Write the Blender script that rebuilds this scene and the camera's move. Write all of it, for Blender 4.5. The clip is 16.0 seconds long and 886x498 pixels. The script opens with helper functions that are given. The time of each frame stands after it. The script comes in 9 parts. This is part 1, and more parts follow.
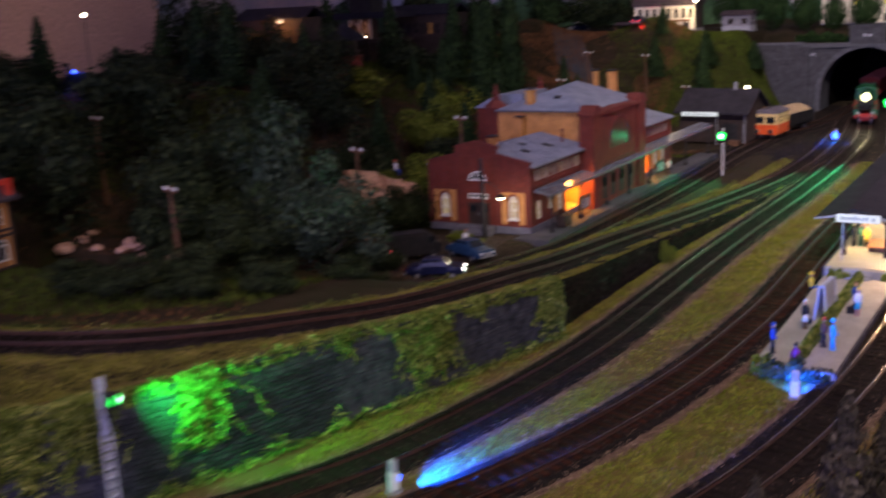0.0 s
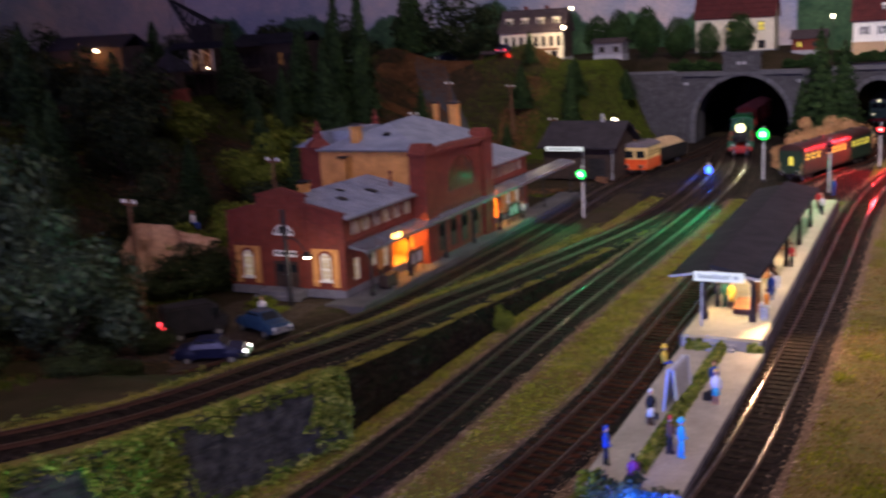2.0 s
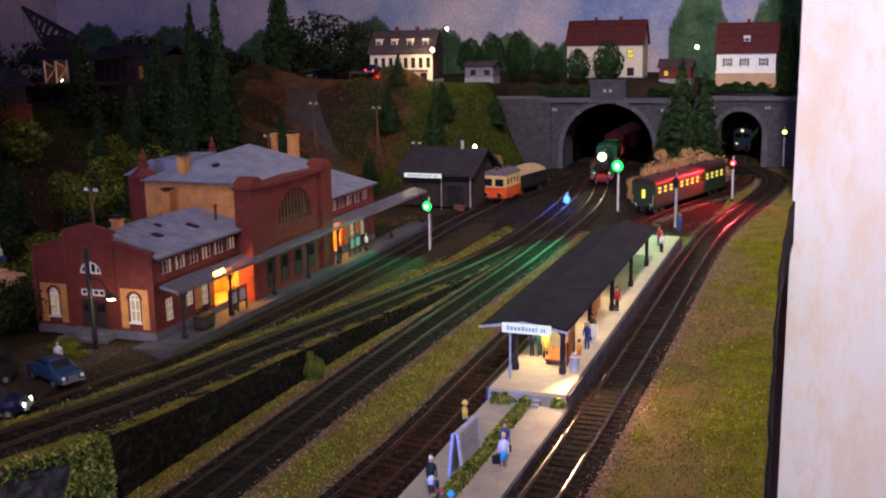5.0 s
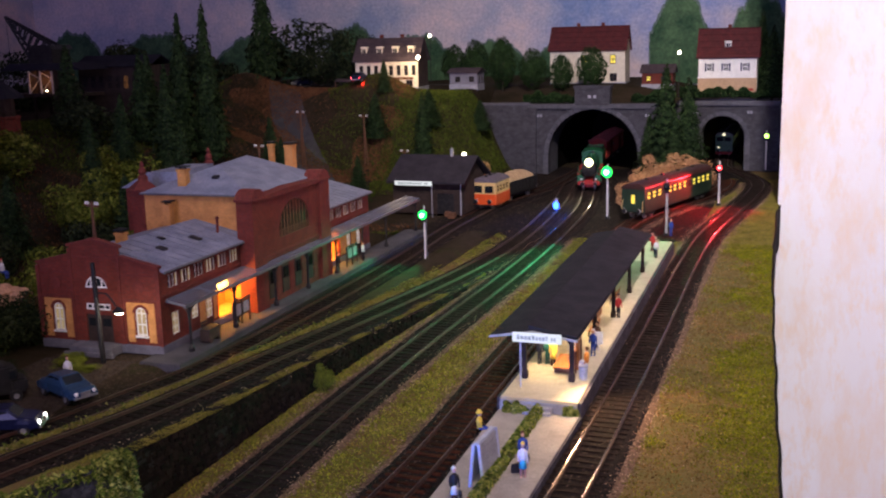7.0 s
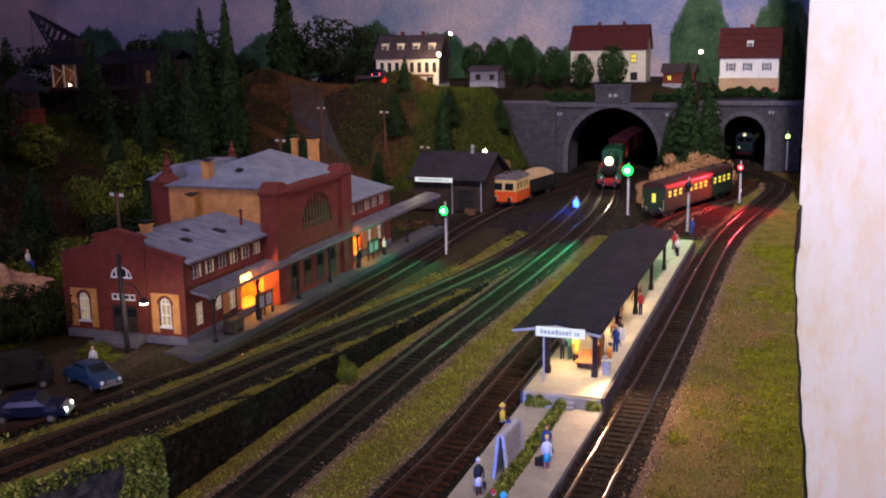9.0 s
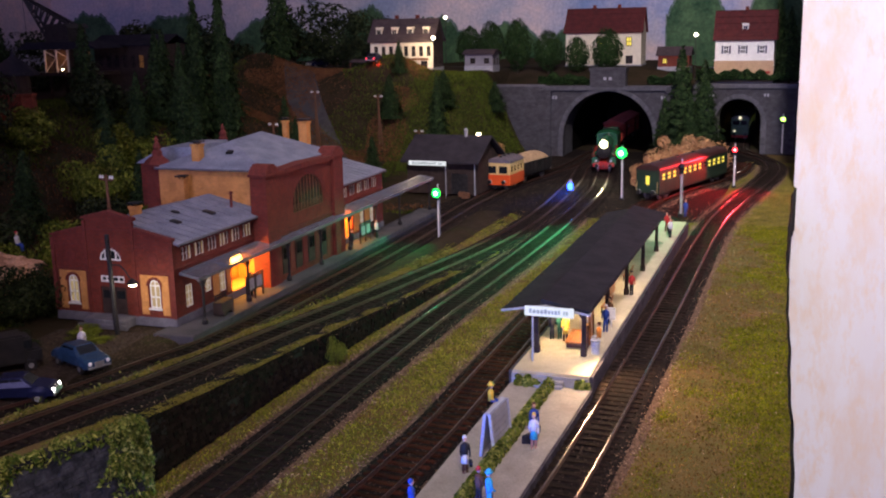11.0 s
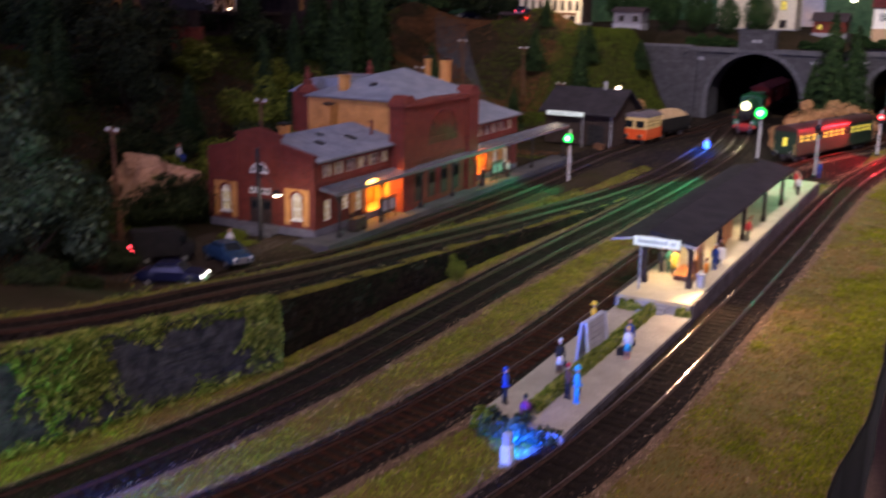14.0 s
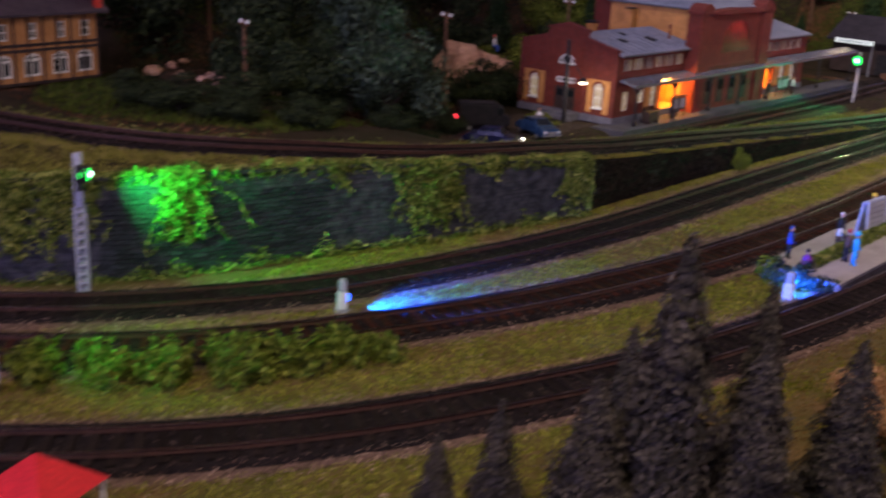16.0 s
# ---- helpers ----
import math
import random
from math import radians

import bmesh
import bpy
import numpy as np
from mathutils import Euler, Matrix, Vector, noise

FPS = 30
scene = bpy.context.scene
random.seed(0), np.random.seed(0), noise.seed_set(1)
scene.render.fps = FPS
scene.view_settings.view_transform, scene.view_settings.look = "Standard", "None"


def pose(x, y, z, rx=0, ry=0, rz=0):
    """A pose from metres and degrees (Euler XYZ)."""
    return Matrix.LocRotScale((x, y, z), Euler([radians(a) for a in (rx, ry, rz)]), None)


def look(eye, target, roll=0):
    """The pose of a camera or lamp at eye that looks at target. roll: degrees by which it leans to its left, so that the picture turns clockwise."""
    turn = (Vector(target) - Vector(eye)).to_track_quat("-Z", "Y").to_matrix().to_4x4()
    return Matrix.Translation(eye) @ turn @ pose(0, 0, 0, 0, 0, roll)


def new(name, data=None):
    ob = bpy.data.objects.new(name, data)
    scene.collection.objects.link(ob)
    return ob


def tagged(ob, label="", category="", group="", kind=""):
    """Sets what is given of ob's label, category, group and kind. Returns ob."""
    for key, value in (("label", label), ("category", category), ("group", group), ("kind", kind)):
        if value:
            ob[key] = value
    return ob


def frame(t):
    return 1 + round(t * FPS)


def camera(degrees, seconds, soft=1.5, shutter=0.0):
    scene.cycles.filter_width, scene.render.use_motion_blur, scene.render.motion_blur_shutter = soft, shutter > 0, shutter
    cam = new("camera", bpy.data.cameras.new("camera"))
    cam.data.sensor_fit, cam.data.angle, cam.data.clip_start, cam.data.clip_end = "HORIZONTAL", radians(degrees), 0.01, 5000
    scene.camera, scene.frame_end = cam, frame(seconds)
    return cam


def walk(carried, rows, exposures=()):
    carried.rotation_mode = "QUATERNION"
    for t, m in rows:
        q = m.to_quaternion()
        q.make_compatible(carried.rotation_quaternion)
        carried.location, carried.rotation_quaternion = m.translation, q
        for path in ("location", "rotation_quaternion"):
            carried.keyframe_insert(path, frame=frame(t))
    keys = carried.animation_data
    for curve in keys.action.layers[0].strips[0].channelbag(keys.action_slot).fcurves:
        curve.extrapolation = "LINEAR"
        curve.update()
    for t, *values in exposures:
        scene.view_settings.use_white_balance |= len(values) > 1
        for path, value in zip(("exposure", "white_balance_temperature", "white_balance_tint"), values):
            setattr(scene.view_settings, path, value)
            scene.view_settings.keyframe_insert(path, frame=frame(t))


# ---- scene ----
cam = camera(46.3, 16.0, 2.1, 0.8)
METRES, EYE, TILT, LEAN, TURN = 0.635, 0.223, 0.0, 0.0, 31.8
ROWS = [
    (0.0, 0.0, 0.0, 0.0, -0.65, -13.36, 2.73),
    (0.5, 0.0411, 0.0994, -0.0202, -3.79, -12.18, 3.15),
    (1.0, 0.0957, 0.1615, -0.0285, -3.91, -11.18, 4.03),
    (1.5, 0.1234, 0.1946, -0.0361, -4.17, -11.16, 4.08),
    (2.0, 0.1298, 0.2351, -0.0203, -6.1, -11.87, 2.92),
    (2.5, 0.1602, 0.3124, -0.022, -10.33, -12.29, 0.84),
    (3.0, 0.2, 0.3734, -0.0099, -10.89, -12.06, 1.07),
    (3.5, 0.2489, 0.3724, -0.0171, -11.4, -12.43, 0.04),
    (4.0, 0.2621, 0.3074, -0.0111, -10.62, -11.98, 0.18),
    (6.5, 0.2131, 0.2592, 0.0252, -12.51, -11.4, 2.22),
    (7.0, 0.1974, 0.2633, 0.0189, -12.73, -11.46, 1.41),
    (7.5, 0.1876, 0.2639, 0.0182, -12.34, -11.15, 1.14),
    (8.0, 0.1848, 0.2648, 0.0136, -12.22, -11.37, 1.03),
    (8.5, 0.1849, 0.2643, 0.0133, -11.89, -11.62, 1.0),
    (9.0, 0.1874, 0.2617, 0.0137, -11.78, -11.47, 0.97),
    (11.5, 0.203, 0.2586, 0.0034, -11.96, -12.33, 1.25),
    (12.0, 0.2087, 0.2549, 0.0016, -12.08, -12.46, 1.61),
    (12.5, 0.2119, 0.2532, -0.0022, -11.8, -12.92, 1.63),
    (13.0, 0.2175, 0.2387, -0.0038, -10.75, -12.87, 1.56),
    (13.5, 0.2188, 0.213, -0.0078, -7.57, -13.63, 0.68),
    (14.0, 0.2126, 0.1735, -0.0216, -3.24, -14.1, -0.99),
    (14.5, 0.2029, 0.1302, -0.0383, 0.51, -15.11, -2.18),
    (15.0, 0.1905, 0.0882, -0.0473, 3.61, -15.56, -2.85),
    (15.5, 0.1815, 0.041, -0.0483, 7.79, -17.43, -2.59),
    (16.0, 0.1594, -0.008, -0.0551, 11.14, -18.12, -3.07),
]
walk(cam, [(t, pose(0, 0, EYE, TILT, LEAN, TURN) @ pose(METRES * x, METRES * y, METRES * z, 90 + pitch, roll, yaw)) for t, x, y, z, yaw, pitch, roll in ROWS],
     [(0.0, 0.0), (1.5, 0.0), (2.0, -0.08), (2.5, -0.28), (3.0, -0.28), (3.5, -0.2), (4.0, -0.06), (6.5, 0.0), (16.0, 0.0)])

# ---- light: dim room, one warm unseen spot and an added fill, camera's side ----
world = bpy.data.worlds.new("room_dusk")
scene.world = world
world.use_nodes = True
world.node_tree.nodes["Background"].inputs[0].default_value = (0.22, 0.20, 0.42, 1)
world.node_tree.nodes["Background"].inputs[1].default_value = 0.05


def lamp(name, kind, x, y, z, colour, watts, size=2.0, target=None, spot=None, blend=0.4):
    """A lamp at millimetres."""
    data = bpy.data.lights.new(name, kind)
    data.color, data.energy = colour, watts
    if kind == "AREA":
        data.size = size * 0.001
    else:
        data.shadow_soft_size = size * 0.001
    if spot:
        data.spot_size, data.spot_blend = radians(spot), blend
    ob = new(name, data)
    at = Vector((x, y, z)) * 0.001
    ob.matrix_world = look(at, Vector(target) * 0.001) if target else Matrix.Translation(at)
    return ob


# warm key spot out of view, inferred from the bright white wall
lamp("unseen_spot", "SPOT", 150, 120, 1300, (1.0, 0.87, 0.85), 185.0, 60, (480, 1600, 430), 96, 1.0)
# added fill spot: brightens the near yard, no such lamp is known
lamp("unseen_spot", "SPOT", 110, 90, 720, (1.0, 0.80, 0.64), 15.0, 60, (-250, 440, 0), 66, 1.0)

# ---- materials ----
def tree(name):
    m = bpy.data.materials.new(name)
    m.use_nodes = True
    return m, m.node_tree, m.node_tree.nodes["Principled BSDF"]


def ramp(nt, stops):
    r = nt.nodes.new("ShaderNodeValToRGB")
    while len(r.color_ramp.elements) < len(stops):
        r.color_ramp.elements.new(0.5)
    for e, (p, c) in zip(r.color_ramp.elements, stops):
        e.position, e.color = p, (*c, 1)
    return r


def tex_noise(nt, scale, detail=4.0, rough=0.6, vec=None):
    n = nt.nodes.new("ShaderNodeTexNoise")
    n.inputs["Scale"].default_value, n.inputs["Detail"].default_value, n.inputs["Roughness"].default_value = scale, detail, rough
    if vec is not None:
        nt.links.new(vec, n.inputs["Vector"])
    return n


def mixc(nt, fac, a, b, mode="MIX"):
    n = nt.nodes.new("ShaderNodeMix")
    n.data_type, n.blend_type = "RGBA", mode
    for sock, v in ((n.inputs[0], fac), (n.inputs[6], a), (n.inputs[7], b)):
        if isinstance(v, bpy.types.NodeSocket):
            nt.links.new(v, sock)
        else:
            sock.default_value = v if isinstance(v, float) else (*v, 1)
    return n.outputs[2]


def surface(name, a, b, scale=300.0, fine=2200.0, rough=0.8, metal=0.0, bump=0.25, depth=0.0004, c=None, vary=0.0, spec=0.3, stretch=None):
    """A worn two-colour surface: patches of a and b at scale, fine grain, bump; c: a rarer stain; vary: spread between objects."""
    m, nt, p = tree(name)
    tc = nt.nodes.new("ShaderNodeTexCoord")
    vec = tc.outputs["Object"]
    if stretch:
        mp = nt.nodes.new("ShaderNodeMapping")
        mp.inputs["Scale"].default_value = stretch
        nt.links.new(vec, mp.inputs["Vector"])
        vec = mp.outputs[0]
    n1, n2 = tex_noise(nt, scale, 5, 0.65, vec), tex_noise(nt, fine, 3, 0.6, vec)
    r1 = ramp(nt, [(0.36, a), (0.64, b)])
    nt.links.new(n1.outputs[0], r1.inputs[0])
    r2 = ramp(nt, [(0.3, (0.72, 0.72, 0.72)), (0.7, (1.25, 1.25, 1.25))])
    nt.links.new(n2.outputs[0], r2.inputs[0])
    col = mixc(nt, 1.0, r1.outputs[0], r2.outputs[0], "MULTIPLY")
    if c:
        n3 = tex_noise(nt, scale * 0.45, 6, 0.7, vec)
        r3 = ramp(nt, [(0.56, (0, 0, 0)), (0.68, (1, 1, 1))])
        nt.links.new(n3.outputs[0], r3.inputs[0])
        col = mixc(nt, r3.outputs[0], col, c)
    if vary:
        oi = nt.nodes.new("ShaderNodeObjectInfo")
        rv = ramp(nt, [(0.0, (1 - vary,) * 3), (1.0, (1 + vary,) * 3)])
        nt.links.new(oi.outputs["Random"], rv.inputs[0])
        col = mixc(nt, 1.0, col, rv.outputs[0], "MULTIPLY")
    nt.links.new(col, p.inputs["Base Color"])
    p.inputs["Metallic"].default_value = metal
    p.inputs["Specular IOR Level"].default_value = spec
    rr = nt.nodes.new("ShaderNodeMapRange")
    rr.inputs[3].default_value, rr.inputs[4].default_value = max(0.05, rough - 0.12), min(1.0, rough + 0.12)
    nt.links.new(n2.outputs[0], rr.inputs[0])
    nt.links.new(rr.outputs[0], p.inputs["Roughness"])
    if bump:
        bp = nt.nodes.new("ShaderNodeBump")
        bp.inputs["Strength"].default_value, bp.inputs["Distance"].default_value = bump, depth
        nt.links.new(n2.outputs[0], bp.inputs["Height"])
        nt.links.new(bp.outputs[0], p.inputs["Normal"])
    return m


def bricks(name, a, b, mortar, w=2.9, h=0.9, rough=0.85, turn=False):
    """Small courses, sizes in millimetres, laid over any upright wall."""
    m, nt, p = tree(name)
    tc = nt.nodes.new("ShaderNodeTexCoord")
    sep = nt.nodes.new("ShaderNodeSeparateXYZ")
    nt.links.new(tc.outputs["Object"], sep.inputs[0])
    add = nt.nodes.new("ShaderNodeMath")
    nt.links.new(sep.outputs[0], add.inputs[0])
    nt.links.new(sep.outputs[1], add.inputs[1])
    com = nt.nodes.new("ShaderNodeCombineXYZ")
    nt.links.new(add.outputs[0], com.inputs[0])
    nt.links.new(sep.outputs[2], com.inputs[1])
    bt = nt.nodes.new("ShaderNodeTexBrick")
    bt.inputs["Scale"].default_value = 1000.0
    bt.inputs["Brick Width"].default_value, bt.inputs["Row Height"].default_value = w, h
    bt.inputs["Mortar Size"].default_value = 0.09
    bt.inputs["Color1"].default_value, bt.inputs["Color2"].default_value, bt.inputs["Mortar"].default_value = (*a, 1), (*b, 1), (*mortar, 1)
    nt.links.new(com.outputs[0], bt.inputs["Vector"])
    n = tex_noise(nt, 90, 5, 0.7, tc.outputs["Object"])
    r = ramp(nt, [(0.3, (0.7, 0.68, 0.68)), (0.7, (1.2, 1.2, 1.2))])
    nt.links.new(n.outputs[0], r.inputs[0])
    nt.links.new(mixc(nt, 1.0, bt.outputs[0], r.outputs[0], "MULTIPLY"), p.inputs["Base Color"])
    p.inputs["Roughness"].default_value = rough
    p.inputs["Specular IOR Level"].default_value = 0.25
    bp = nt.nodes.new("ShaderNodeBump")
    bp.inputs["Strength"].default_value, bp.inputs["Distance"].default_value = 0.4, 0.0002
    bp.invert = True
    nt.links.new(bt.outputs["Fac"], bp.inputs["Height"])
    nt.links.new(bp.outputs[0], p.inputs["Normal"])
    return m


def glow(name, colour, strength):
    m, nt, p = tree(name)
    p.inputs["Base Color"].default_value = (*[0.12 * v for v in colour], 1)
    p.inputs["Emission Color"].default_value = (*colour, 1)
    p.inputs["Emission Strength"].default_value = strength
    return m


def leafy(name, a, b, c, rough=0.75):
    """Foliage, each clump its own shade."""
    m, nt, p = tree(name)
    g = nt.nodes.new("ShaderNodeNewGeometry")
    r = ramp(nt, [(0.0, a), (0.55, b), (1.0, c)])
    nt.links.new(g.outputs["Random Per Island"], r.inputs[0])
    tc = nt.nodes.new("ShaderNodeTexCoord")
    n = tex_noise(nt, 45, 4, 0.7, tc.outputs["Object"])
    r2 = ramp(nt, [(0.3, (0.6, 0.6, 0.6)), (0.7, (1.35, 1.3, 1.2))])
    nt.links.new(n.outputs[0], r2.inputs[0])
    nt.links.new(mixc(nt, 1.0, r.outputs[0], r2.outputs[0], "MULTIPLY"), p.inputs["Base Color"])
    p.inputs["Roughness"].default_value = rough
    p.inputs["Specular IOR Level"].default_value = 0.1
    return m


def glass(name, tint=(0.8, 0.85, 0.85), rough=0.08, clear=1.0):
    m, nt, p = tree(name)
    p.inputs["Base Color"].default_value = (*tint, 1)
    p.inputs["Transmission Weight"].default_value = clear
    p.inputs["Roughness"].default_value = rough
    p.inputs["IOR"].default_value = 1.02
    p.inputs["Specular IOR Level"].default_value = 0.0
    return m


def plaster():
    """White plaster, faintly mottled, with soft beige stains."""
    m, nt, p = tree("stained_white_plaster")
    tc = nt.nodes.new("ShaderNodeTexCoord")
    mp = nt.nodes.new("ShaderNodeMapping")
    mp.inputs["Scale"].default_value = (1.5, 1.0, 0.55)
    nt.links.new(tc.outputs["Object"], mp.inputs["Vector"])
    n1, n2, n3 = tex_noise(nt, 7, 7, 0.66, mp.outputs[0]), tex_noise(nt, 2.2, 3, 0.5, mp.outputs[0]), tex_noise(nt, 240, 4, 0.6, tc.outputs["Object"])
    r = ramp(nt, [(0.47, (0, 0, 0)), (0.66, (0.6, 0.6, 0.6))])
    nt.links.new(n1.outputs[0], r.inputs[0])
    n4 = tex_noise(nt, 34, 8, 0.75, mp.outputs[0])
    r4 = ramp(nt, [(0.50, (0, 0, 0)), (0.68, (0.75, 0.75, 0.75))])
    nt.links.new(n4.outputs[0], r4.inputs[0])
    r2 = ramp(nt, [(0.35, (0.80, 0.79, 0.81)), (0.65, (0.87, 0.86, 0.86))])
    nt.links.new(n2.outputs[0], r2.inputs[0])
    nt.links.new(mixc(nt, r4.outputs[0], mixc(nt, r.outputs[0], r2.outputs[0], (0.80, 0.62, 0.46)), (0.82, 0.66, 0.50)), p.inputs["Base Color"])
    p.inputs["Roughness"].default_value = 0.9
    bp = nt.nodes.new("ShaderNodeBump")
    bp.inputs["Strength"].default_value, bp.inputs["Distance"].default_value = 0.25, 0.0008
    nt.links.new(n3.outputs[0], bp.inputs["Height"])
    nt.links.new(bp.outputs[0], p.inputs["Normal"])
    return m


MAT_EARTH = surface("earth", (0.022, 0.018, 0.009), (0.042, 0.029, 0.018), 28, 900, 0.95, spec=0.06, bump=0.5, depth=0.001, c=(0.03, 0.035, 0.009))
MAT_TURF = surface("turf_base", (0.085, 0.075, 0.012), (0.135, 0.085, 0.026), 34, 900, 0.95, bump=0.7, depth=0.001, c=(0.15, 0.075, 0.03))
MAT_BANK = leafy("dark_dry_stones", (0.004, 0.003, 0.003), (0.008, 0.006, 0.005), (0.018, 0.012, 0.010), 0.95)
MAT_HEATH = leafy("brown_heath_tufts", (0.07, 0.03, 0.014), (0.125, 0.055, 0.026), (0.19, 0.095, 0.045))
MAT_MOSS = leafy("mossy_slope", (0.025, 0.045, 0.006), (0.055, 0.08, 0.01), (0.10, 0.115, 0.018))
MAT_GRASS = leafy("static_grass", (0.05, 0.066, 0.007), (0.19, 0.21, 0.016), (0.42, 0.42, 0.07))
MAT_GRASS_FIELD = leafy("field_grass", (0.048, 0.064, 0.003), (0.145, 0.17, 0.004), (0.31, 0.295, 0.015))
MAT_GRASS_VERGE = leafy("verge_grass", (0.12, 0.12, 0.018), (0.20, 0.19, 0.034), (0.30, 0.24, 0.075))
MAT_GRASS_BROWN = leafy("dry_grass", (0.055, 0.027, 0.009), (0.16, 0.088, 0.024), (0.36, 0.22, 0.08))
MAT_BALLAST = surface("ballast", (0.010, 0.008, 0.008), (0.021, 0.016, 0.015), 260, 1300, 0.95, bump=0.9, depth=0.0009, spec=0.03)
MAT_SHOULDER = surface("gravel_shoulder", (0.05, 0.032, 0.022), (0.20, 0.125, 0.09), 420, 1100, 0.95, bump=0.9, depth=0.0008, c=(0.10, 0.075, 0.035), spec=0.05)
MAT_STONES = leafy("ballast_stones", (0.05, 0.03, 0.022), (0.17, 0.105, 0.075), (0.46, 0.34, 0.25), 0.9)
MAT_SLEEPER = surface("tarred_sleeper", (0.011, 0.008, 0.006), (0.022, 0.015, 0.012), 250, 1500, 0.9, vary=0.3, spec=0.06)
MAT_SLEEPER_RED = surface("rusty_sleeper", (0.022, 0.008, 0.005), (0.052, 0.017, 0.009), 250, 1500, 0.9, vary=0.3, spec=0.06)
MAT_RAIL = surface("rusty_rail", (0.034, 0.015, 0.010), (0.062, 0.026, 0.016), 200, 1500, 0.6, metal=0.2)
MAT_RAILTOP_DULL = surface("dull_rail_head", (0.06, 0.034, 0.024), (0.10, 0.06, 0.045), 60, 900, 0.55, metal=0.5, bump=0.05)
MAT_RAILTOP = surface("polished_rail_head", (0.20, 0.15, 0.12), (0.36, 0.30, 0.26), 25, 900, 0.24, metal=1.0, bump=0.05)
MAT_STONE = surface("grey_wall_stone", (0.018, 0.019, 0.024), (0.058, 0.058, 0.068), 160, 900, 0.92, bump=0.6, depth=0.0006, vary=0.35, spec=0.1)
MAT_JOINT = surface("wall_joint", (0.008, 0.008, 0.009), (0.014, 0.014, 0.015), 160, 900, 0.95)
MAT_IVY = leafy("ivy_leaves", (0.028, 0.05, 0.008), (0.10, 0.14, 0.02), (0.36, 0.36, 0.10))
MAT_CONIFER = leafy("conifer_needles", (0.008, 0.018, 0.006), (0.018, 0.038, 0.013), (0.045, 0.08, 0.025))
MAT_CONIFER_GREY = leafy("grey_conifer_needles", (0.020, 0.018, 0.013), (0.042, 0.036, 0.027), (0.085, 0.072, 0.055))
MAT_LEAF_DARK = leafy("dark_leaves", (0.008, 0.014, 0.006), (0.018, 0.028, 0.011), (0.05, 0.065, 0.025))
MAT_LEAF_GREY = leafy("grey_green_leaves", (0.018, 0.03, 0.018), (0.035, 0.055, 0.034), (0.085, 0.115, 0.075))
MAT_LEAF_OLIVE = leafy("olive_leaves", (0.045, 0.07, 0.008), (0.11, 0.145, 0.016), (0.23, 0.25, 0.04))
MAT_LEAF_MID = leafy("mid_green_leaves", (0.008, 0.022, 0.007), (0.018, 0.042, 0.012), (0.04, 0.075, 0.022))
MAT_BARK = surface("bark", (0.03, 0.022, 0.016), (0.06, 0.042, 0.03), 150, 900, 0.95)
MAT_CONCRETE = surface("platform_concrete", (0.26, 0.235, 0.215), (0.36, 0.32, 0.29), 35, 1400, 0.9, c=(0.21, 0.185, 0.17))
MAT_SLAB = surface("station_slab", (0.055, 0.054, 0.062), (0.09, 0.088, 0.098), 35, 1400, 0.9, c=(0.045, 0.043, 0.048), spec=0.15)
MAT_PLATFORM = surface("cream_platform", (0.42, 0.36, 0.26), (0.52, 0.45, 0.33), 40, 1400, 0.85, c=(0.35, 0.30, 0.22))
MAT_EDGE = surface("dark_edge_stones", (0.035, 0.031, 0.04), (0.085, 0.077, 0.095), 120, 900, 0.9, bump=0.8, depth=0.0008, spec=0.1)
MAT_KERB = surface("grey_kerb", (0.24, 0.24, 0.27), (0.34, 0.34, 0.38), 120, 1200, 0.9)
MAT_BRICK = bricks("red_brick", (0.19, 0.034, 0.021), (0.135, 0.024, 0.017), (0.10, 0.042, 0.03))
MAT_OCHRE = bricks("ochre_brick", (0.62, 0.29, 0.085), (0.54, 0.245, 0.075), (0.44, 0.22, 0.08))
MAT_BRICK_TRIM = surface("dark_brick_trim", (0.11, 0.024, 0.018), (0.17, 0.035, 0.025), 300, 1800, 0.85)
MAT_ROOF = surface("grey_zinc_roof", (0.16, 0.178, 0.24), (0.25, 0.27, 0.345), 60, 900, 0.6, c=(0.30, 0.31, 0.37), spec=0.25)
MAT_ROOF_BLACK = surface("black_roofing_felt", (0.014, 0.014, 0.019), (0.025, 0.024, 0.031), 60, 1400, 0.85, spec=0.1)
MAT_ROOF_RED = surface("red_roof_tiles", (0.05, 0.009, 0.011), (0.082, 0.014, 0.015), 120, 1600, 0.8)
MAT_ROOF_BROWN = surface("brown_roof_tiles", (0.04, 0.028, 0.032), (0.065, 0.045, 0.05), 120, 1600, 0.8)
MAT_WHITE = surface("white_paint", (0.66, 0.65, 0.62), (0.78, 0.77, 0.74), 80, 1200, 0.6)
MAT_CREAM = surface("cream_render", (0.58, 0.52, 0.42), (0.68, 0.62, 0.50), 80, 1200, 0.85)
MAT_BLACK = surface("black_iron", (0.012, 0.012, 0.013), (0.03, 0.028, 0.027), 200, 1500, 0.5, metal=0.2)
MAT_GREYMETAL = surface("grey_painted_metal", (0.30, 0.31, 0.34), (0.42, 0.43, 0.46), 200, 1500, 0.5)
MAT_WOOD = surface("brown_wood", (0.10, 0.045, 0.022), (0.17, 0.08, 0.04), 100, 1200, 0.7)
MAT_ORANGE_WOOD = surface("varnished_bench_wood", (0.34, 0.12, 0.03), (0.45, 0.17, 0.05), 100, 1200, 0.5)
MAT_DARKWOOD = surface("dark_wood", (0.025, 0.016, 0.013), (0.05, 0.032, 0.026), 100, 1200, 0.8)
MAT_LOCO_GREEN = surface("loco_green", (0.012, 0.085, 0.035), (0.018, 0.12, 0.05), 60, 1500, 0.38)
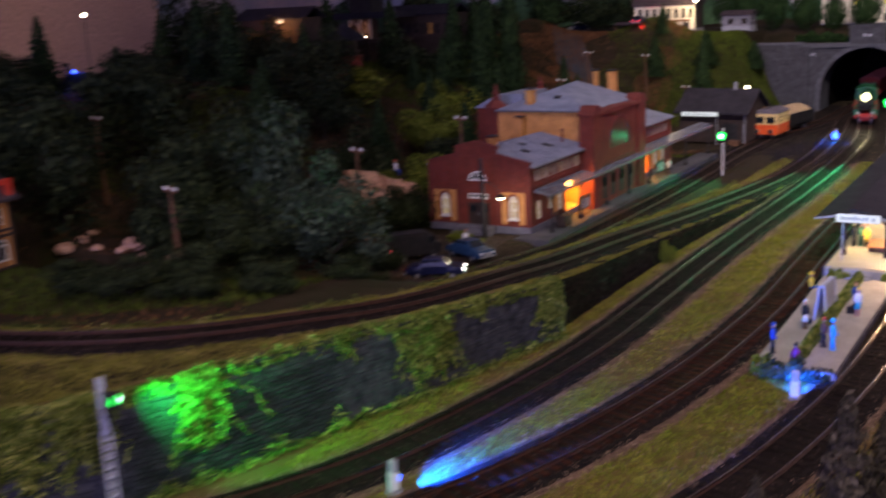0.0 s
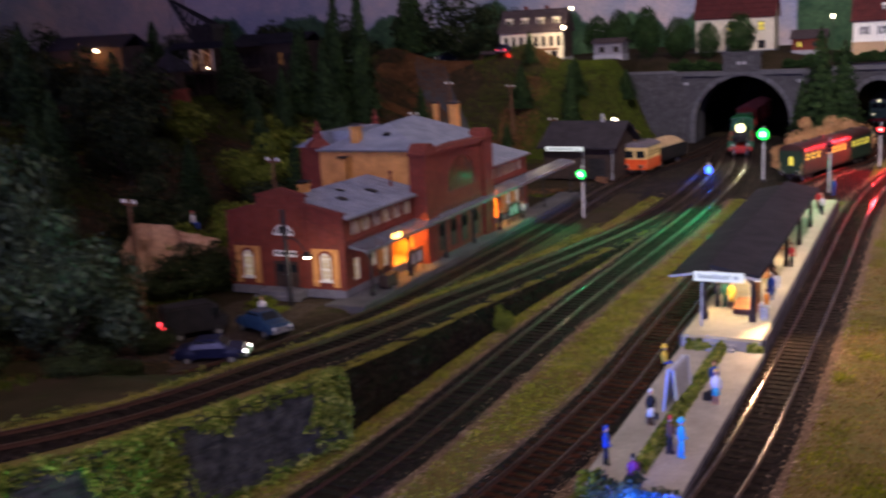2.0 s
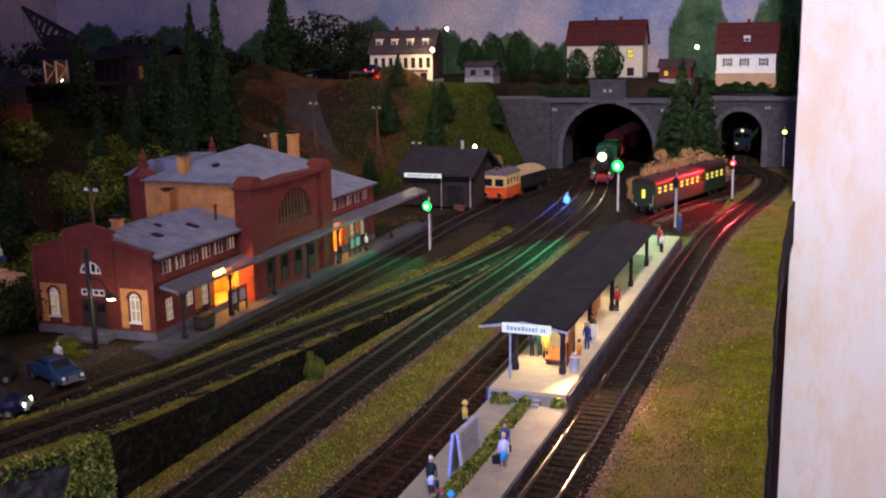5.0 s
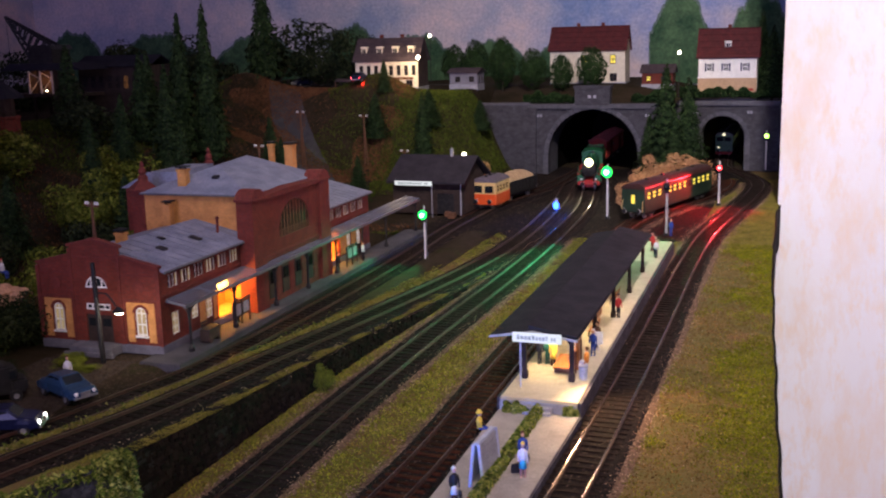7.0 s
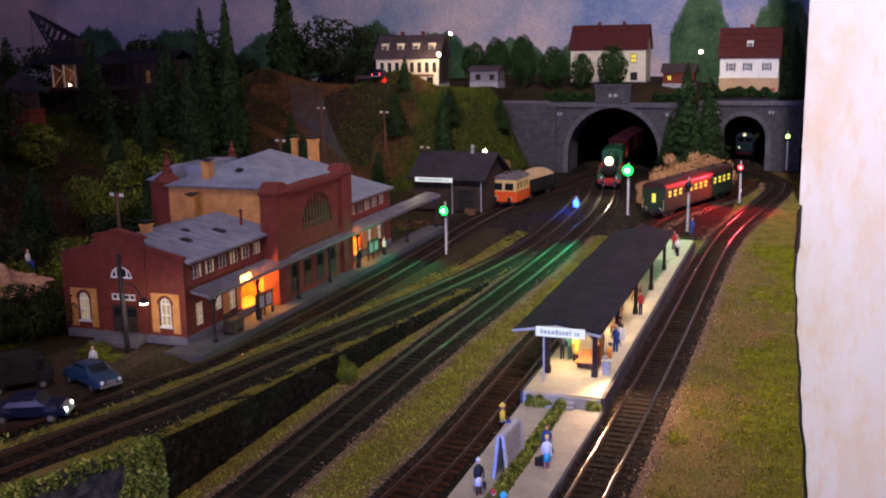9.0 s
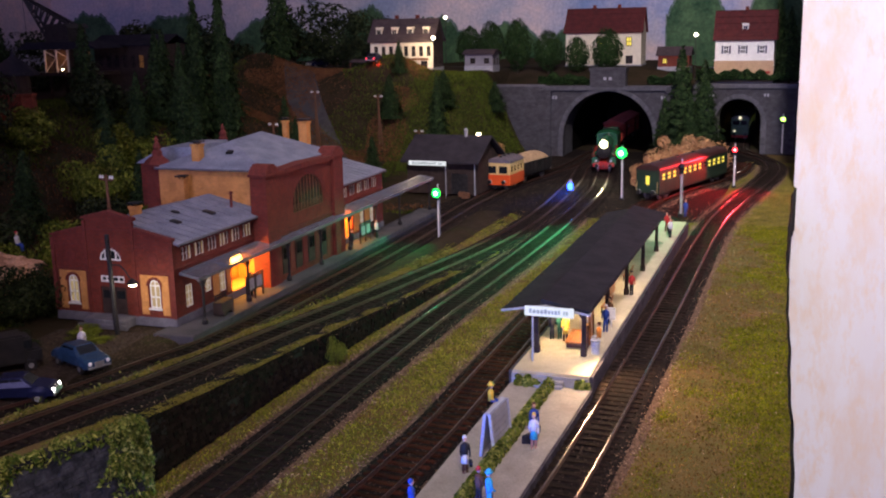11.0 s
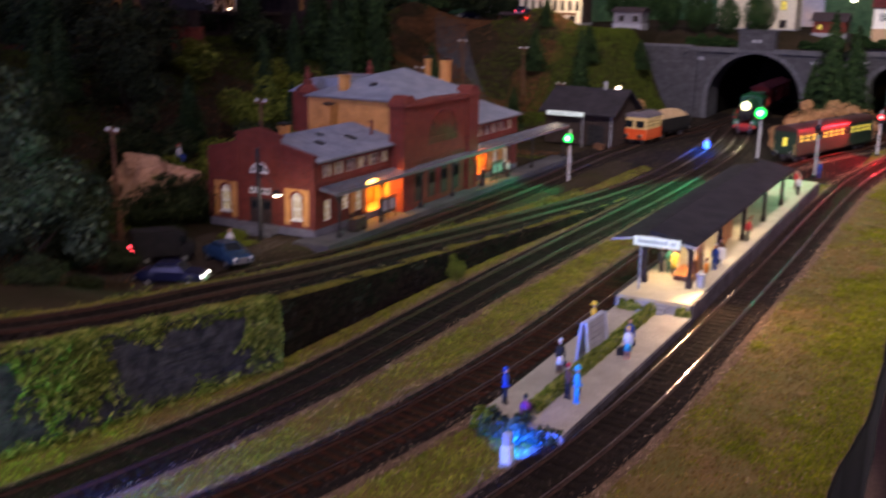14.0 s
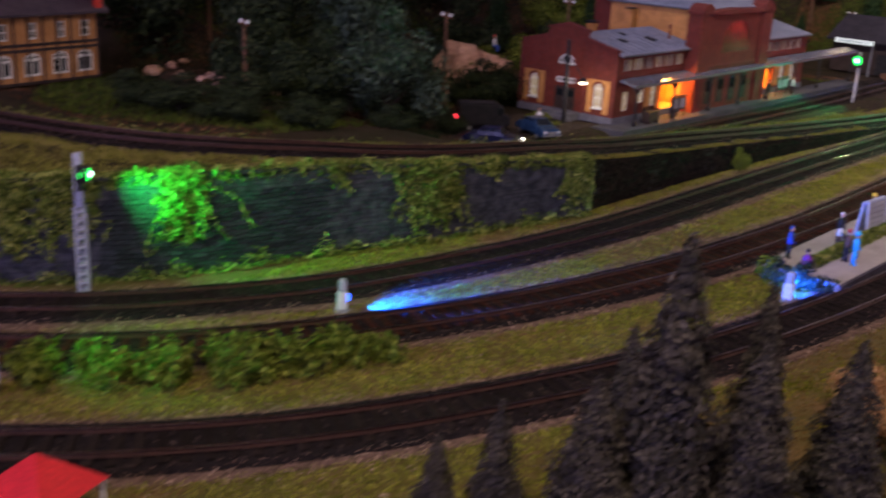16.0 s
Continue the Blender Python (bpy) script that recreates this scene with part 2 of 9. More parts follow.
MAT_LOCO_RED = surface("loco_red", (0.30, 0.018, 0.012), (0.42, 0.03, 0.02), 80, 1500, 0.45)
MAT_SOOT = surface("sooty_black", (0.010, 0.010, 0.010), (0.022, 0.02, 0.02), 150, 1500, 0.55)
MAT_COAL = surface("coal", (0.006, 0.006, 0.007), (0.016, 0.016, 0.018), 400, 1200, 0.4, bump=1.0, depth=0.001)
MAT_WAGON = surface("red_oxide_planks", (0.21, 0.022, 0.015), (0.29, 0.036, 0.024), 60, 1400, 0.7)
MAT_ORANGE = surface("orange_paint", (0.62, 0.075, 0.014), (0.70, 0.10, 0.02), 80, 1400, 0.4)
MAT_YELLOWCREAM = surface("cream_paint", (0.62, 0.42, 0.16), (0.70, 0.50, 0.20), 80, 1400, 0.45)
MAT_COACH_GREEN = surface("dark_coach_green", (0.014, 0.03, 0.018), (0.024, 0.048, 0.028), 60, 1500, 0.4)
MAT_COACH_RED = surface("coach_roof_brown", (0.034, 0.014, 0.012), (0.055, 0.022, 0.018), 60, 1500, 0.45)
MAT_SAND = surface("sand_load", (0.42, 0.28, 0.15), (0.58, 0.40, 0.24), 200, 1000, 0.95, bump=0.8, depth=0.0008)
MAT_BLUE_CAR = surface("blue_car_paint", (0.016, 0.042, 0.085), (0.022, 0.055, 0.11), 40, 1500, 0.3, bump=0.05)
MAT_NAVY_CAR = surface("navy_car_paint", (0.006, 0.008, 0.03), (0.010, 0.013, 0.045), 40, 1500, 0.3, bump=0.05)
MAT_CAR_GLASS = surface("dark_glass", (0.01, 0.012, 0.015), (0.015, 0.018, 0.02), 40, 900, 0.2, bump=0.0, spec=0.2)
MAT_ARCH_GLASS = surface("old_brown_glass", (0.022, 0.014, 0.010), (0.034, 0.022, 0.015), 60, 900, 0.2, bump=0.0, spec=0.12)
MAT_PLINTH = surface("grey_blue_plinth", (0.10, 0.10, 0.125), (0.16, 0.155, 0.185), 90, 1200, 0.9)
MAT_ROCK = surface("pale_rock", (0.50, 0.27, 0.16), (0.68, 0.42, 0.27), 45, 700, 0.95, bump=0.8, depth=0.001, c=(0.20, 0.11, 0.07))
MAT_ASPHALT = surface("asphalt", (0.04, 0.04, 0.045), (0.065, 0.062, 0.065), 60, 1400, 0.9)
MAT_PLASTER = plaster()
MAT_FASCIA = surface("black_fascia", (0.003, 0.003, 0.003), (0.005, 0.005, 0.005), 20, 300, 0.9, spec=0.1)
MAT_CANOPY_GLASS = glass("dusty_canopy_glass", (0.30, 0.31, 0.37), 0.22, 0.75)
MAT_IRON_GREY = surface("dull_grey_iron", (0.085, 0.085, 0.10), (0.14, 0.14, 0.16), 200, 1500, 0.65)
MAT_LIT = glow("lit_window", (1.0, 0.74, 0.36), 0.30)
MAT_LIT_WARM = glow("warm_lit_window", (1.0, 0.60, 0.12), 1.6)
MAT_LIT_YELLOW = glow("yellow_lit_window", (1.0, 0.78, 0.10), 1.2)
MAT_BULB = glow("warm_bulb", (1.0, 0.86, 0.62), 14.0)
MAT_HEADLAMP = glow("headlamp", (1.0, 0.96, 0.50), 5.0)
MAT_GREEN_LENS = glow("green_signal_lens", (0.01, 1.0, 0.10), 3.6)
MAT_RED_LENS = glow("red_signal_lens", (1.0, 0.02, 0.03), 5.0)
MAT_BLUE_LENS = glow("blue_signal_lens", (0.03, 0.10, 1.0), 9.0)
# emission for the balls that imitate the overbright middle of signal lenses
MAT_GREEN_CORE = glow("green_glare_core", (0.55, 1.0, 0.72), 8.0)
MAT_RED_CORE = glow("red_glare_core", (1.0, 0.45, 0.45), 6.0)
MAT_LIME_LENS = glow("lime_signal_lens", (0.45, 1.0, 0.12), 7.0)
MAT_TAN = leafy("tan_foliage", (0.36, 0.19, 0.09), (0.50, 0.27, 0.13), (0.62, 0.38, 0.20))


def painted_sky():
    m, nt, p = tree("painted_sky")
    tc = nt.nodes.new("ShaderNodeTexCoord")
    n = tex_noise(nt, 5.0, 7, 0.66, tc.outputs["Object"])
    r = ramp(nt, [(0.34, (0.27, 0.33, 0.45)), (0.46, (0.42, 0.42, 0.48)), (0.56, (0.58, 0.51, 0.52)), (0.68, (0.78, 0.60, 0.54))])
    nt.links.new(n.outputs[0], r.inputs[0])
    # painted bluer towards the houses, greyer over the works
    rb = ramp(nt, [(0.34, (0.07, 0.17, 0.46)), (0.46, (0.20, 0.27, 0.50)), (0.56, (0.36, 0.36, 0.50)), (0.68, (0.52, 0.44, 0.46))])
    nt.links.new(n.outputs[0], rb.inputs[0])
    sep = nt.nodes.new("ShaderNodeSeparateXYZ")
    nt.links.new(tc.outputs["Object"], sep.inputs[0])
    along = nt.nodes.new("ShaderNodeMapRange")
    along.inputs["From Min"].default_value, along.inputs["From Max"].default_value = -0.75, -0.2
    nt.links.new(sep.outputs["X"], along.inputs["Value"])
    n2 = tex_noise(nt, 160, 3, 0.6, tc.outputs["Object"])
    r2 = ramp(nt, [(0.3, (0.85, 0.85, 0.85)), (0.7, (1.12, 1.12, 1.12))])
    nt.links.new(n2.outputs[0], r2.inputs[0])
    nt.links.new(mixc(nt, 1.0, mixc(nt, along.outputs[0], r.outputs[0], rb.outputs[0]), r2.outputs[0], "MULTIPLY"), p.inputs["Base Color"])
    p.inputs["Roughness"].default_value = 0.95
    return m


MAT_SKY = painted_sky()
MAT_SKYTREE = surface("painted_trees", (0.02, 0.06, 0.03), (0.08, 0.15, 0.07), 22, 160, 0.95)
MAT_SKYTREE_EDGE = surface("painted_tree_edges", (0.06, 0.11, 0.085), (0.16, 0.20, 0.19), 40, 200, 0.95)
MAT_BEIGE = surface("beige_room_wall", (0.449, 0.272, 0.184), (0.49, 0.306, 0.211), 6, 200, 0.9)

# ---- geometry helpers: all sizes in millimetres ----
MM = 0.001


class G:
    """A heap of faces that becomes one mesh."""

    def __init__(self):
        self.v, self.f = [], []

    def poly(self, pts):
        n = len(self.v)
        self.v += [tuple(p) for p in pts]
        self.f.append(tuple(range(n, n + len(pts))))
        return self

    def solid(self, pts, faces):
        n = len(self.v)
        self.v += [tuple(p) for p in pts]
        self.f += [tuple(n + i for i in f) for f in faces]
        return self

    def box(self, x0, y0, z0, x1, y1, z1, taper=0.0):
        t = taper
        p = [(x0, y0, z0), (x1, y0, z0), (x1, y1, z0), (x0, y1, z0), (x0 + t, y0 + t, z1), (x1 - t, y0 + t, z1), (x1 - t, y1 - t, z1), (x0 + t, y1 - t, z1)]
        return self.solid(p, [(3, 2, 1, 0), (4, 5, 6, 7), (0, 1, 5, 4), (1, 2, 6, 5), (2, 3, 7, 6), (3, 0, 4, 7)])

    def cbox(self, x0, y0, z0, x1, y1, z1, c=0.4):
        """A box with its edges cut."""
        bm = bmesh.new()
        bmesh.ops.create_cube(bm, size=1)
        for q in bm.verts:
            q.co = Vector(((x0 + x1) / 2 + q.co.x * (x1 - x0), (y0 + y1) / 2 + q.co.y * (y1 - y0), (z0 + z1) / 2 + q.co.z * (z1 - z0)))
        bmesh.ops.bevel(bm, geom=bm.edges[:], offset=c, segments=2, affect="EDGES")
        n = len(self.v)
        bm.verts.index_update()
        self.v += [tuple(q.co) for q in bm.verts]
        self.f += [tuple(n + q.index for q in f.verts) for f in bm.faces]
        bm.free()
        return self

    def prism(self, pts, a, b, axis="y"):
        """A flat outline pushed from a to b along an axis; outline in the other two axes' order."""
        def put(u, w, s):
            return {"x": (s, u, w), "y": (u, s, w), "z": (u, w, s)}[axis]
        n = len(pts)
        p = [put(u, w, a) for u, w in pts] + [put(u, w, b) for u, w in pts]
        return self.solid(p, [tuple(range(n)), tuple(range(2 * n - 1, n - 1, -1))] + [(i, i + n, (i + 1) % n + n, (i + 1) % n) for i in range(n)])

    def cyl(self, p, q, r, r2=None, n=10):
        p, q = Vector(p), Vector(q)
        r2 = r if r2 is None else r2
        d = (q - p).normalized()
        u = d.orthogonal().normalized()
        w = d.cross(u)
        ring = [(math.cos(2 * math.pi * i / n), math.sin(2 * math.pi * i / n)) for i in range(n)]
        pts = [p + (u * c + w * s) * r for c, s in ring] + [q + (u * c + w * s) * r2 for c, s in ring]
        return self.solid(pts, [tuple(range(n - 1, -1, -1)), tuple(range(n, 2 * n))] + [(i, (i + 1) % n, (i + 1) % n + n, i + n) for i in range(n)])

    def tube(self, path, r, n=6):
        for a, b in zip(path, path[1:]):
            self.cyl(a, b, r, r, n)
        return self

    def lathe(self, profile, x=0, y=0, z=0, n=12, axis="z"):
        pts = []
        for r, h in profile:
            for i in range(n):
                c, s = r * math.cos(2 * math.pi * i / n), r * math.sin(2 * math.pi * i / n)
                o = {"z": (c, s, h), "y": (c, h, s), "x": (h, c, s)}[axis]
                pts.append((x + o[0], y + o[1], z + o[2]))
        k = len(profile)
        f = [(j * n + i, j * n + (i + 1) % n, (j + 1) * n + (i + 1) % n, (j + 1) * n + i) for j in range(k - 1) for i in range(n)]
        f += [tuple(range(n - 1, -1, -1)), tuple(range((k - 1) * n, k * n))]
        return self.solid(pts, f)

    def ball(self, x, y, z, r, n=10, sx=1, sy=1, sz=1):
        k = max(4, n // 2 + 1)
        prof = [(max(0.02 * r, r * math.sin(math.pi * j / k)), -r * math.cos(math.pi * j / k)) for j in range(k + 1)]
        g = G().lathe(prof, n=n)
        self.v, base = self.v + [(x + a * sx, y + b * sy, z + c * sz) for a, b, c in g.v], len(self.v)
        self.f += [tuple(base + i for i in f) for f in g.f]
        return self

    def add(self, g, m=None):
        n = len(self.v)
        self.v += [tuple(m @ Vector(p)) for p in g.v] if m else g.v
        self.f += [tuple(n + i for i in f) for f in g.f]
        return self

    def mesh(self, name, mat, smooth=False):
        me = bpy.data.meshes.new(name)
        me.from_pydata([(x * MM, y * MM, z * MM) for x, y, z in self.v], [], self.f)
        if smooth:
            me.polygons.foreach_set("use_smooth", [True] * len(me.polygons))
        me.materials.append(mat)
        bm = bmesh.new()
        bm.from_mesh(me)
        if len(bm.faces) < 60000:
            bmesh.ops.recalc_face_normals(bm, faces=bm.faces[:])
        bm.to_mesh(me)
        bm.free()
        me.update()
        return me


def shift(x=0, y=0, z=0, rz=0, rx=0, ry=0):
    return Matrix.LocRotScale((x, y, z), Euler([radians(a) for a in (rx, ry, rz)]), None)


def thing(name, label, category, x=0, y=0, z=0, rz=0, group="", kind=""):
    ob = new(name)
    ob.empty_display_size = 0.005
    ob.matrix_world = pose(x * MM, y * MM, z * MM, 0, 0, rz)
    return tagged(ob, label, category, group, kind)


def part(name, g, mat, parent, label="", smooth=False):
    """One mesh under a thing or a part, in the thing's own place."""
    ob = new(name, g if isinstance(g, bpy.types.Mesh) else g.mesh(name, mat, smooth))
    ob.parent = parent
    if label:
        ob["label"] = label
    return ob


def single(name, g, mat, label, category, x=0, y=0, z=0, rz=0, group="", kind="", smooth=False):
    ob = new(name, g.mesh(name, mat, smooth))
    ob.matrix_world = pose(x * MM, y * MM, z * MM, 0, 0, rz)
    return tagged(ob, label, category, group, kind)


def fast_mesh(name, v, f, mat):
    """A big mesh from number arrays: v (n, 3) in mm, f (m, 3)."""
    me = bpy.data.meshes.new(name)
    me.vertices.add(len(v))
    me.vertices.foreach_set("co", (np.asarray(v, dtype=np.float32) * MM).ravel())
    me.loops.add(f.size)
    me.loops.foreach_set("vertex_index", np.asarray(f, dtype=np.int32).ravel())
    me.polygons.add(len(f))
    me.polygons.foreach_set("loop_start", np.arange(len(f), dtype=np.int32) * f.shape[1])
    me.polygons.foreach_set("loop_total", np.full(len(f), f.shape[1], dtype=np.int32))
    me.update(calc_edges=True)
    me.validate()
    me.materials.append(mat)
    return me


def spline(pts, step=4.0):
    """An even line of points through pts (Catmull-Rom)."""
    p = [np.array(q, float) for q in pts]
    p = [2 * p[0] - p[1]] + p + [2 * p[-1] - p[-2]]
    out = []
    for a, b, c, d in zip(p, p[1:], p[2:], p[3:]):
        for s in np.linspace(0, 1, 40, endpoint=False):
            out.append(0.5 * (2 * b + (c - a) * s + (2 * a - 5 * b + 4 * c - d) * s**2 + (3 * b - a - 3 * c + d) * s**3))
    out = np.array(out + [p[-2]])
    length = np.concatenate([[0], np.cumsum(np.linalg.norm(np.diff(out, axis=0), axis=1))])
    at = np.arange(0, length[-1], step)
    return np.stack([np.interp(at, length, out[:, k]) for k in range(out.shape[1])], 1)


def sweep(line, profile, closed=True):
    """A profile of (across, up) drawn along a line of x, y, z."""
    d = np.gradient(line, axis=0)
    d[:, 2] = 0
    d /= np.linalg.norm(d, axis=1)[:, None]
    side = np.stack([d[:, 1], -d[:, 0]], 1)
    g, n = G(), len(profile)
    for p, s in zip(line, side):
        g.v += [(p[0] + s[0] * a, p[1] + s[1] * a, p[2] + h) for a, h in profile]
    last = n if closed else n - 1
    for i in range(len(line) - 1):
        g.f += [(i * n + k, i * n + (k + 1) % n, (i + 1) * n + (k + 1) % n, (i + 1) * n + k) for k in range(last)]
    if closed:
        g.f += [tuple(range(n)), tuple(range((len(line) - 1) * n, len(line) * n))]
    return g


def wall(w, h, t, holes=(), top=None):
    """An upright panel in x (0..w) and z (0..h), t thick towards +y, with openings (x0, z0, x1, z1, arch): arch is the rise of a round head above z1."""
    g = G()
    rects = [(a, b, c, d + (e if e else 0)) for a, b, c, d, e in holes]
    xs = sorted({0, w, *[r[0] for r in rects], *[r[2] for r in rects]})
    zs = sorted({0, h, *[r[1] for r in rects], *[r[3] for r in rects]})

    def full(i, j):
        if not (0 <= i < len(xs) - 1 and 0 <= j < len(zs) - 1):
            return False
        x, z = (xs[i] + xs[i + 1]) / 2, (zs[j] + zs[j + 1]) / 2
        return not any(a < x < c and b < z < d for a, b, c, d in rects)
    for i in range(len(xs) - 1):
        for j in range(len(zs) - 1):
            if not full(i, j):
                continue
            a, c, b, d = xs[i], xs[i + 1], zs[j], zs[j + 1]
            g.poly([(a, 0, b), (c, 0, b), (c, 0, d), (a, 0, d)])
            g.poly([(a, t, b), (a, t, d), (c, t, d), (c, t, b)])
            if not full(i - 1, j):
                g.poly([(a, 0, b), (a, 0, d), (a, t, d), (a, t, b)])
            if not full(i + 1, j):
                g.poly([(c, 0, b), (c, t, b), (c, t, d), (c, 0, d)])
            if not full(i, j - 1):
                g.poly([(a, 0, b), (a, t, b), (c, t, b), (c, 0, b)])
            if not full(i, j + 1):
                g.poly([(a, 0, d), (c, 0, d), (c, t, d), (a, t, d)])
    for a, b, c, d, e in holes:
        if e:
            m, r = (a + c) / 2, (c - a) / 2
            arc = [(m - r * math.cos(k * math.pi / 12), d + e * math.sin(k * math.pi / 12)) for k in range(13)]
            g.prism(arc[:7] + [(a, d + e)], 0, t)
            g.prism(arc[6:] + [(c, d + e)], 0, t)
    if top:
        g.prism(top, 0, t)
    return g


def window(parent, m, w, h, arch=0.0, mat=None, frame_mat=None, bars=(1, 2), depth=0.6, bar=0.0):
    """A framed window, glass lit or dark, set by m with x across and z up; the frame's bars stand proud of the pane."""
    fm, b = frame_mat or MAT_WHITE, bar or max(0.42, w * 0.12)
    mid, steps = w / 2, 10 if arch else 1
    outer = [(0, 0), (w, 0)] + [(mid + mid * math.cos(k * math.pi / steps), h + arch * math.sin(k * math.pi / steps)) for k in range(steps + 1)]
    kx, top = 1 - 2 * b / w, h + arch - b
    inner = [(b, b), (w - b, b)] + [(mid + (x - mid) * kx, (h + (z - h) * (1 - b / arch)) if arch else top) for x, z in outer[2:]]
    g, n = G(), len(outer)
    g.v = [(x, y, z) for loop in (outer, inner) for y in (0, depth) for x, z in loop]
    for k in range(n):
        q = (k + 1) % n
        g.f += [(k, q, 2 * n + q, 2 * n + k), (n + q, n + k, 3 * n + k, 3 * n + q), (q, k, n + k, n + q), (2 * n + k, 2 * n + q, 3 * n + q, 3 * n + k)]
    glazing = []
    for i in range(1, bars[0] + 1):
        x = w * i / (bars[0] + 1)
        glazing.append(G().box(x - b / 2, 0.05, b * 0.5, x + b / 2, depth - 0.05, h + arch * 0.98 - b * 0.5))
    for i in range(1, bars[1] + 1):
        z = h * i / (bars[1] + (0 if arch else 1))
        glazing.append(G().box(b * 0.5, 0.08, z - b / 2, w - b * 0.5, depth - 0.08, z + b / 2))
    pane = [(0, 0), (w, 0), (w, h)] + ([(w / 2 + w / 2 * math.cos(k * math.pi / 10), h + arch * math.sin(k * math.pi / 10)) for k in range(1, 10)] if arch else []) + [(0, h)]
    frame_ob = part("window", G().add(g, m), fm, parent)
    for piece in glazing:
        part("glazing_bar", G().add(piece, m), fm, frame_ob)
    part("pane", G().add(G().prism(pane, depth * 0.6, depth * 0.9), m), mat or MAT_LIT, frame_ob, "lit pane" if mat in (None, MAT_LIT, MAT_LIT_WARM, MAT_LIT_YELLOW) else "")
    return frame_ob

# ---- the lie of the land ----
LINE_A = spline([(-760, 500, 13), (-600, 510, 13), (-510, 535, 12), (-442, 590, 12), (-404, 662, 12), (-389, 745, 10), (-382, 830, 6), (-380, 1000, 4), (-383, 1200, 3), (-393, 1400, 2), (-394, 1490, 1), (-392, 1560, 1), (-386, 1630, 1), (-372, 1710, 1), (-358, 1800, 1), (-353, 1900, 1), (-352, 2060, 1)])
LINE_B = spline([(-760, 270, 52), (-640, 290, 52), (-526, 326, 52), (-450, 357, 52), (-400, 398, 51), (-372, 440, 49), (-352, 485, 45), (-338, 540, 41), (-331, 610, 36), (-326, 690, 29), (-322, 800, 22), (-316, 900, 16), (-309, 1000, 11), (-300, 1150, 4), (-294, 1300, 0), (-296, 1450, 0), (-310, 1650, 0), (-335, 1850, 0), (-345, 2060, 0)])
LINE_C = spline([(-560, 30, 0), (-440, 150, 0), (-365, 246, 0), (-335, 287, 0), (-309, 335, 0), (-287, 390, 0), (-270, 470, 0), (-259, 560, 0), (-256, 640, 0), (-258, 800, 0), (-258, 950, 0), (-254, 1190, 0), (-256, 1400, 0), (-266, 1600, 0), (-295, 1800, 0), (-320, 1960, 0), (-334, 2080, 0), (-340, 2250, 0)])
LINE_D = spline([(-500, 10, 0), (-400, 125, 0), (-318, 223, 0), (-289, 260, 0), (-263, 300, 0), (-241, 347, 0), (-212, 430, 0), (-194, 510, 0), (-182, 600, 0), (-176, 720, 0), (-178, 835, 0), (-180, 955, 0), (-182, 1200, 0), (-186, 1400, 0), (-178, 1520, 0), (-150, 1630, 0), (-114, 1740, 0), (-96, 1850, 0), (-98, 1930, 0)])
LINE_E = spline([(-370, 20, 0), (-300, 112, 0), (-237, 186, 0), (-202, 232, 0), (-171, 286, 0), (-144, 353, 0), (-118, 440, 0), (-101, 540, 0), (-92, 640, 0), (-89, 760, 0), (-88, 1000, 0), (-89, 1250, 0), (-86, 1408, 0), (-76, 1529, 0), (-56, 1700, 0), (-46, 1820, 0), (-52, 1920, 0), (-80, 2010, 0), (-112, 2080, 0), (-122, 2180, 0), (-124, 2250, 0), (-124, 2440, 0)])
LINES = [LINE_A, LINE_B, LINE_C, LINE_D, LINE_E]
WALL_LINE = spline([(-470, 180), (-430, 225), (-397, 261), (-368, 305), (-347, 357), (-329, 432), (-315, 480), (-301, 554), (-288, 612)], 3.5)


def smooth(a):
    a = np.clip(a, 0, 1)
    return a * a * (3 - 2 * a)


def nearest(px, py, line):
    """Signed way to the right of a line, and the line's height there."""
    out_s, out_z = np.empty(len(px)), np.empty(len(px))
    d = np.gradient(line[:, :2], axis=0)
    d /= np.linalg.norm(d, axis=1)[:, None]
    for k in range(0, len(px), 20000):
        ax, ay = px[k:k + 20000, None] - line[None, ::2, 0], py[k:k + 20000, None] - line[None, ::2, 1]
        i = (ax * ax + ay * ay).argmin(1) * 2
        vx, vy = px[k:k + 20000] - line[i, 0], py[k:k + 20000] - line[i, 1]
        side = vx * d[i, 1] - vy * d[i, 0]
        out_s[k:k + 20000] = np.sign(side) * np.hypot(vx, vy)
        out_z[k:k + 20000] = line[i, 2]
    return out_s, out_z


GX, GY = np.arange(-1858, 22.1, 8.0), np.arange(-160, 2460.1, 8.0)
gx, gy = [a.ravel() for a in np.meshgrid(GX, GY, indexing="ij")]
side_b, z_b = nearest(gx, gy, LINE_B)
side_a, z_a = nearest(gx, gy, LINE_A)


def waves(x, y, s, seed):
    """Soft uneven ground, a few waves across each other."""
    r = np.random.RandomState(seed)
    out = np.zeros_like(x)
    for k in range(7):
        a, p, f = r.uniform(0, 6.28), r.uniform(0, 6.28), s * r.uniform(0.6, 1.9)
        out += np.sin((x * np.cos(a) + y * np.sin(a)) / f + p)
    return out / 7


level = np.interp(gy, [480, 560, 660, 820, 1300, 1500], [46, 40, 13, 11, 8, 1])
edge = np.interp(gy, [300, 560, 700, 850, 1300, 1600, 1850], [-640, -620, -590, -570, -575, -560, -500])
rise_left = smooth((edge - gx) / 420) * 118
rise_back = smooth((gy - 1640) / 230) * smooth((-455 - gx) / 90) * 146
hill = level + np.maximum(rise_left, rise_back) + waves(gx, gy, 60, 3) * 9 * smooth((edge - gx) / 90)
# two heath mounds beside the hill road
for mx, my, sx, sy, mh in ((-936, 1868, 60, 66, 40), (-676, 1872, 58, 60, 34)):
    hill += mh * np.exp(-((gx - mx) / sx) ** 2 - ((gy - my) / sy) ** 2)
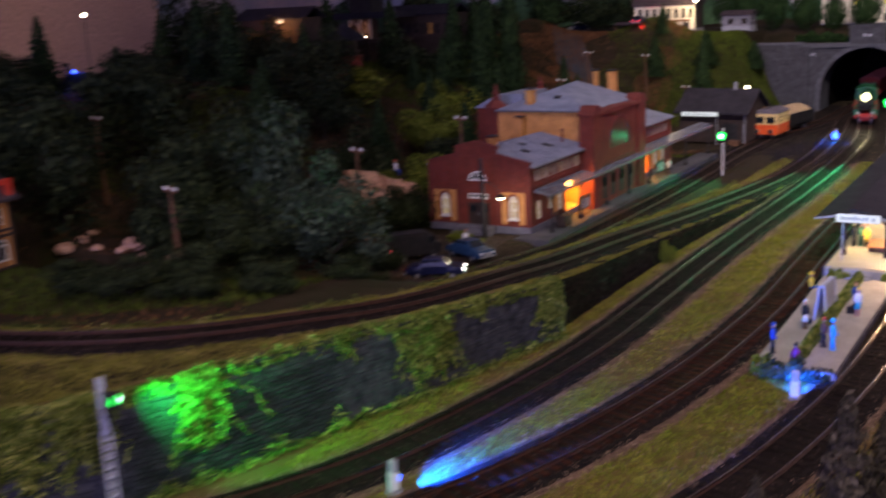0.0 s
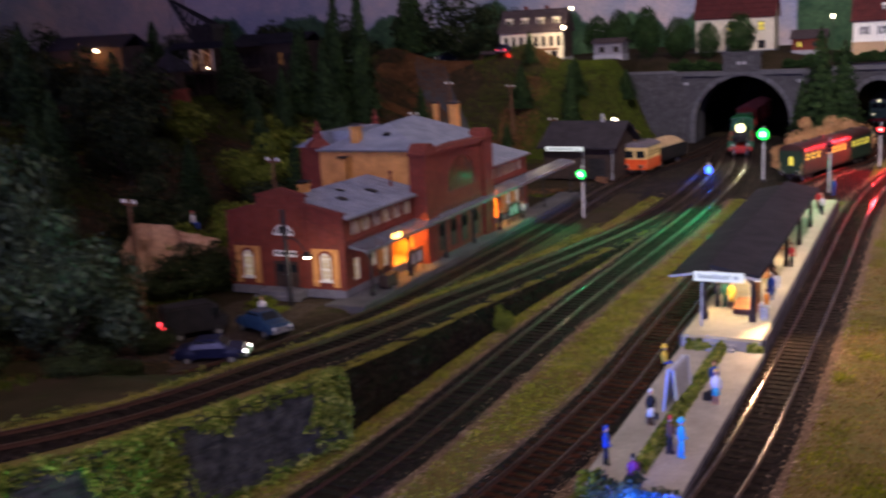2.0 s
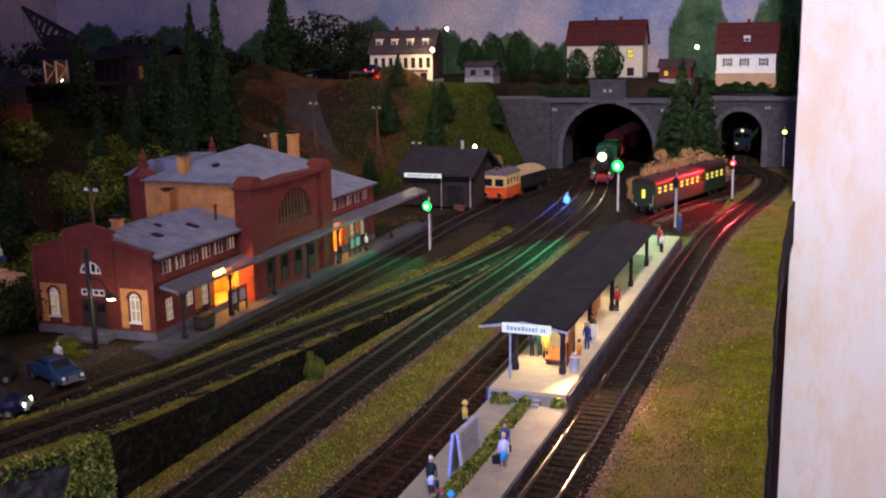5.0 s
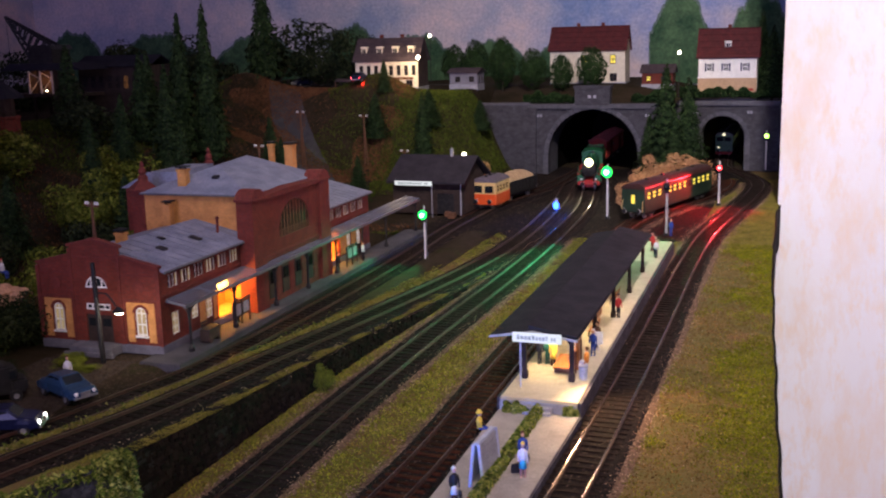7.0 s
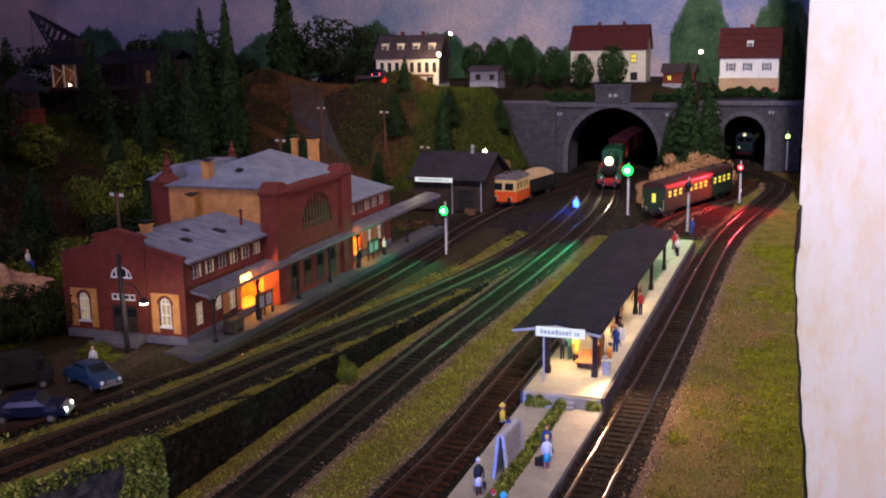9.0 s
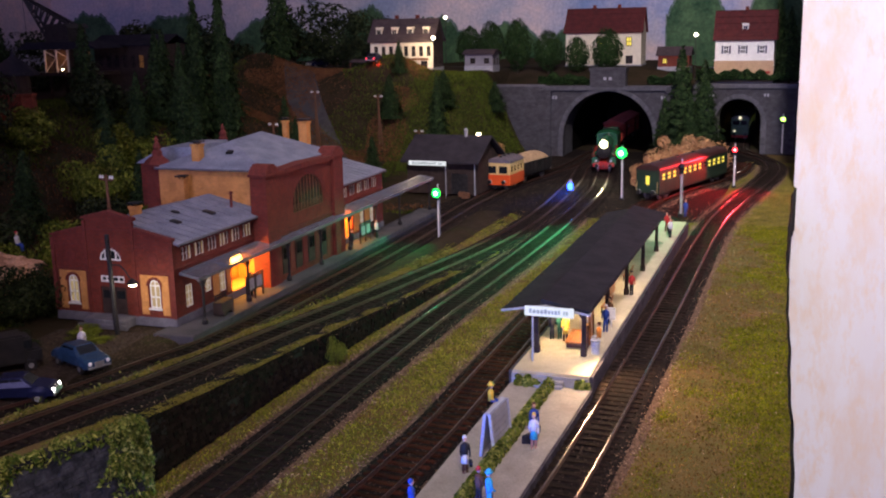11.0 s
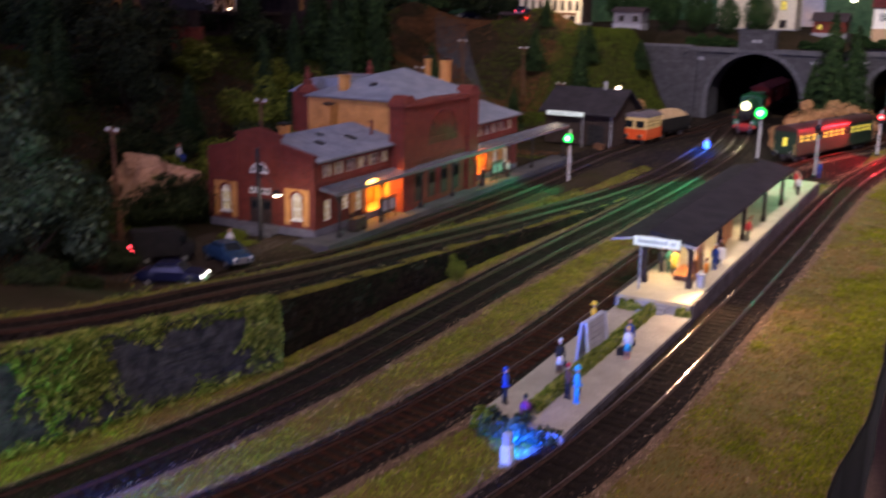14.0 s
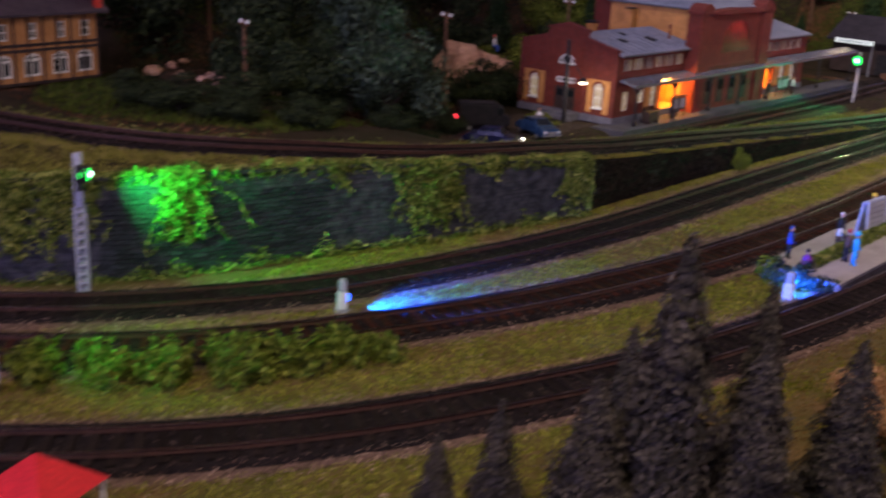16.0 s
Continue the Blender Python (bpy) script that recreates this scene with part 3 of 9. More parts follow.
# the track on the wall, its shoulders, and the fall to the yard
def bank_way(y):
    """How far the face of the bank wall stands from the upper track."""
    return np.interp(y, [606, 650, 700, 754, 800, 880, 960, 1080, 1200], [34, 31, 28.5, 26.5, 25, 22.5, 21, 20, 19])


crest = np.where(gy < 612, 23.0, bank_way(gy) - 11)
fall = 3.0 + 0 * gy
height = np.where(side_b > 0, (z_b - 1.5) * (1 - np.clip((side_b - crest) / fall, 0, 1)), 0)
blend = smooth((-side_b - 24) / 26)
land = np.where(side_b > 0, height, (z_b - 1.5) * (1 - blend) + hill * blend)
cut = smooth((np.abs(side_a) - 17) / 14)
land = np.where(side_b < -30, land * cut + (z_a - 1.6) * (1 - cut), land)
land = np.where(side_b > crest + fall, -1.2, land)
land = land + waves(gx, gy, 14, 8) * 0.8
# the yard lies flat below the stone wall
side_w, _ = nearest(gx, gy, np.c_[WALL_LINE, WALL_LINE[:, 0] * 0])
land = np.where((gy < 612) & (side_w > -9) & (side_b > 0) & (gx > -900), -1.2 + waves(gx, gy, 14, 8) * 0.6, land)
land = np.where((gy < 612) & (side_w <= -9) & (side_b > 0), z_b - 1.5, land)
LAND = land.reshape(len(GX), len(GY))
SIDE_B = side_b.reshape(len(GX), len(GY))
near_track = np.min([np.abs(nearest(gx, gy, ln)[0]) for ln in LINES], axis=0).reshape(len(GX), len(GY))


def sample(grid, x, y):
    i, j = (np.asarray(x) - GX[0]) / 8.0, (np.asarray(y) - GY[0]) / 8.0
    i, j = np.clip(i, 0, len(GX) - 1.001), np.clip(j, 0, len(GY) - 1.001)
    a, b = i.astype(int), j.astype(int)
    u, w = i - a, j - b
    return grid[a, b] * (1 - u) * (1 - w) + grid[a + 1, b] * u * (1 - w) + grid[a, b + 1] * (1 - u) * w + grid[a + 1, b + 1] * u * w


def ground_z(x, y):
    return float(sample(LAND, np.array([x]), np.array([y]))[0])


def rim_x(y):
    """Where the layout's turf ends at the fascia: a slow bow, a little ragged."""
    return np.interp(y, [-160, 300, 560, 640, 700, 830, 1000, 1190, 1300, 1640, 1700, 2460], [2, 6, 9, 10, 15, 10, 3, -4, -8, -13, -10, -4]) + 0.5 * np.sin(y / 29.0) + 0.35 * np.sin(y / 11.3)


nx, ny = len(GX), len(GY)
idx = np.arange(nx * ny).reshape(nx, ny)
quads = np.stack([idx[:-1, :-1].ravel(), idx[1:, :-1].ravel(), idx[1:, 1:].ravel(), idx[:-1, 1:].ravel()], 1)
rim_at = rim_x(gy)
quads = quads[(gx < rim_at)[quads].any(1)]
ground = new("ground", fast_mesh("ground", np.c_[np.minimum(gx, rim_at), gy, land], quads, MAT_EARTH))
ground.data.materials.append(MAT_TURF)
ground.data.materials.append(MAT_BALLAST)
face_land, face_side = land[quads].max(1), np.abs(side_b[quads].mean(1))
turfed = (((face_land < 3) | (face_side < 25)) & ((gy[quads].max(1) < 1400) | ((gx[quads].min(1) > -70) & (gy[quads].max(1) < 2050))))
oily = (face_land < 5) & (gx[quads].max(1) < -70) & (gx[quads].min(1) > -440) & (gy[quads].min(1) > 1330) & (gy[quads].max(1) < 2060)
ground.data.polygons.foreach_set("material_index", np.where(oily, 2, turfed).astype(np.int32))
ground.data.polygons.foreach_set("use_smooth", [True] * len(ground.data.polygons))
tagged(ground, "brown earth and scatter base of a model railway landscape", "ground", kind="structure")

# ---- the room round the layout ----
def setting(name, g, mat, label, category="wall"):
    return tagged(new(name, g.mesh(name, mat)), label, category, kind="structure")


def fascia_board():
    g = G()
    ys = np.arange(-160, 1696, 5.0)
    for y in ys:
        x = float(rim_x(y))
        g.v += [(x + 0.1, y, -60), (x + 0.1, y, -1.3), (x + 2.0, y, -1.6), (x + 2.0, y, -60)]
    for i in range(len(ys) - 1):
        g.f += [(4 * i + j, 4 * i + (j + 1) % 4, 4 * i + 4 + (j + 1) % 4, 4 * i + 4 + j) for j in range(4)]
    n = 4 * (len(ys) - 1)
    g.f += [(0, 3, 2, 1), (n, n + 1, n + 2, n + 3)]
    return g


setting("fascia", fascia_board(), MAT_FASCIA, "black fascia board along the edge of the layout", "fascia")
setting("wall_white", G().cbox(-12, 1700, -900, 1790, 1790, 1490, 1.5), MAT_PLASTER, "white plaster wall with beige stains beside the layout")
setting("backdrop", G().box(-1880, 2462, -60, -12, 2480, 1100), MAT_SKY, "painted dusk sky backdrop in blue and violet", "backdrop")
setting("backdrop_side", G().box(-1900, 1440, -60, -1880, 2480, 1100), MAT_SKY, "painted dusk sky backdrop in blue and violet", "backdrop")
setting("wall_beige", G().box(-1500, 1425, -900, -1900, 1440, 1490).box(-1515, -1500, -900, -1500, 1425, 1490), MAT_BEIGE, "plain beige room wall beyond the trees")
setting("wall_far", G().box(-1900, 2480, -900, 1800, 2500, 1490), MAT_BEIGE, "plain room wall behind the backdrop")
setting("wall_right", G().box(1790, -1500, -900, 1810, 1700, 1490), MAT_PLASTER, "plain white room wall")
setting("wall_behind", G().add(wall(3300, 2390, 20, [(900, 900, 1900, 2000, 0)]), shift(-1510, -1520, -900)), MAT_PLASTER, "plain white room wall with a window opening")
setting("floor", G().box(-1900, -1520, -930, 1810, 2500, -900), MAT_FASCIA, "dark room floor", "floor")
setting("ceiling", G().box(-1900, -1520, 1490, 1810, 2500, 1510), MAT_PLASTER, "plain white ceiling", "ceiling")
lamp("window_light", "AREA", -110, -1540, 550, (0.5, 0.44, 1.0), 27.0, 950, (-300, 1400, 100))

# painted woods on the backdrop
def painted_trees(name, x0, x1, z0, z1, seed):
    r = random.Random(seed)
    n = 110
    p, q = r.uniform(0, 6), r.uniform(0, 6)
    for grow_, depth_, mat in ((1.0, 0, MAT_SKYTREE_EDGE), (0.95, 1, MAT_SKYTREE)):
        top = []
        for i in range(n + 1):
            u = i / n
            f = 0.35 + 0.65 * math.sin(math.pi * min(1, max(0.04, u)))**0.6
            f *= 0.84 + 0.08 * abs(math.sin(u * 9 + p)) + 0.05 * abs(math.sin(u * 21 + q)) + 0.03 * abs(math.sin(u * 47 + p)) + r.uniform(-0.014, 0.014)
            top.append(((x0 + x1) / 2 + (u - 0.5) * (x1 - x0) * grow_, z0 + (z1 - z0) * f * grow_))
        setting(name, G().prism([(top[0][0], z0)] + top + [(top[-1][0], z0)], 2459 - 2 * depth_, 2461 - 2 * depth_), mat, "dark green trees painted on the backdrop", "backdrop")


for k, a in enumerate([(-900, -730, 130, 255), (-720, -560, 130, 235), (-1060, -900, 130, 280), (-560, -430, 120, 228), (-300, -172, 130, 340), (-140, -14, 130, 330), (-1360, -1100, 130, 262), (-1640, -1380, 130, 275), (-1860, -1660, 130, 285)]):
    painted_trees("backdrop_trees", *a, k)

# ---- plateau over the tunnels ----
px, py = np.meshgrid(np.arange(-560, -11.9, 12), np.arange(1974, 2462, 12), indexing="ij")
pz = 119 + smooth((py - 1990) / 150) * np.interp(px, [-300, -200], [27, 8]) + waves(px, py, 30, 5) * 2
pz = np.where((px > -185) & (py < 2068), -6, pz)
pi = np.arange(px.size).reshape(px.shape)
plates = np.stack([pi[:-1, :-1].ravel(), pi[1:, :-1].ravel(), pi[1:, 1:].ravel(), pi[:-1, 1:].ravel()], 1)
plateau = new("plateau", fast_mesh("plateau", np.c_[px.ravel(), py.ravel(), pz.ravel()], plates[(pz.ravel()[plates] > 50).all(1)], MAT_EARTH))
tagged(plateau, "dark earth terrace above the tunnel portals", "ground", kind="structure")


def plateau_z(x, y):
    return float(119 + smooth((y - 1990) / 150) * np.interp(x, [-300, -200], [27, 8]))


# ---- railway tracks ----
sleeper_mesh = G().cbox(-15, -1.5, 0, 15, 1.5, 1.7, 0.25).mesh("sleeper", MAT_SLEEPER)
sleeper_mesh_red = G().cbox(-15, -1.5, 0, 15, 1.5, 1.7, 0.25).mesh("sleeper", MAT_SLEEPER_RED)
chair_profile = [(-0.9, 0), (0.9, 0), (0.9, 0.35), (0.3, 0.6), (0.3, 1.5), (0.55, 1.75), (-0.55, 1.75), (-0.3, 1.5), (-0.3, 0.6), (-0.9, 0.35)]


def track(line, sleepers, label):
    t = thing("railway_track", label, "railway track", *line[0][:3], group="tracks through the station")
    org = np.array(line[0][:3])
    rel = line - org
    part("ballast_bed", sweep(rel, [(-22.5, -2.4), (22.5, -2.4), (18, 1.05), (-18, 1.05)]), MAT_BALLAST, t, "dark oily ballast")
    if sleepers is sleeper_mesh_red or "shiny" in label:
        part("gravel_shoulder", sweep(rel[line[:, 1] < 1390], [(-28, -2.2), (28, -2.2), (21, -0.35), (-21, -0.35)]), MAT_SHOULDER, t, "pinkish gravel shoulders")
    for s in (-9.0, 9.0):
        part("rail", sweep(rel, [(s + a, 2.0 + h) for a, h in chair_profile]), MAT_RAIL, t)
        part("rail_head", sweep(rel, [(s - 0.45, 3.72), (s + 0.45, 3.72), (s + 0.4, 3.95), (s - 0.4, 3.95)]), MAT_RAILTOP_DULL if line is LINE_B or line is LINE_A else MAT_RAILTOP, t, "polished running surface")
    d = np.gradient(rel, axis=0)
    pick = np.arange(1, len(rel) - 1, 2)
    for i in pick[:300]:
        ob = new("sleeper", sleepers)
        ob.parent = t
        ob.matrix_basis = Matrix.LocRotScale(Vector(rel[i] + (0, 0, 0.3)) * MM, Euler((0, 0, math.atan2(d[i, 1], d[i, 0]) - math.pi / 2)), None)
    return t


def build_bank():
    """The dark dry-stone bank wall between the upper track and the yard, turfed on top."""
    line = LINE_B[(LINE_B[:, 1] > 604) & (LINE_B[:, 1] < 1130)]
    d = np.gradient(line, axis=0)
    d /= np.linalg.norm(d[:, :2], axis=1)[:, None]
    w = thing("embankment_wall", "dark brown dry-stone wall below the upper track", "retaining wall", 0, 0, 0, 0, kind="structure")
    core, turf, rub = G(), G(), G()
    r = random.Random(8)
    for k, (p, e) in enumerate(zip(line, d)):
        o = float(bank_way(p[1])) + math.sin(k * 0.31) * 0.5
        for a, z in ((o + 2.2, -1.8), (o, p[2] - 0.6)):
            core.v.append((p[0] + e[1] * a, p[1] - e[0] * a, z))
        for a, z in ((o - 18, p[2] - 1.2), (o - 6, p[2] - 0.3 + math.sin(k * 1.9) * 0.3), (o + 0.8, p[2] - 0.5), (o + 0.9, p[2] - 2.2)):
            turf.v.append((p[0] + e[1] * a, p[1] - e[0] * a, z))
    run = np.concatenate([[0], np.cumsum(np.linalg.norm(np.diff(line[:, :2], axis=0), axis=1))])
    z = -1.2
    while z < 36:
        h = r.uniform(2.0, 2.7)
        s = r.uniform(0, 4)
        while s < run[-1] - 5:
            f = r.uniform(2.6, 5.4)
            p = [float(np.interp(s + f / 2, run, line[:, j])) for j in range(3)]
            e = [float(np.interp(s + f / 2, run, d[:, j])) for j in range(2)]
            if z + h < p[2] - 0.8:
                a = float(bank_way(p[1])) + 2.2 * (1 - max(z, 0) / max(p[2], 1)) + r.uniform(-0.55, 0.4)
                m = Matrix.LocRotScale((p[0] + e[1] * a, p[1] - e[0] * a, z), Euler((r.uniform(-0.08, 0.08), 0, math.atan2(e[1], e[0]) + math.pi + r.uniform(-0.06, 0.06))), None)
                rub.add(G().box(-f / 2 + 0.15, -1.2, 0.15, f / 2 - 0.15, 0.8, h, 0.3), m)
            s += f
        z += h
    n = len(line)
    for i in range(n - 1):
        core.f.append((i * 2, i * 2 + 1, i * 2 + 3, i * 2 + 2))
        turf.f += [(i * 4 + j, i * 4 + j + 1, i * 4 + j + 5, i * 4 + j + 4) for j in range(3)]
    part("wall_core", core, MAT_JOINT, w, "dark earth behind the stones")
    part("wall_top", turf, MAT_BALLAST, w, "dark gravel on the wall top")
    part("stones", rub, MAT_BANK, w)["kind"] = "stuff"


build_bank()
track(LINE_A, sleeper_mesh, "weathered railway track with dark sleepers by the station platform")
track(LINE_B, sleeper_mesh, "curved railway track on top of the retaining wall")
track(LINE_C, sleeper_mesh, "railway track with shiny rails on dark ballast")
track(LINE_D, sleeper_mesh_red, "railway track with rusty red sleepers beside the island platform")
track(LINE_E, sleeper_mesh, "railway track with shiny rails beside the grass field")

# pale stones spilling along the bed edges, and ballast between the sleepers
def stones(name, pts, size, mat, label, seed):
    r = np.random.RandomState(seed)
    n = len(pts)
    base = np.array([(1, 0, 0), (-1, 0, 0), (0, 1, 0), (0, -1, 0), (0, 0, 0.8)])
    tri = np.array([(0, 2, 4), (2, 1, 4), (1, 3, 4), (3, 0, 4)])
    sc = size * r.uniform(0.5, 1.3, (n, 1, 3))
    a = r.uniform(0, 6.28, n)
    v = base[None] * sc
    vx, vy = v[:, :, 0] * np.cos(a)[:, None] - v[:, :, 1] * np.sin(a)[:, None], v[:, :, 0] * np.sin(a)[:, None] + v[:, :, 1] * np.cos(a)[:, None]
    v = np.stack([vx, vy, v[:, :, 2]], 2) + pts[:, None, :]
    f = tri[None] + (np.arange(n) * 5)[:, None, None]
    return tagged(new(name, fast_mesh(name, v.reshape(-1, 3), f.reshape(-1, 3), mat)), label, "gravel", kind="stuff")


def beside(line, lo, hi, n, seed, z=0.0):
    r = np.random.RandomState(seed)
    i = r.randint(1, len(line) - 1, n)
    d = np.gradient(line, axis=0)[i]
    d /= np.linalg.norm(d[:, :2], axis=1)[:, None]
    s = r.uniform(lo, hi, n) * r.choice([-1, 1], n)
    p = line[i] + np.stack([d[:, 1] * s, -d[:, 0] * s, 0 * s], 1) + np.c_[r.uniform(-2, 2, (n, 2)), np.zeros(n)]
    p[:, 2] += z + np.interp(np.abs(s), [0, 18, 22.5], [1.0, 1.0, -1.2])
    if lo > 10:
        sway = 4.0 * waves(p[:, 0], p[:, 1], 7, seed) + 3.0 * waves(p[:, 0], p[:, 1], 24, seed + 1) + r.exponential(2.2, n) - 1.5
        p[:, 0] += d[:, 1] * sway * np.sign(s)
        p[:, 1] -= d[:, 0] * sway * np.sign(s)
    return p


bed = np.concatenate([beside(ln, 0, 18.5, 10000, 20 + k) for k, ln in enumerate(LINES)])
stones("ballast", bed + (0, 0, 0.45), 0.8, leafy("ballast_grains", (0.010, 0.008, 0.008), (0.030, 0.021, 0.019), (0.080, 0.056, 0.048), 0.95), "dark oily ballast grains between the sleepers", 1)
rim = np.concatenate([beside(ln, 18.5, 26, (1500, 4000, 16000, 16000, 18000)[k], 40 + k, 0.5) for k, ln in enumerate(LINES)])
stones("ballast_edge", rim[(rim[:, 1] < 1400) | ((rim[:, 0] > -175) & (rim[:, 1] < 1900))], 0.58, MAT_STONES, "pale brown gravel spilling along the track edges", 2)

# ---- grass ----
def blades(name, x, y, h, mat, label, seed, lean=0.5, width=0.42, z=None):
    r = np.random.RandomState(seed)
    n = len(x)
    z = sample(LAND, x, y) - 0.3 if z is None else z
    a, l = r.uniform(0, 6.28, n), r.uniform(0, lean, n) * h
    b = r.uniform(0, 6.28, n)
    w = width * r.uniform(0.6, 1.3, n)
    p0 = np.stack([x - np.cos(a) * w, y - np.sin(a) * w, z], 1)
    p1 = np.stack([x + np.cos(a) * w, y + np.sin(a) * w, z], 1)
    p2 = np.stack([x + np.cos(b) * l, y + np.sin(b) * l, z + h], 1)
    v = np.stack([p0, p1, p2], 1).reshape(-1, 3)
    return tagged(new(name, fast_mesh(name, v, np.arange(3 * n).reshape(-1, 3), mat)), label, "grass", kind="stuff")


def patchy(x, y, s, seed):
    return waves(x, y, s, seed) + 0.6 * waves(x, y, s * 0.35, seed + 1)


def grow(x0, y0, x1, y1, n, seed, keep, hgt, keep_off=22.5):
    r = np.random.RandomState(seed)
    x, y = r.uniform(x0, x1, n), r.uniform(y0, y1, n)
    ok = (sample(near_track, x, y) > keep_off + r.uniform(-2.5, 4, n)) & keep(x, y)
    sb = sample(SIDE_B, x, y)
    ok &= ~((sb > 0) & (sb < bank_way(y) + 2.5) & (y > 590) & (y < 1130))
    ok &= ~((x > -160) & (x < -104) & (y > 588) & (y < 1335))
    ok &= x < rim_x(y) - 0.3
    ok &= ~((x > -545) & (x < -394) & (y > 690) & (y < 1340))
    x, y = x[ok], y[ok]
    return x, y, r.uniform(hgt[0], hgt[1], len(x))


def yard(x, y):
    return (sample(LAND, x, y) < 6) & (y < 1950)


def lushness(x, y):
    """Above nought where the green grass wins: softly mottled, drier beside the rails and greener at the layout's edge."""
    r = np.random.RandomState(77)
    field = np.clip((x - rim_x(y) + 30) / 24, -1, 1.5) * (y > 330) * (x > -88)
    return 0.9 * waves(x, y, 26, 11) + 0.8 * waves(x, y * 0.6, 52, 14) + 0.6 * waves(x, y, 9, 12) + 0.6 * waves(x, y, 4, 13) + 0.5 * field + r.normal(0, 0.3, len(x)) + np.where(x < -88, 0.34, 0.04)


def green_only(x, y):
    return lushness(x, y) > 0


def brown_only(x, y):
    return lushness(x, y) < 0.22


blades("grass_field", *grow(-76, 330, 18, 1400, 200000, 11, lambda x, y: yard(x, y) & green_only(x, y), (0.7, 1.9)), MAT_GRASS_FIELD, "olive static grass on the field by the layout edge", 11, lean=0.9, width=0.5)
blades("grass_yard", *grow(-330, 60, 12, 1400, 560000, 1, lambda x, y: yard(x, y) & green_only(x, y) & ((x < -76) | (y < 330)), (0.7, 1.9)), MAT_GRASS, "yellow-green static grass between the tracks", 1, lean=0.9, width=0.5)
blades("grass_yard_dry", *grow(-330, 60, 18, 1430, 262000, 2, lambda x, y: yard(x, y) & brown_only(x, y), (0.6, 1.6)), MAT_GRASS_BROWN, "dry brown static grass between the tracks", 2, lean=0.9, width=0.5)
blades("grass_far", *grow(-96, 1380, -2, 2040, 90000, 8, lambda x, y: yard(x, y) & (sample(LAND, x, y) < 3), (0.7, 1.9)), MAT_GRASS_VERGE, "olive grass beyond the island platform", 8, lean=0.9, width=0.55)
blades("grass_embankment", *grow(-760, 230, -255, 1250, 220000, 3, lambda x, y: (sample(LAND, x, y) > 4) & (np.abs(sample(SIDE_B, x, y)) < 36) & (sample(SIDE_B, x, y) < 28) & (patchy(x, y, 8, 19) > -0.25), (0.9, 2.4), 22.5), MAT_GRASS_VERGE, "yellow-green grass along the upper track", 3)
blades("grass_hill", *grow(-1150, 380, -430, 1960, 160000, 4, lambda x, y: (sample(LAND, x, y) > 4) & (patchy(x, y, 60, 21) > 0.0), (2.0, 5.0)), MAT_MOSS, "olive grass on the hillside", 4, width=1.0)
blades("grass_hill_dry", *grow(-1150, 380, -430, 1960, 60000, 5, lambda x, y: (sample(LAND, x, y) > 4) & (patchy(x, y, 60, 21) < 0.05), (1.5, 3.5)), MAT_HEATH, "brown dry grass on the hillside", 5, width=1.0)
blades("grass_slope", *grow(-620, 1640, -470, 1950, 26000, 6, lambda x, y: sample(LAND, x, y) > 8, (2.0, 4.5)), MAT_MOSS, "mossy green grass on the slope below the inn", 6, width=1.0)
blades("heath", *grow(-1010, 1660, -600, 1960, 90000, 7, lambda x, y: (sample(LAND, x, y) > 20) & (patchy(x, y, 40, 31) > -0.1), (2.0, 4.0)), MAT_HEATH, "reddish brown heath on the hillside", 7, width=1.0)


def shoulder(n, seed, lo, hi, y0, y1, height):
    """Grass along the shoulders of the upper track; lo and hi are ways from its middle."""
    r = np.random.RandomState(seed)
    i = r.randint(2, len(LINE_B) - 2, n)
    d = np.gradient(LINE_B, axis=0)[i]
    d /= np.linalg.norm(d[:, :2], axis=1)[:, None]
    y = LINE_B[i, 1]
    a = lo(y) + (hi(y) - lo(y)) * r.uniform(0, 1, n)
    along = r.uniform(-2.2, 2.2, n)
    x, y = LINE_B[i, 0] + d[:, 1] * a + d[:, 0] * along, y - d[:, 0] * a + d[:, 1] * along
    clump = waves(x, y, 4.5, seed) + 0.7 * waves(x, y, 11, seed + 1)
    ok = (y > y0) & (y < y1) & (clump > -0.42)
    z = LINE_B[i, 2] - 1.0
    tall = r.uniform(height[0], height[1], n) * np.clip(0.75 + 0.9 * clump, 0.35, 1.7)
    return x[ok], y[ok], tall[ok], z[ok]


for k, args in enumerate(((70000, 61, lambda y: bank_way(y) - 6.5, lambda y: bank_way(y) + 1.4, 606, 1180, (0.9, 2.4)), (70000, 62, lambda y: -22 + 0 * y, lambda y: -31 + 0 * y, 300, 1180, (0.9, 2.6)))):
    x, y, h, z = shoulder(*args)
    if k == 1:
        z = np.maximum(z - 1.5, sample(LAND, x, y) - 0.3)
    blades("grass_shoulder", x, y, h, MAT_GRASS_VERGE, "bright yellow-green grass line along the upper track", 63 + k, lean=1.1, width=0.6, z=z)

fx, fy, _ = grow(-330, 60, 14, 1500, 6000, 90, lambda x, y: sample(LAND, x, y) < 1, (1, 2), 24.0)
stones("field_stones", np.stack([fx, fy, sample(LAND, fx, fy) + 0.7], 1), 0.62, MAT_STONES, "small pale stones scattered in the grass", 91)

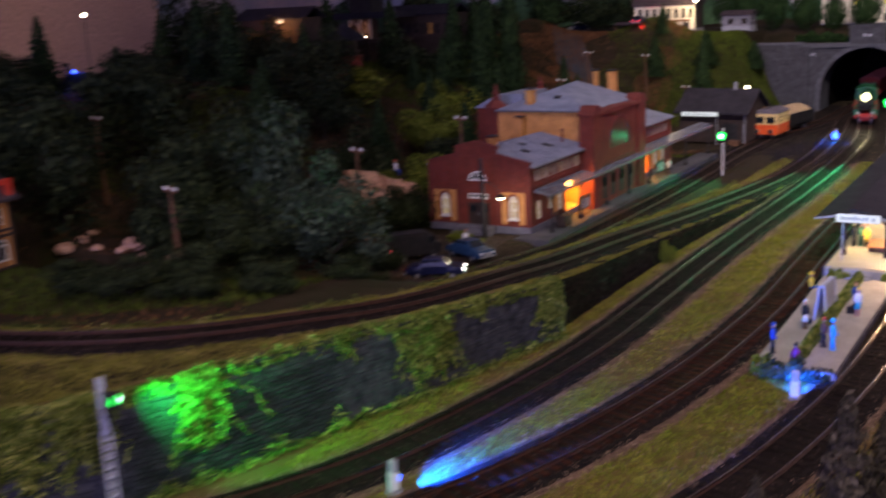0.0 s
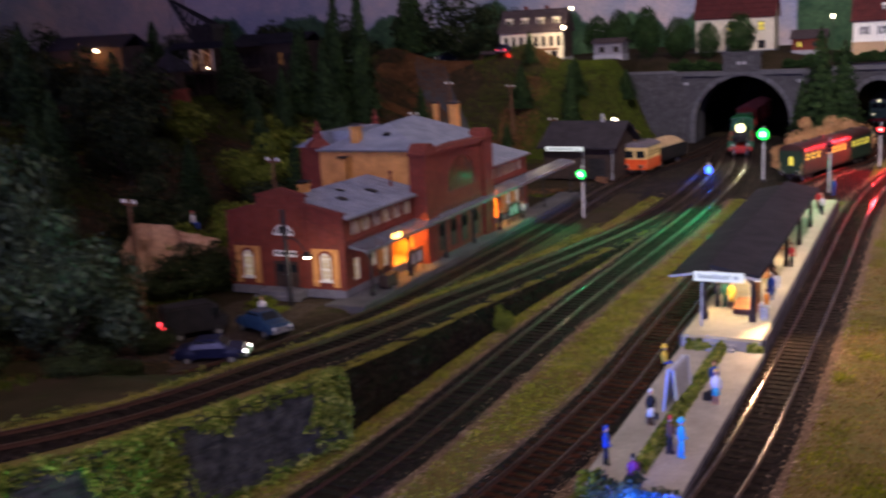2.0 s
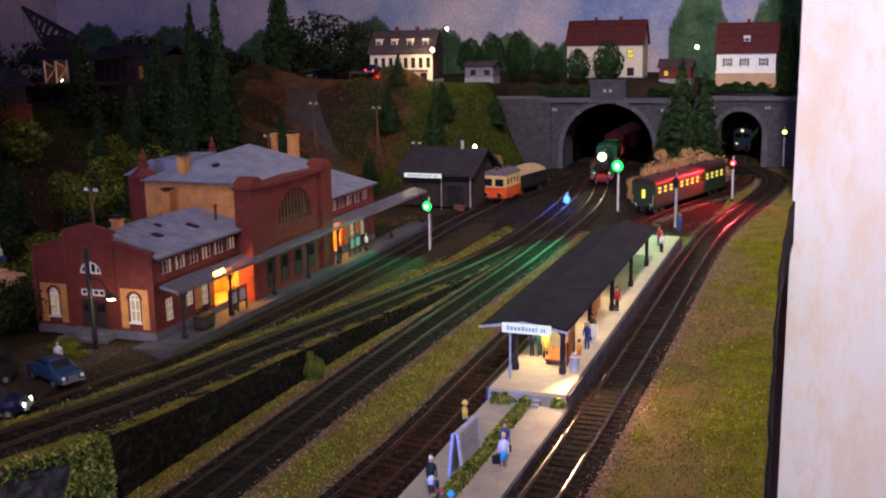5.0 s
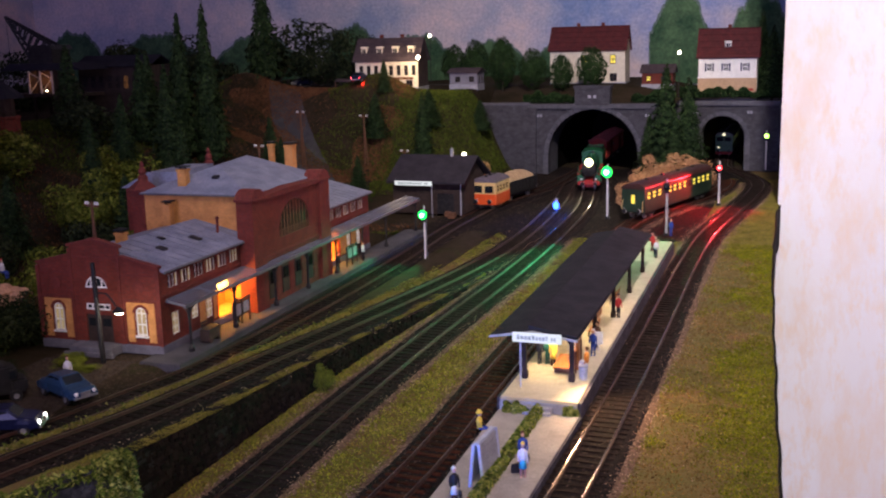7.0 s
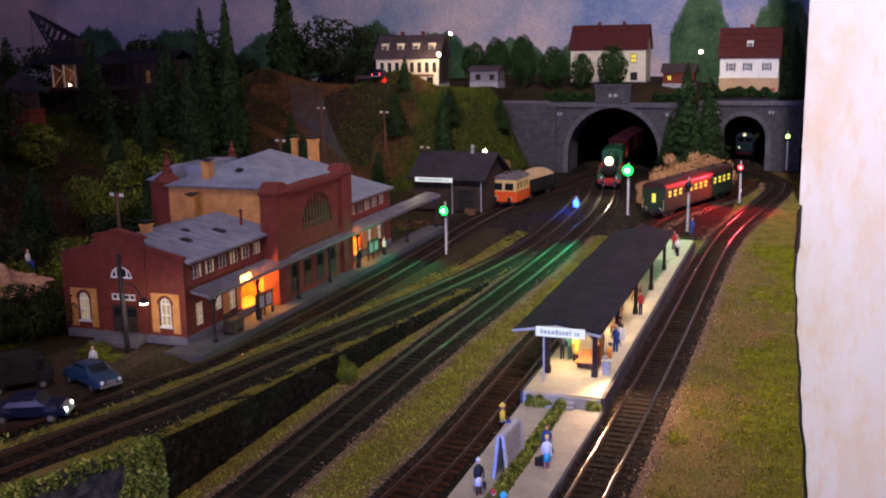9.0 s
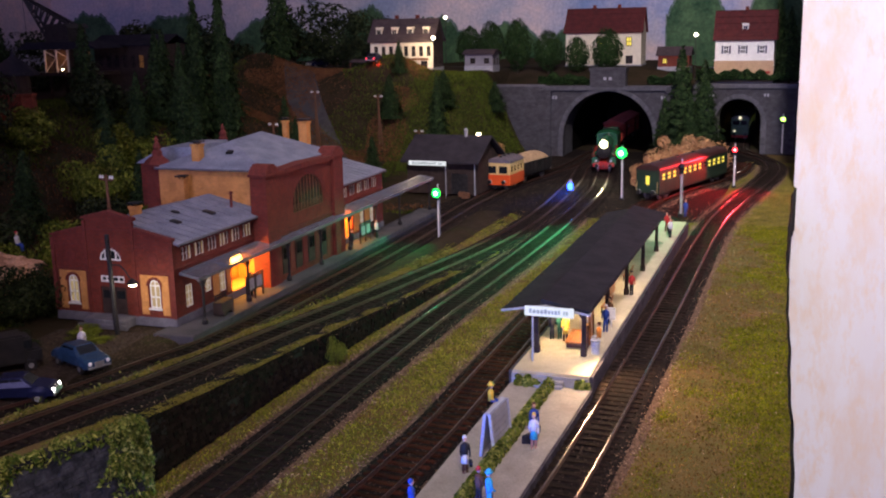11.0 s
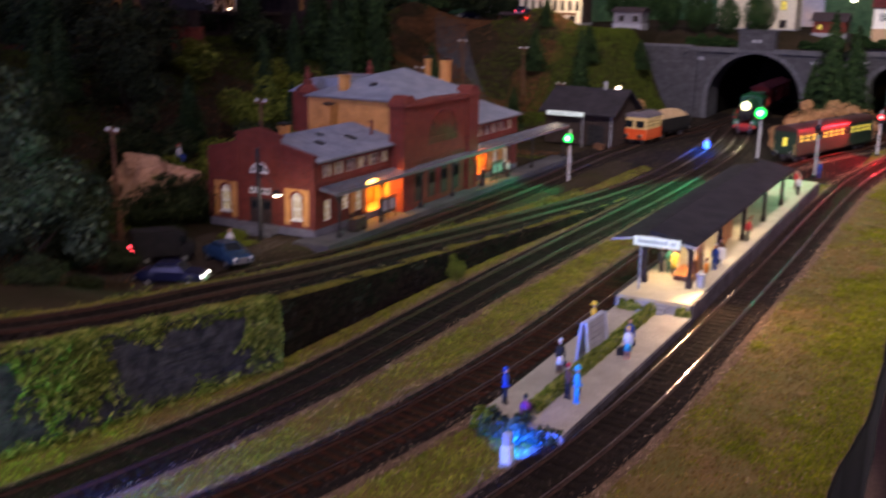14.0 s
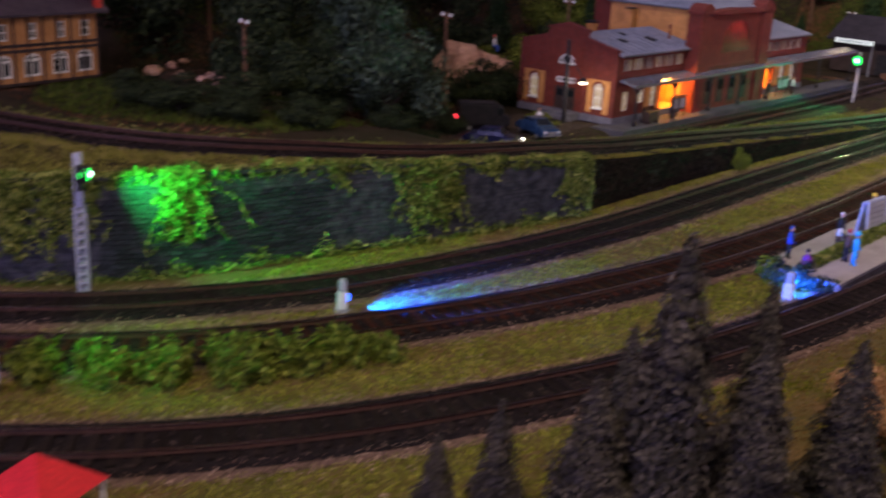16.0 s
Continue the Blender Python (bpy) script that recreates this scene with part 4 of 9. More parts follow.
# ---- the station building ----
def build_station():
    st = thing("station_building", "red brick station with ochre panels and grey zinc roofs", "station", -524, 828, 12, 1.0)
    T = 2.5
    side = shift(105, 0, 0, 90)          # the platform wall: x along the building, outside towards +x of the station
    # plinth
    part("plinth", G().cbox(-1, -1, 0, 106, 402, 7, 0.5), MAT_PLINTH, st, "grey rendered stone plinth")
    # front gable with its raised middle
    holes = [(11.5, 14, 20.5, 31, 4.5), (83.5, 14, 92.5, 31, 4.5), (41, 31.5, 62, 36.5, 0), (41.5, 48, 60.5, 48.5, 9), (40, 7, 63, 28, 0)]
    part("front_wall", G().add(wall(105, 64, T, holes)).prism([(0, 64), (30, 64), (30, 72.5), (0, 65.5)], 0, T).prism([(72, 64), (105, 64), (105, 65.5), (72, 72.5)], 0, T).prism([(30, 64), (72, 64), (72, 79.5), (51, 84.5), (30, 79.5)], 0, T), MAT_BRICK, st)
    trim = G()
    for a, b in ((29, 31.5), (70.5, 73)):
        trim.box(a, -1.2, 7, b, 0, 78)
    for a, b in ((-1, 2), (103, 106)):
        trim.box(a, -1.2, 7, b, 0, 64)
    trim.prism([(-1, 65.2), (29, 72.3), (29, 74.0), (-1, 66.9)], -1.0, T + 1).prism([(73, 72.3), (106, 65.2), (106, 66.9), (73, 74.0)], -1.0, T + 1)
    trim.box(2, -0.6, 58.5, 29, 0, 59.6).box(73, -0.6, 58.5, 103, 0, 59.6).box(31.5, -0.6, 71, 70.5, 0, 72)
    trim.prism([(28.4, 79), (51, 84.3), (73.6, 79), (73.6, 81), (51, 86.4), (28.4, 81)], -1.2, T + 1.2)
    trim.box(2, -0.7, 40, 30, 0, 41.2).box(72, -0.7, 40, 103, 0, 41.2)
    part("brick_trim", trim, MAT_BRICK_TRIM, st, "dark brick pilasters and cornice")
    for x in (16, 88):
        pan = G().prism([(x - 12, 9), (x - 6, 9), (x - 6, 30), (x - 6, 33), (x - 4.2, 36), (x, 37.5), (x + 4.2, 36), (x + 6, 33), (x + 6, 9), (x + 12, 9), (x + 12, 39), (x - 12, 39)], -0.35, 0)
        part("ochre_panel", pan, MAT_OCHRE, st, "ochre brick panel round an arched window")
        hood = G()
        for k in range(9):
            a0, a1 = math.pi * k / 9, math.pi * (k + 1) / 9
            hood.prism([(x - 5 * math.cos(a0), 31 + 5 * math.sin(a0)), (x - 5 * math.cos(a1), 31 + 5 * math.sin(a1)), (x - 6.8 * math.cos(a1), 31 + 6.8 * math.sin(a1)), (x - 6.8 * math.cos(a0), 31 + 6.8 * math.sin(a0))], -0.9, 0)
        part("arch_hood", hood, MAT_BRICK_TRIM, st)
        window(st, shift(x - 4.5, 0.4, 14), 9, 17, 4.5, bars=(1, 2), bar=1.05)
        part("window_sill", G().cbox(x - 5.6, -1.4, 12.6, x + 5.6, 0.4, 14, 0.2), MAT_WHITE, st, "white window sill")
    window(st, shift(41, 0.4, 31.5), 21, 5, 0, mat=MAT_CAR_GLASS, bars=(3, 0), bar=1.2)
    window(st, shift(41.5, 0.4, 48.4), 19, 0.4, 8.6, mat=MAT_CAR_GLASS, bars=(3, 0), bar=1.2)
    d = part("door", G().cbox(40, 0.9, 7, 51.3, 1.9, 28, 0.3).cbox(51.7, 0.9, 7, 63, 1.9, 28, 0.3), MAT_DARKWOOD, st, "dark double door")
    part("door_pane", G().box(42, 0.6, 19, 49, 0.85, 25).box(54, 0.6, 19, 61, 0.85, 25), MAT_CAR_GLASS, d)
    part("door_handle", G().box(50.2, 0.2, 16, 50.8, 0.9, 17.5), MAT_GREYMETAL, d)
    for x in (16, 88):
        part("round_panel", G().lathe([(4.6, -0.6), (4.6, 0)], x, 0, 51, 16, "y"), MAT_BRICK_TRIM, st)
    part("entrance_steps", G().cbox(33, -14, 0, 70, 0, 6.5, 0.5).cbox(30, -17, 0, 73, -14, 3.4, 0.5), MAT_PLINTH, st, "grey entrance steps")
    # platform wall with its openings
    low = [(14, 12, 23, 29, 0), (41, 17, 50, 29, 0), (62, 12, 71, 31, 0), (80, 7, 127, 35, 0), (160, 7, 172, 30, 0), (190, 7, 202, 30, 0), (226, 7, 238, 30, 0), (280, 7, 322, 35, 0), (340, 12, 349, 30, 0), (366, 12, 375, 30, 0)]
    up = []
    for a in [12 + 18 * k for k in range(7)] + [278 + 19 * k for k in range(6)]:
        up += [(a + 4.6 * j, 48, a + 4.6 * j + 3.4, 58, 0) for j in range(3)]
    part("platform_wall", G().add(G().add(wall(402, 62, T, low + up), shift(0, 0, 0)), side), MAT_BRICK, st)
    for a, b, c, e, _ in low:
        if c - a < 15 and b > 8:
            window(st, side @ shift(a, 0.4, b), c - a, e - b, 0, bars=(1, 2), bar=0.95)
        elif c - a < 15:
            part("platform_door", G().add(G().cbox(a, 0.8, b, c, 1.8, e, 0.3), side), MAT_DARKWOOD, st, "dark wooden platform door")
    for k, (a, b, c, e, _) in enumerate(up):
        window(st, side @ shift(a, 0.5, b), c - a, e - b, 0, mat=MAT_LIT if k % 7 in (2, 3, 5) else MAT_CAR_GLASS, bars=(0, 1), bar=0.7)
    for a, c in ((52, 61), (73, 79), (128, 150), (262, 279), (324, 339), (352, 364)):
        part("ochre_panel", G().add(G().box(a, -0.35, 9, c, 0, 36), side), MAT_OCHRE, st, "ochre brick panel")
    string = G().add(G().box(0, -0.8, 43, 402, 0, 44.4), side).add(G().box(0, -0.9, 60.4, 402, 0, 62), side)
    part("string_course", string, MAT_BRICK_TRIM, st, "dark brick string course")
    # waiting halls behind the two wide openings
    for a, c in ((80, 127), (280, 322)):
        hall = G().box(82, a, 7, 84, c, 35).box(84, a - 2, 7, 103, a, 35).box(84, c, 7, 103, c + 2, 35).box(84, a, 35, 103, c, 36).box(84, a, 6.2, 104, c, 7.2)
        part("waiting_hall", hall, MAT_OCHRE, st, "ochre waiting hall glowing in warm light")
        part("hall_lamp", G().lathe([(0.4, 2), (2.2, 0), (0.5, -0.6)], 96, (a + c) / 2, 32, 10), MAT_BULB, st, "lit hall lamp")
    # back and far walls
    part("back_wall", G().box(0, T, 0, T, 400, 62), MAT_BRICK, st)
    part("end_wall", G().box(T, 400 - T, 0, 103, 400, 62), MAT_BRICK, st)
    # wing roofs: shallow, with folded seams
    for y0, y1 in ((2.6, 140), (272, 404)):
        roof = G().prism([(-4, 61.5), (52, 75), (109, 61.5), (109, 63), (52, 76.6), (-4, 63)], y0, y1)
        r = part("wing_roof", roof, MAT_ROOF, st, "grey zinc roof with seams")
        seams = G()
        k = y0 + 9
        while k < y1 - 4:
            seams.prism([(52, 76.5), (109, 62.9), (109, 63.5), (52, 77.2)], k, k + 0.5)
            k += 11
        part("seams", seams, MAT_ROOF, r)
        part("gutter", G().cyl((109, y0, 61.8), (109, y1, 61.8), 1.0, n=8), MAT_IRON_GREY, r)
    part("roof_hatch", G().add(G().cbox(-4, -3, 0, 4, 3, 1.2, 0.2), shift(80, 45, 70.2, 0, 0, 13.5)), MAT_BLACK, st, "dark roof hatch")
    part("roof_hatch", G().add(G().cbox(-5, -3, 0, 5, 3, 1.2, 0.2), shift(82, 90, 69.8, 0, 0, 13.5)), MAT_BLACK, st, "dark roof hatch")
    part("roof_hatch", G().add(G().cbox(-3, -2, 0, 3, 2, 1.2, 0.2), shift(66, 66, 73.6, 0, 0, 13.5)), MAT_BLACK, st, "dark roof hatch")
    def stack(x, y, z, h, w=7.0, mat=MAT_OCHRE):
        c = part("chimney", G().cbox(x - w / 2, y - w / 2, z, x + w / 2, y + w / 2, z + h, 0.3).cbox(x - w / 2 - 0.8, y - w / 2 - 0.8, z + h - 2, x + w / 2 + 0.8, y + w / 2 + 0.8, z + h, 0.3), mat, st, "ochre brick chimney")
        part("chimney_cap", G().box(x - w / 2 - 1, y - w / 2 - 1, z + h + 1.6, x + w / 2 + 1, y + w / 2 + 1, z + h + 2.6).box(x - 2, y - 2, z + h, x - 1, y - 1, z + h + 1.7).box(x + 1, y + 1, z + h, x + 2, y + 2, z + h + 1.7), MAT_BLACK, c)
    stack(48, 40, 70, 13, 7)
    stack(34, 128, 72, 19, 7)
    part("vent_pipe", G().cyl((84, 122, 66), (84, 122, 80), 1.2).lathe([(1.2, 0), (2.2, 1), (0.3, 3)], 84, 122, 80), MAT_BRICK_TRIM, st, "dark vent pipe")
    part("vent_pipe", G().cyl((72, 318, 70), (72, 318, 84), 1.2).lathe([(1.2, 0), (2.2, 1), (0.3, 3)], 72, 318, 84), MAT_BLACK, st, "dark vent pipe")
    # the tall middle block
    part("upper_wall", G().box(3, 140, 7, 103, 143, 98).box(3, 143, 7, 6, 269, 98).box(3, 269, 7, 103, 272, 98).box(100, 143, 7, 103, 269, 98), MAT_OCHRE, st, "ochre brick upper storey")
    hip = [(1, 137, 97.4), (107, 137, 97.4), (107, 278, 97.4), (1, 278, 97.4), (52, 184, 118), (52, 238, 120.5), (1, 137, 98.6), (107, 137, 98.6), (107, 278, 98.6), (1, 278, 98.6)]
    main = part("main_roof", G().solid(hip, [(6, 7, 4), (7, 8, 5, 4), (8, 9, 5), (9, 6, 4, 5), (0, 1, 7, 6), (1, 2, 8, 7), (2, 3, 9, 8), (3, 0, 6, 9), (3, 2, 1, 0)]), MAT_ROOF, st, "grey hipped zinc roof")
    part("skylight", G().add(G().cbox(-3, -2.5, 0, 3, 2.5, 1.6, 0.3), shift(62, 162, 109.4, 0, 23, 0)), MAT_BLACK, main, "dark skylight")
    part("gutter", G().cyl((1, 136.4, 97.6), (107, 136.4, 97.6), 0.8, n=8), MAT_IRON_GREY, main)
    stack(36, 152, 101, 17, 8)
    stack(80, 272, 100, 27, 8.5)
    stack(62, 268, 108, 20, 5)
    # the pavilion on the platform side
    pav = wall(151, 97, 3, [(50, 56, 112, 62, 25)])
    part("pavilion", G().add(G().add(pav), shift(116, 121, 0, 90)).box(103, 121, 0, 116, 124, 97).box(103, 269, 0, 116, 272, 97), MAT_BRICK, st, "red brick pavilion with a big arched window")
    for a in (121, 252):
        pier = part("pavilion_pier", G().cbox(104, a - 1, 0, 118.6, a + 21, 96, 0.4), MAT_BRICK, st, "brick pier with a round cap")
        part("pier_cap", G().cbox(102, a - 2.4, 95, 120, a + 22.4, 97.4, 0.5).prism([(a - 1.6, 97.4), (a + 21.6, 97.4), (a + 19, 101.5), (a + 13.5, 104.8), (a + 6.5, 104.8), (a + 1, 101.5)], 103, 119, "x"), MAT_BRICK_TRIM, pier, "dark red rounded pier cap")
    cop = G().prism([(141, 94), (251, 94), (251, 97), (232, 98), (196, 99), (160, 98), (141, 97)], 103, 119, "x")
    part("pavilion_gable", cop, MAT_BRICK_TRIM, st, "curved dark brick gable")
    big = window(st, shift(115.4, 171, 0, 90) @ shift(0, 0, 56), 62, 6, 25, mat=MAT_ARCH_GLASS, frame_mat=MAT_WOOD, bars=(9, 3), depth=1.2, bar=0.5)
    big["label"] = "large arched window with dark glazing bars"
    for a in (146, 171, 196, 221):
        dr = part("platform_door", G().cbox(115.6, a, 7, 116.8, a + 13, 33, 0.3), MAT_DARKWOOD, st, "dark wooden platform door")
        part("door_pane", G().box(116.9, a + 2, 20, 117.2, a + 6, 30).box(116.9, a + 7, 20, 117.2, a + 11, 30), MAT_CAR_GLASS, dr)
        part("wall_panel", G().box(116.05, a + 15, 8, 116.5, a + 23, 35), MAT_BRICK_TRIM, st, "dark brick panel")
    part("string_course", G().box(116.1, 143, 43, 117.2, 251, 45), MAT_BRICK_TRIM, st, "dark brick string course")
    # corner turrets behind
    for x, y in ((-4, 150), (-4, 262)):
        part("corner_pier", G().cbox(x - 7, y - 10, 0, x + 7, y + 10, 99, 0.5), MAT_BRICK, st, "red brick corner pier")
        part("turret_cap", G().cbox(x - 9, y - 12, 98, x + 9, y + 12, 100.5, 0.5).lathe([(15, 100.5), (9, 105), (4.4, 108)], x, y, 0, 4).lathe([(4.6, 107), (4.2, 111), (2.6, 112.5), (3.6, 115), (3.0, 117), (1.5, 119), (1.9, 121), (0.3, 125)], x, y, 0, 10), MAT_BRICK_TRIM, st, "dark red turret cap with finial")
    part("rear_roof", G().prism([(-46, 96), (-16, 111), (14, 112), (14, 97)], 176, 240), MAT_ROOF, st, "grey rear cross roof")
    part("rear_gable", G().box(-42, 178, 0, 3, 238, 97), MAT_BRICK, st)
    return st


build_station()
lamp("hall_light", "POINT", -428, 930, 42, (1.0, 0.42, 0.05), 0.20, 5)
lamp("hall_light", "POINT", -430, 1130, 42, (1.0, 0.40, 0.05), 0.14, 5)


def build_station_canopy():
    st = thing("platform_canopy", "long glazed canopy on dark iron posts along the station", "canopy", -417, 834, 14, 1.0)
    n, L = 12, 512
    part("canopy_beam", G().cbox(14.5, 0, 33.5, 16.5, L, 36, 0.3).box(0, 0, 37, 1.2, L, 39), MAT_IRON_GREY, st, "grey front beam")
    for k in range(n + 1):
        y = L * k / n
        part("rafter", G().solid([(0, y, 37.5), (16.5, y, 34.5), (16.5, y + 1, 34.5), (0, y + 1, 37.5), (0, y, 39.4), (16.5, y, 36.4), (16.5, y + 1, 36.4), (0, y + 1, 39.4)], [(3, 2, 1, 0), (4, 5, 6, 7), (0, 1, 5, 4), (1, 2, 6, 5), (2, 3, 7, 6), (3, 0, 4, 7)]), MAT_IRON_GREY, st)
        if k < n:
            y1 = L * (k + 1) / n
            part("glass_pane", G().solid([(0, y + 1.2, 39.5), (16.8, y + 1.2, 36.5), (16.8, y1 - 0.2, 36.5), (0, y1 - 0.2, 39.5), (0, y + 1.2, 39.9), (16.8, y + 1.2, 36.9), (16.8, y1 - 0.2, 36.9), (0, y1 - 0.2, 39.9)], [(3, 2, 1, 0), (4, 5, 6, 7), (0, 1, 5, 4), (1, 2, 6, 5), (2, 3, 7, 6), (3, 0, 4, 7)]), MAT_CANOPY_GLASS, st).visible_shadow = False
    for y in (6, 72, 142, 206, 270, 336, 404, 500):
        p = part("post", G().lathe([(2.4, 0), (2.4, 3), (1.3, 4.5), (1.0, 6), (1.0, 30), (1.8, 33)], 15.2, y, 0, 10), MAT_BLACK, st)
        part("bracket", G().tube([(15.2, y, 27), (12.5, y, 31), (9, y, 35)], 0.5).tube([(15.2, y, 27), (15.2, y + 4, 31), (15.2, y + 8, 34.5)], 0.5), MAT_BLACK, p)


build_station_canopy()

# the station platform: slab, dark edge, end face
def build_station_platform():
    p = thing("station_platform", "grey concrete station platform with a dark edge", "platform", -418, 813, 0, 1.0, kind="structure")
    part("slab", G().cbox(0, 0, 4, 23, 530, 13.6, 0.5), MAT_SLAB, p)
    part("platform_edge", G().cbox(23, 0, 2, 26, 530, 13.9, 0.4), MAT_SLAB, p, "grey kerb stones")
    # no hollow here: a proud black strip stands in for shade below the kerb
    part("recess_shade", G().box(26, 2, 0, 27.2, 530, 9), MAT_BLACK, p, "black strip in place of a shaded recess under the edge")
    part("ramp", G().cbox(-8, -4, 4, 25.8, 16, 13.4, 0.6), MAT_SLAB, p, "grey platform end")


build_station_platform()


def notice_stand(x, y, z, rz, n=2):
    s = thing("notice_stand", "dark framed notice board stand on the station platform", "notice board", x, y, z, rz, group="notice stands")
    for k in range(n + 1):
        part("post", G().box(-0.6, k * 13 - 0.6, 0, 0.6, k * 13 + 0.6, 20), MAT_BLACK, s)
    for k in range(n):
        b = part("board", G().cbox(-0.5, k * 13 + 1, 7, 0.5, k * 13 + 12, 18.5, 0.2), MAT_DARKWOOD, s)
        part("poster", G().box(0.55, k * 13 + 2, 8.5, 0.7, k * 13 + 11, 17.5), MAT_KERB, b, "faded grey poster")
    part("rail", G().box(-0.7, -0.6, 19.3, 0.7, n * 13 + 0.6, 20.4), MAT_BLACK, s)


notice_stand(-404, 905, 13.8, 1)
notice_stand(-408, 1132, 13.8, 1)


def bench(x, y, z, rz=0, mat=None, group="platform benches"):
    b = thing("bench", "slatted wooden bench on cast legs on the platform", "bench", x, y, z, rz, group=group)
    for k in range(3):
        part("seat_slat", G().cbox(-2.6 + 1.9 * k, -9, 4.6, -1.0 + 1.9 * k, 9, 5.2, 0.15), mat or MAT_ORANGE_WOOD, b)
    for k in range(3):
        part("back_slat", G().cbox(2.6 + 0.25 * k, -9, 6.2 + 1.7 * k, 3.2 + 0.25 * k, 9, 7.5 + 1.7 * k, 0.15), mat or MAT_ORANGE_WOOD, b)
    for s in (-7, 7):
        part("leg", G().tube([(-2.4, s, 0), (-1.8, s, 4.6), (2.4, s, 4.6), (3.4, s, 10.6)], 0.45).tube([(2.4, s, 4.6), (3.2, s, 0)], 0.45), MAT_BLACK, b)


bench(-413, 885, 13.8, 180, MAT_DARKWOOD)
bench(-419, 1190, 13.8, 180, MAT_DARKWOOD)
single("milk_trolley", G().cbox(-4, -9, 2, 4, 9, 11, 0.4).cyl((-4.5, -6, 2), (4.5, -6, 2), 2.0).cyl((-4.5, 6, 2), (4.5, 6, 2), 2.0).tube([(0, 9, 4), (0, 13, 11)], 0.4), MAT_DARKWOOD, "dark luggage trolley loaded with crates on the platform", "trolley", -403, 868, 13.8, 2)


# ---- the island platform ----
def build_island():
    p = thing("island_platform", "cream concrete island platform with a dark stone edge", "platform", -132, 807, 0, 0.6)
    part("slab", G().cbox(-24, 0, 3, 25, 525, 13, 0.4), MAT_PLATFORM, p)
    part("edge_wall", G().cbox(25, 1, -1, 27.4, 525, 12.4, 0.3), MAT_EDGE, p, "dark stone platform edge")
    part("edge_wall", G().cbox(-26.4, 1, -1, -24, 525, 12.4, 0.3), MAT_EDGE, p, "dark stone platform edge")
    part("end_wall", G().cbox(-24, -1.6, -1, 25, 0, 11.4, 0.3), MAT_KERB, p, "pale grey end wall")
    part("step", G().cbox(-8, -5.6, 3, 10, -1.6, 9.4, 0.3).cbox(-8, -9, 3, 10, -5.6, 7.6, 0.3), MAT_KERB, p, "grey step")
    low = thing("lower_platform", "low grey concrete platform with a hedge along its middle", "platform", -132, 590, 0, 0)
    part("slab", G().prism([(-21, 0), (25, 0), (27, 213), (-24, 213)], -1, 6, "z"), MAT_CONCRETE, low)
    part("kerb", G().prism([(25, 0), (26.6, 0), (28.6, 213), (27, 213)], -1, 5.6, "z"), MAT_EDGE, low)


build_island()


def build_island_canopy():
    c = thing("island_canopy", "black felt canopy roof on dark posts over the island platform", "canopy", -141, 832, 13, 0.5)
    L = 362
    prof = [(-29, 30.9), (-28.6, 32.4), (-3.4, 37.4), (-2.6, 40.6), (28.4, 34.4), (29, 32.4), (28, 31.8), (-2.6, 36.0)]
    r = part("roof", G().prism(prof, 0, L), MAT_ROOF_BLACK, c)
    part("eave_board", G().prism([(-29.2, 30.8), (0, 35.4), (29.4, 31.2), (29.4, 32.4), (0, 37.0), (-29.2, 32.2)], -1.0, -0.05), MAT_GREYMETAL, r, "pale grey edge board")
    for y in (14, 96, 178, 262, 345):
        for x in (-9, 22.5):
            post = part("post", G().cbox(x - 1.4, y - 1.4, 0, x + 1.4, y + 1.4, 33, 0.25).cbox(x - 2, y - 2, 0, x + 2, y + 2, 5, 0.3), MAT_DARKWOOD, c)
            part("brace", G().tube([(x, y, 24), (x + (7 if x < 0 else -7), y, 33.5)], 0.8, 5).tube([(x, y, 24), (x, y + 9, 33)], 0.8, 5), MAT_DARKWOOD, post)
        part("tie_beam", G().box(-27, y - 0.9, 32.0, 27, y + 0.9, 33.4), MAT_DARKWOOD, c)
        lampset = part("lamp", G().lathe([(0.4, 31.8), (3.0, 30.2), (3.0, 29.8), (0.4, 29.4)], 7, y + 22, 0, 10), MAT_WHITE, c, "white enamel canopy lamp")
        part("bulb", G().ball(7, y + 22, 29.0, 1.2, 8), MAT_BULB, lampset, "lit bulb")
    front = part("lamp", G().lathe([(0.4, 33.4), (2.4, 32.2), (2.4, 31.8), (0.4, 31.4)], 27, 4, 0, 10), MAT_WHITE, c, "white enamel lamp at the canopy end")
    part("bulb", G().ball(27, 4, 31.2, 1.3, 8), MAT_BULB, front, "lit bulb")


build_island_canopy()
lamp("canopy_light", "SPOT", -112, 834, 43, (1.0, 0.62, 0.32), 0.55, 3, (-30, 790, 0), 150, 0.6)
for y, w in ((868, 0.036), (950, 0.029), (1032, 0.026), (1116, 0.003)):
    lamp("canopy_light", "SPOT", -134, y, 40, (1.0, 0.76, 0.46), w * 2.6, 4, (-134, y - 5, 0), 165, 0.5)


def station_sign(x, y, z, w, h, rz=0, legs=()):
    s = thing("station_sign", "white station name sign with dark unreadable lettering", "sign", x, y, z, rz, group="station signs")
    b = part("board", G().cbox(-w / 2, -0.5, -h / 2, w / 2, 0.5, h / 2, 0.2), MAT_SIGN, s)
    g, k, r = G(), -w * 0.40, random.Random(5)
    while k < w * 0.36:
        a = r.uniform(w * 0.03, w * 0.06)
        g.box(k, -0.7, -h * 0.2, k + a, -0.52, h * r.choice((0.16, 0.26)))
        k += a + w * 0.022 + (w * 0.05 if r.random() < 0.2 else 0)
    part("lettering", g, MAT_SIGNTEXT, b, "dark lettering bars")
    for lx, zz in legs:
        part("leg", G().box(lx - 0.5, 0.5, zz, lx + 0.5, 1.5, h / 2), MAT_GREYMETAL, s)


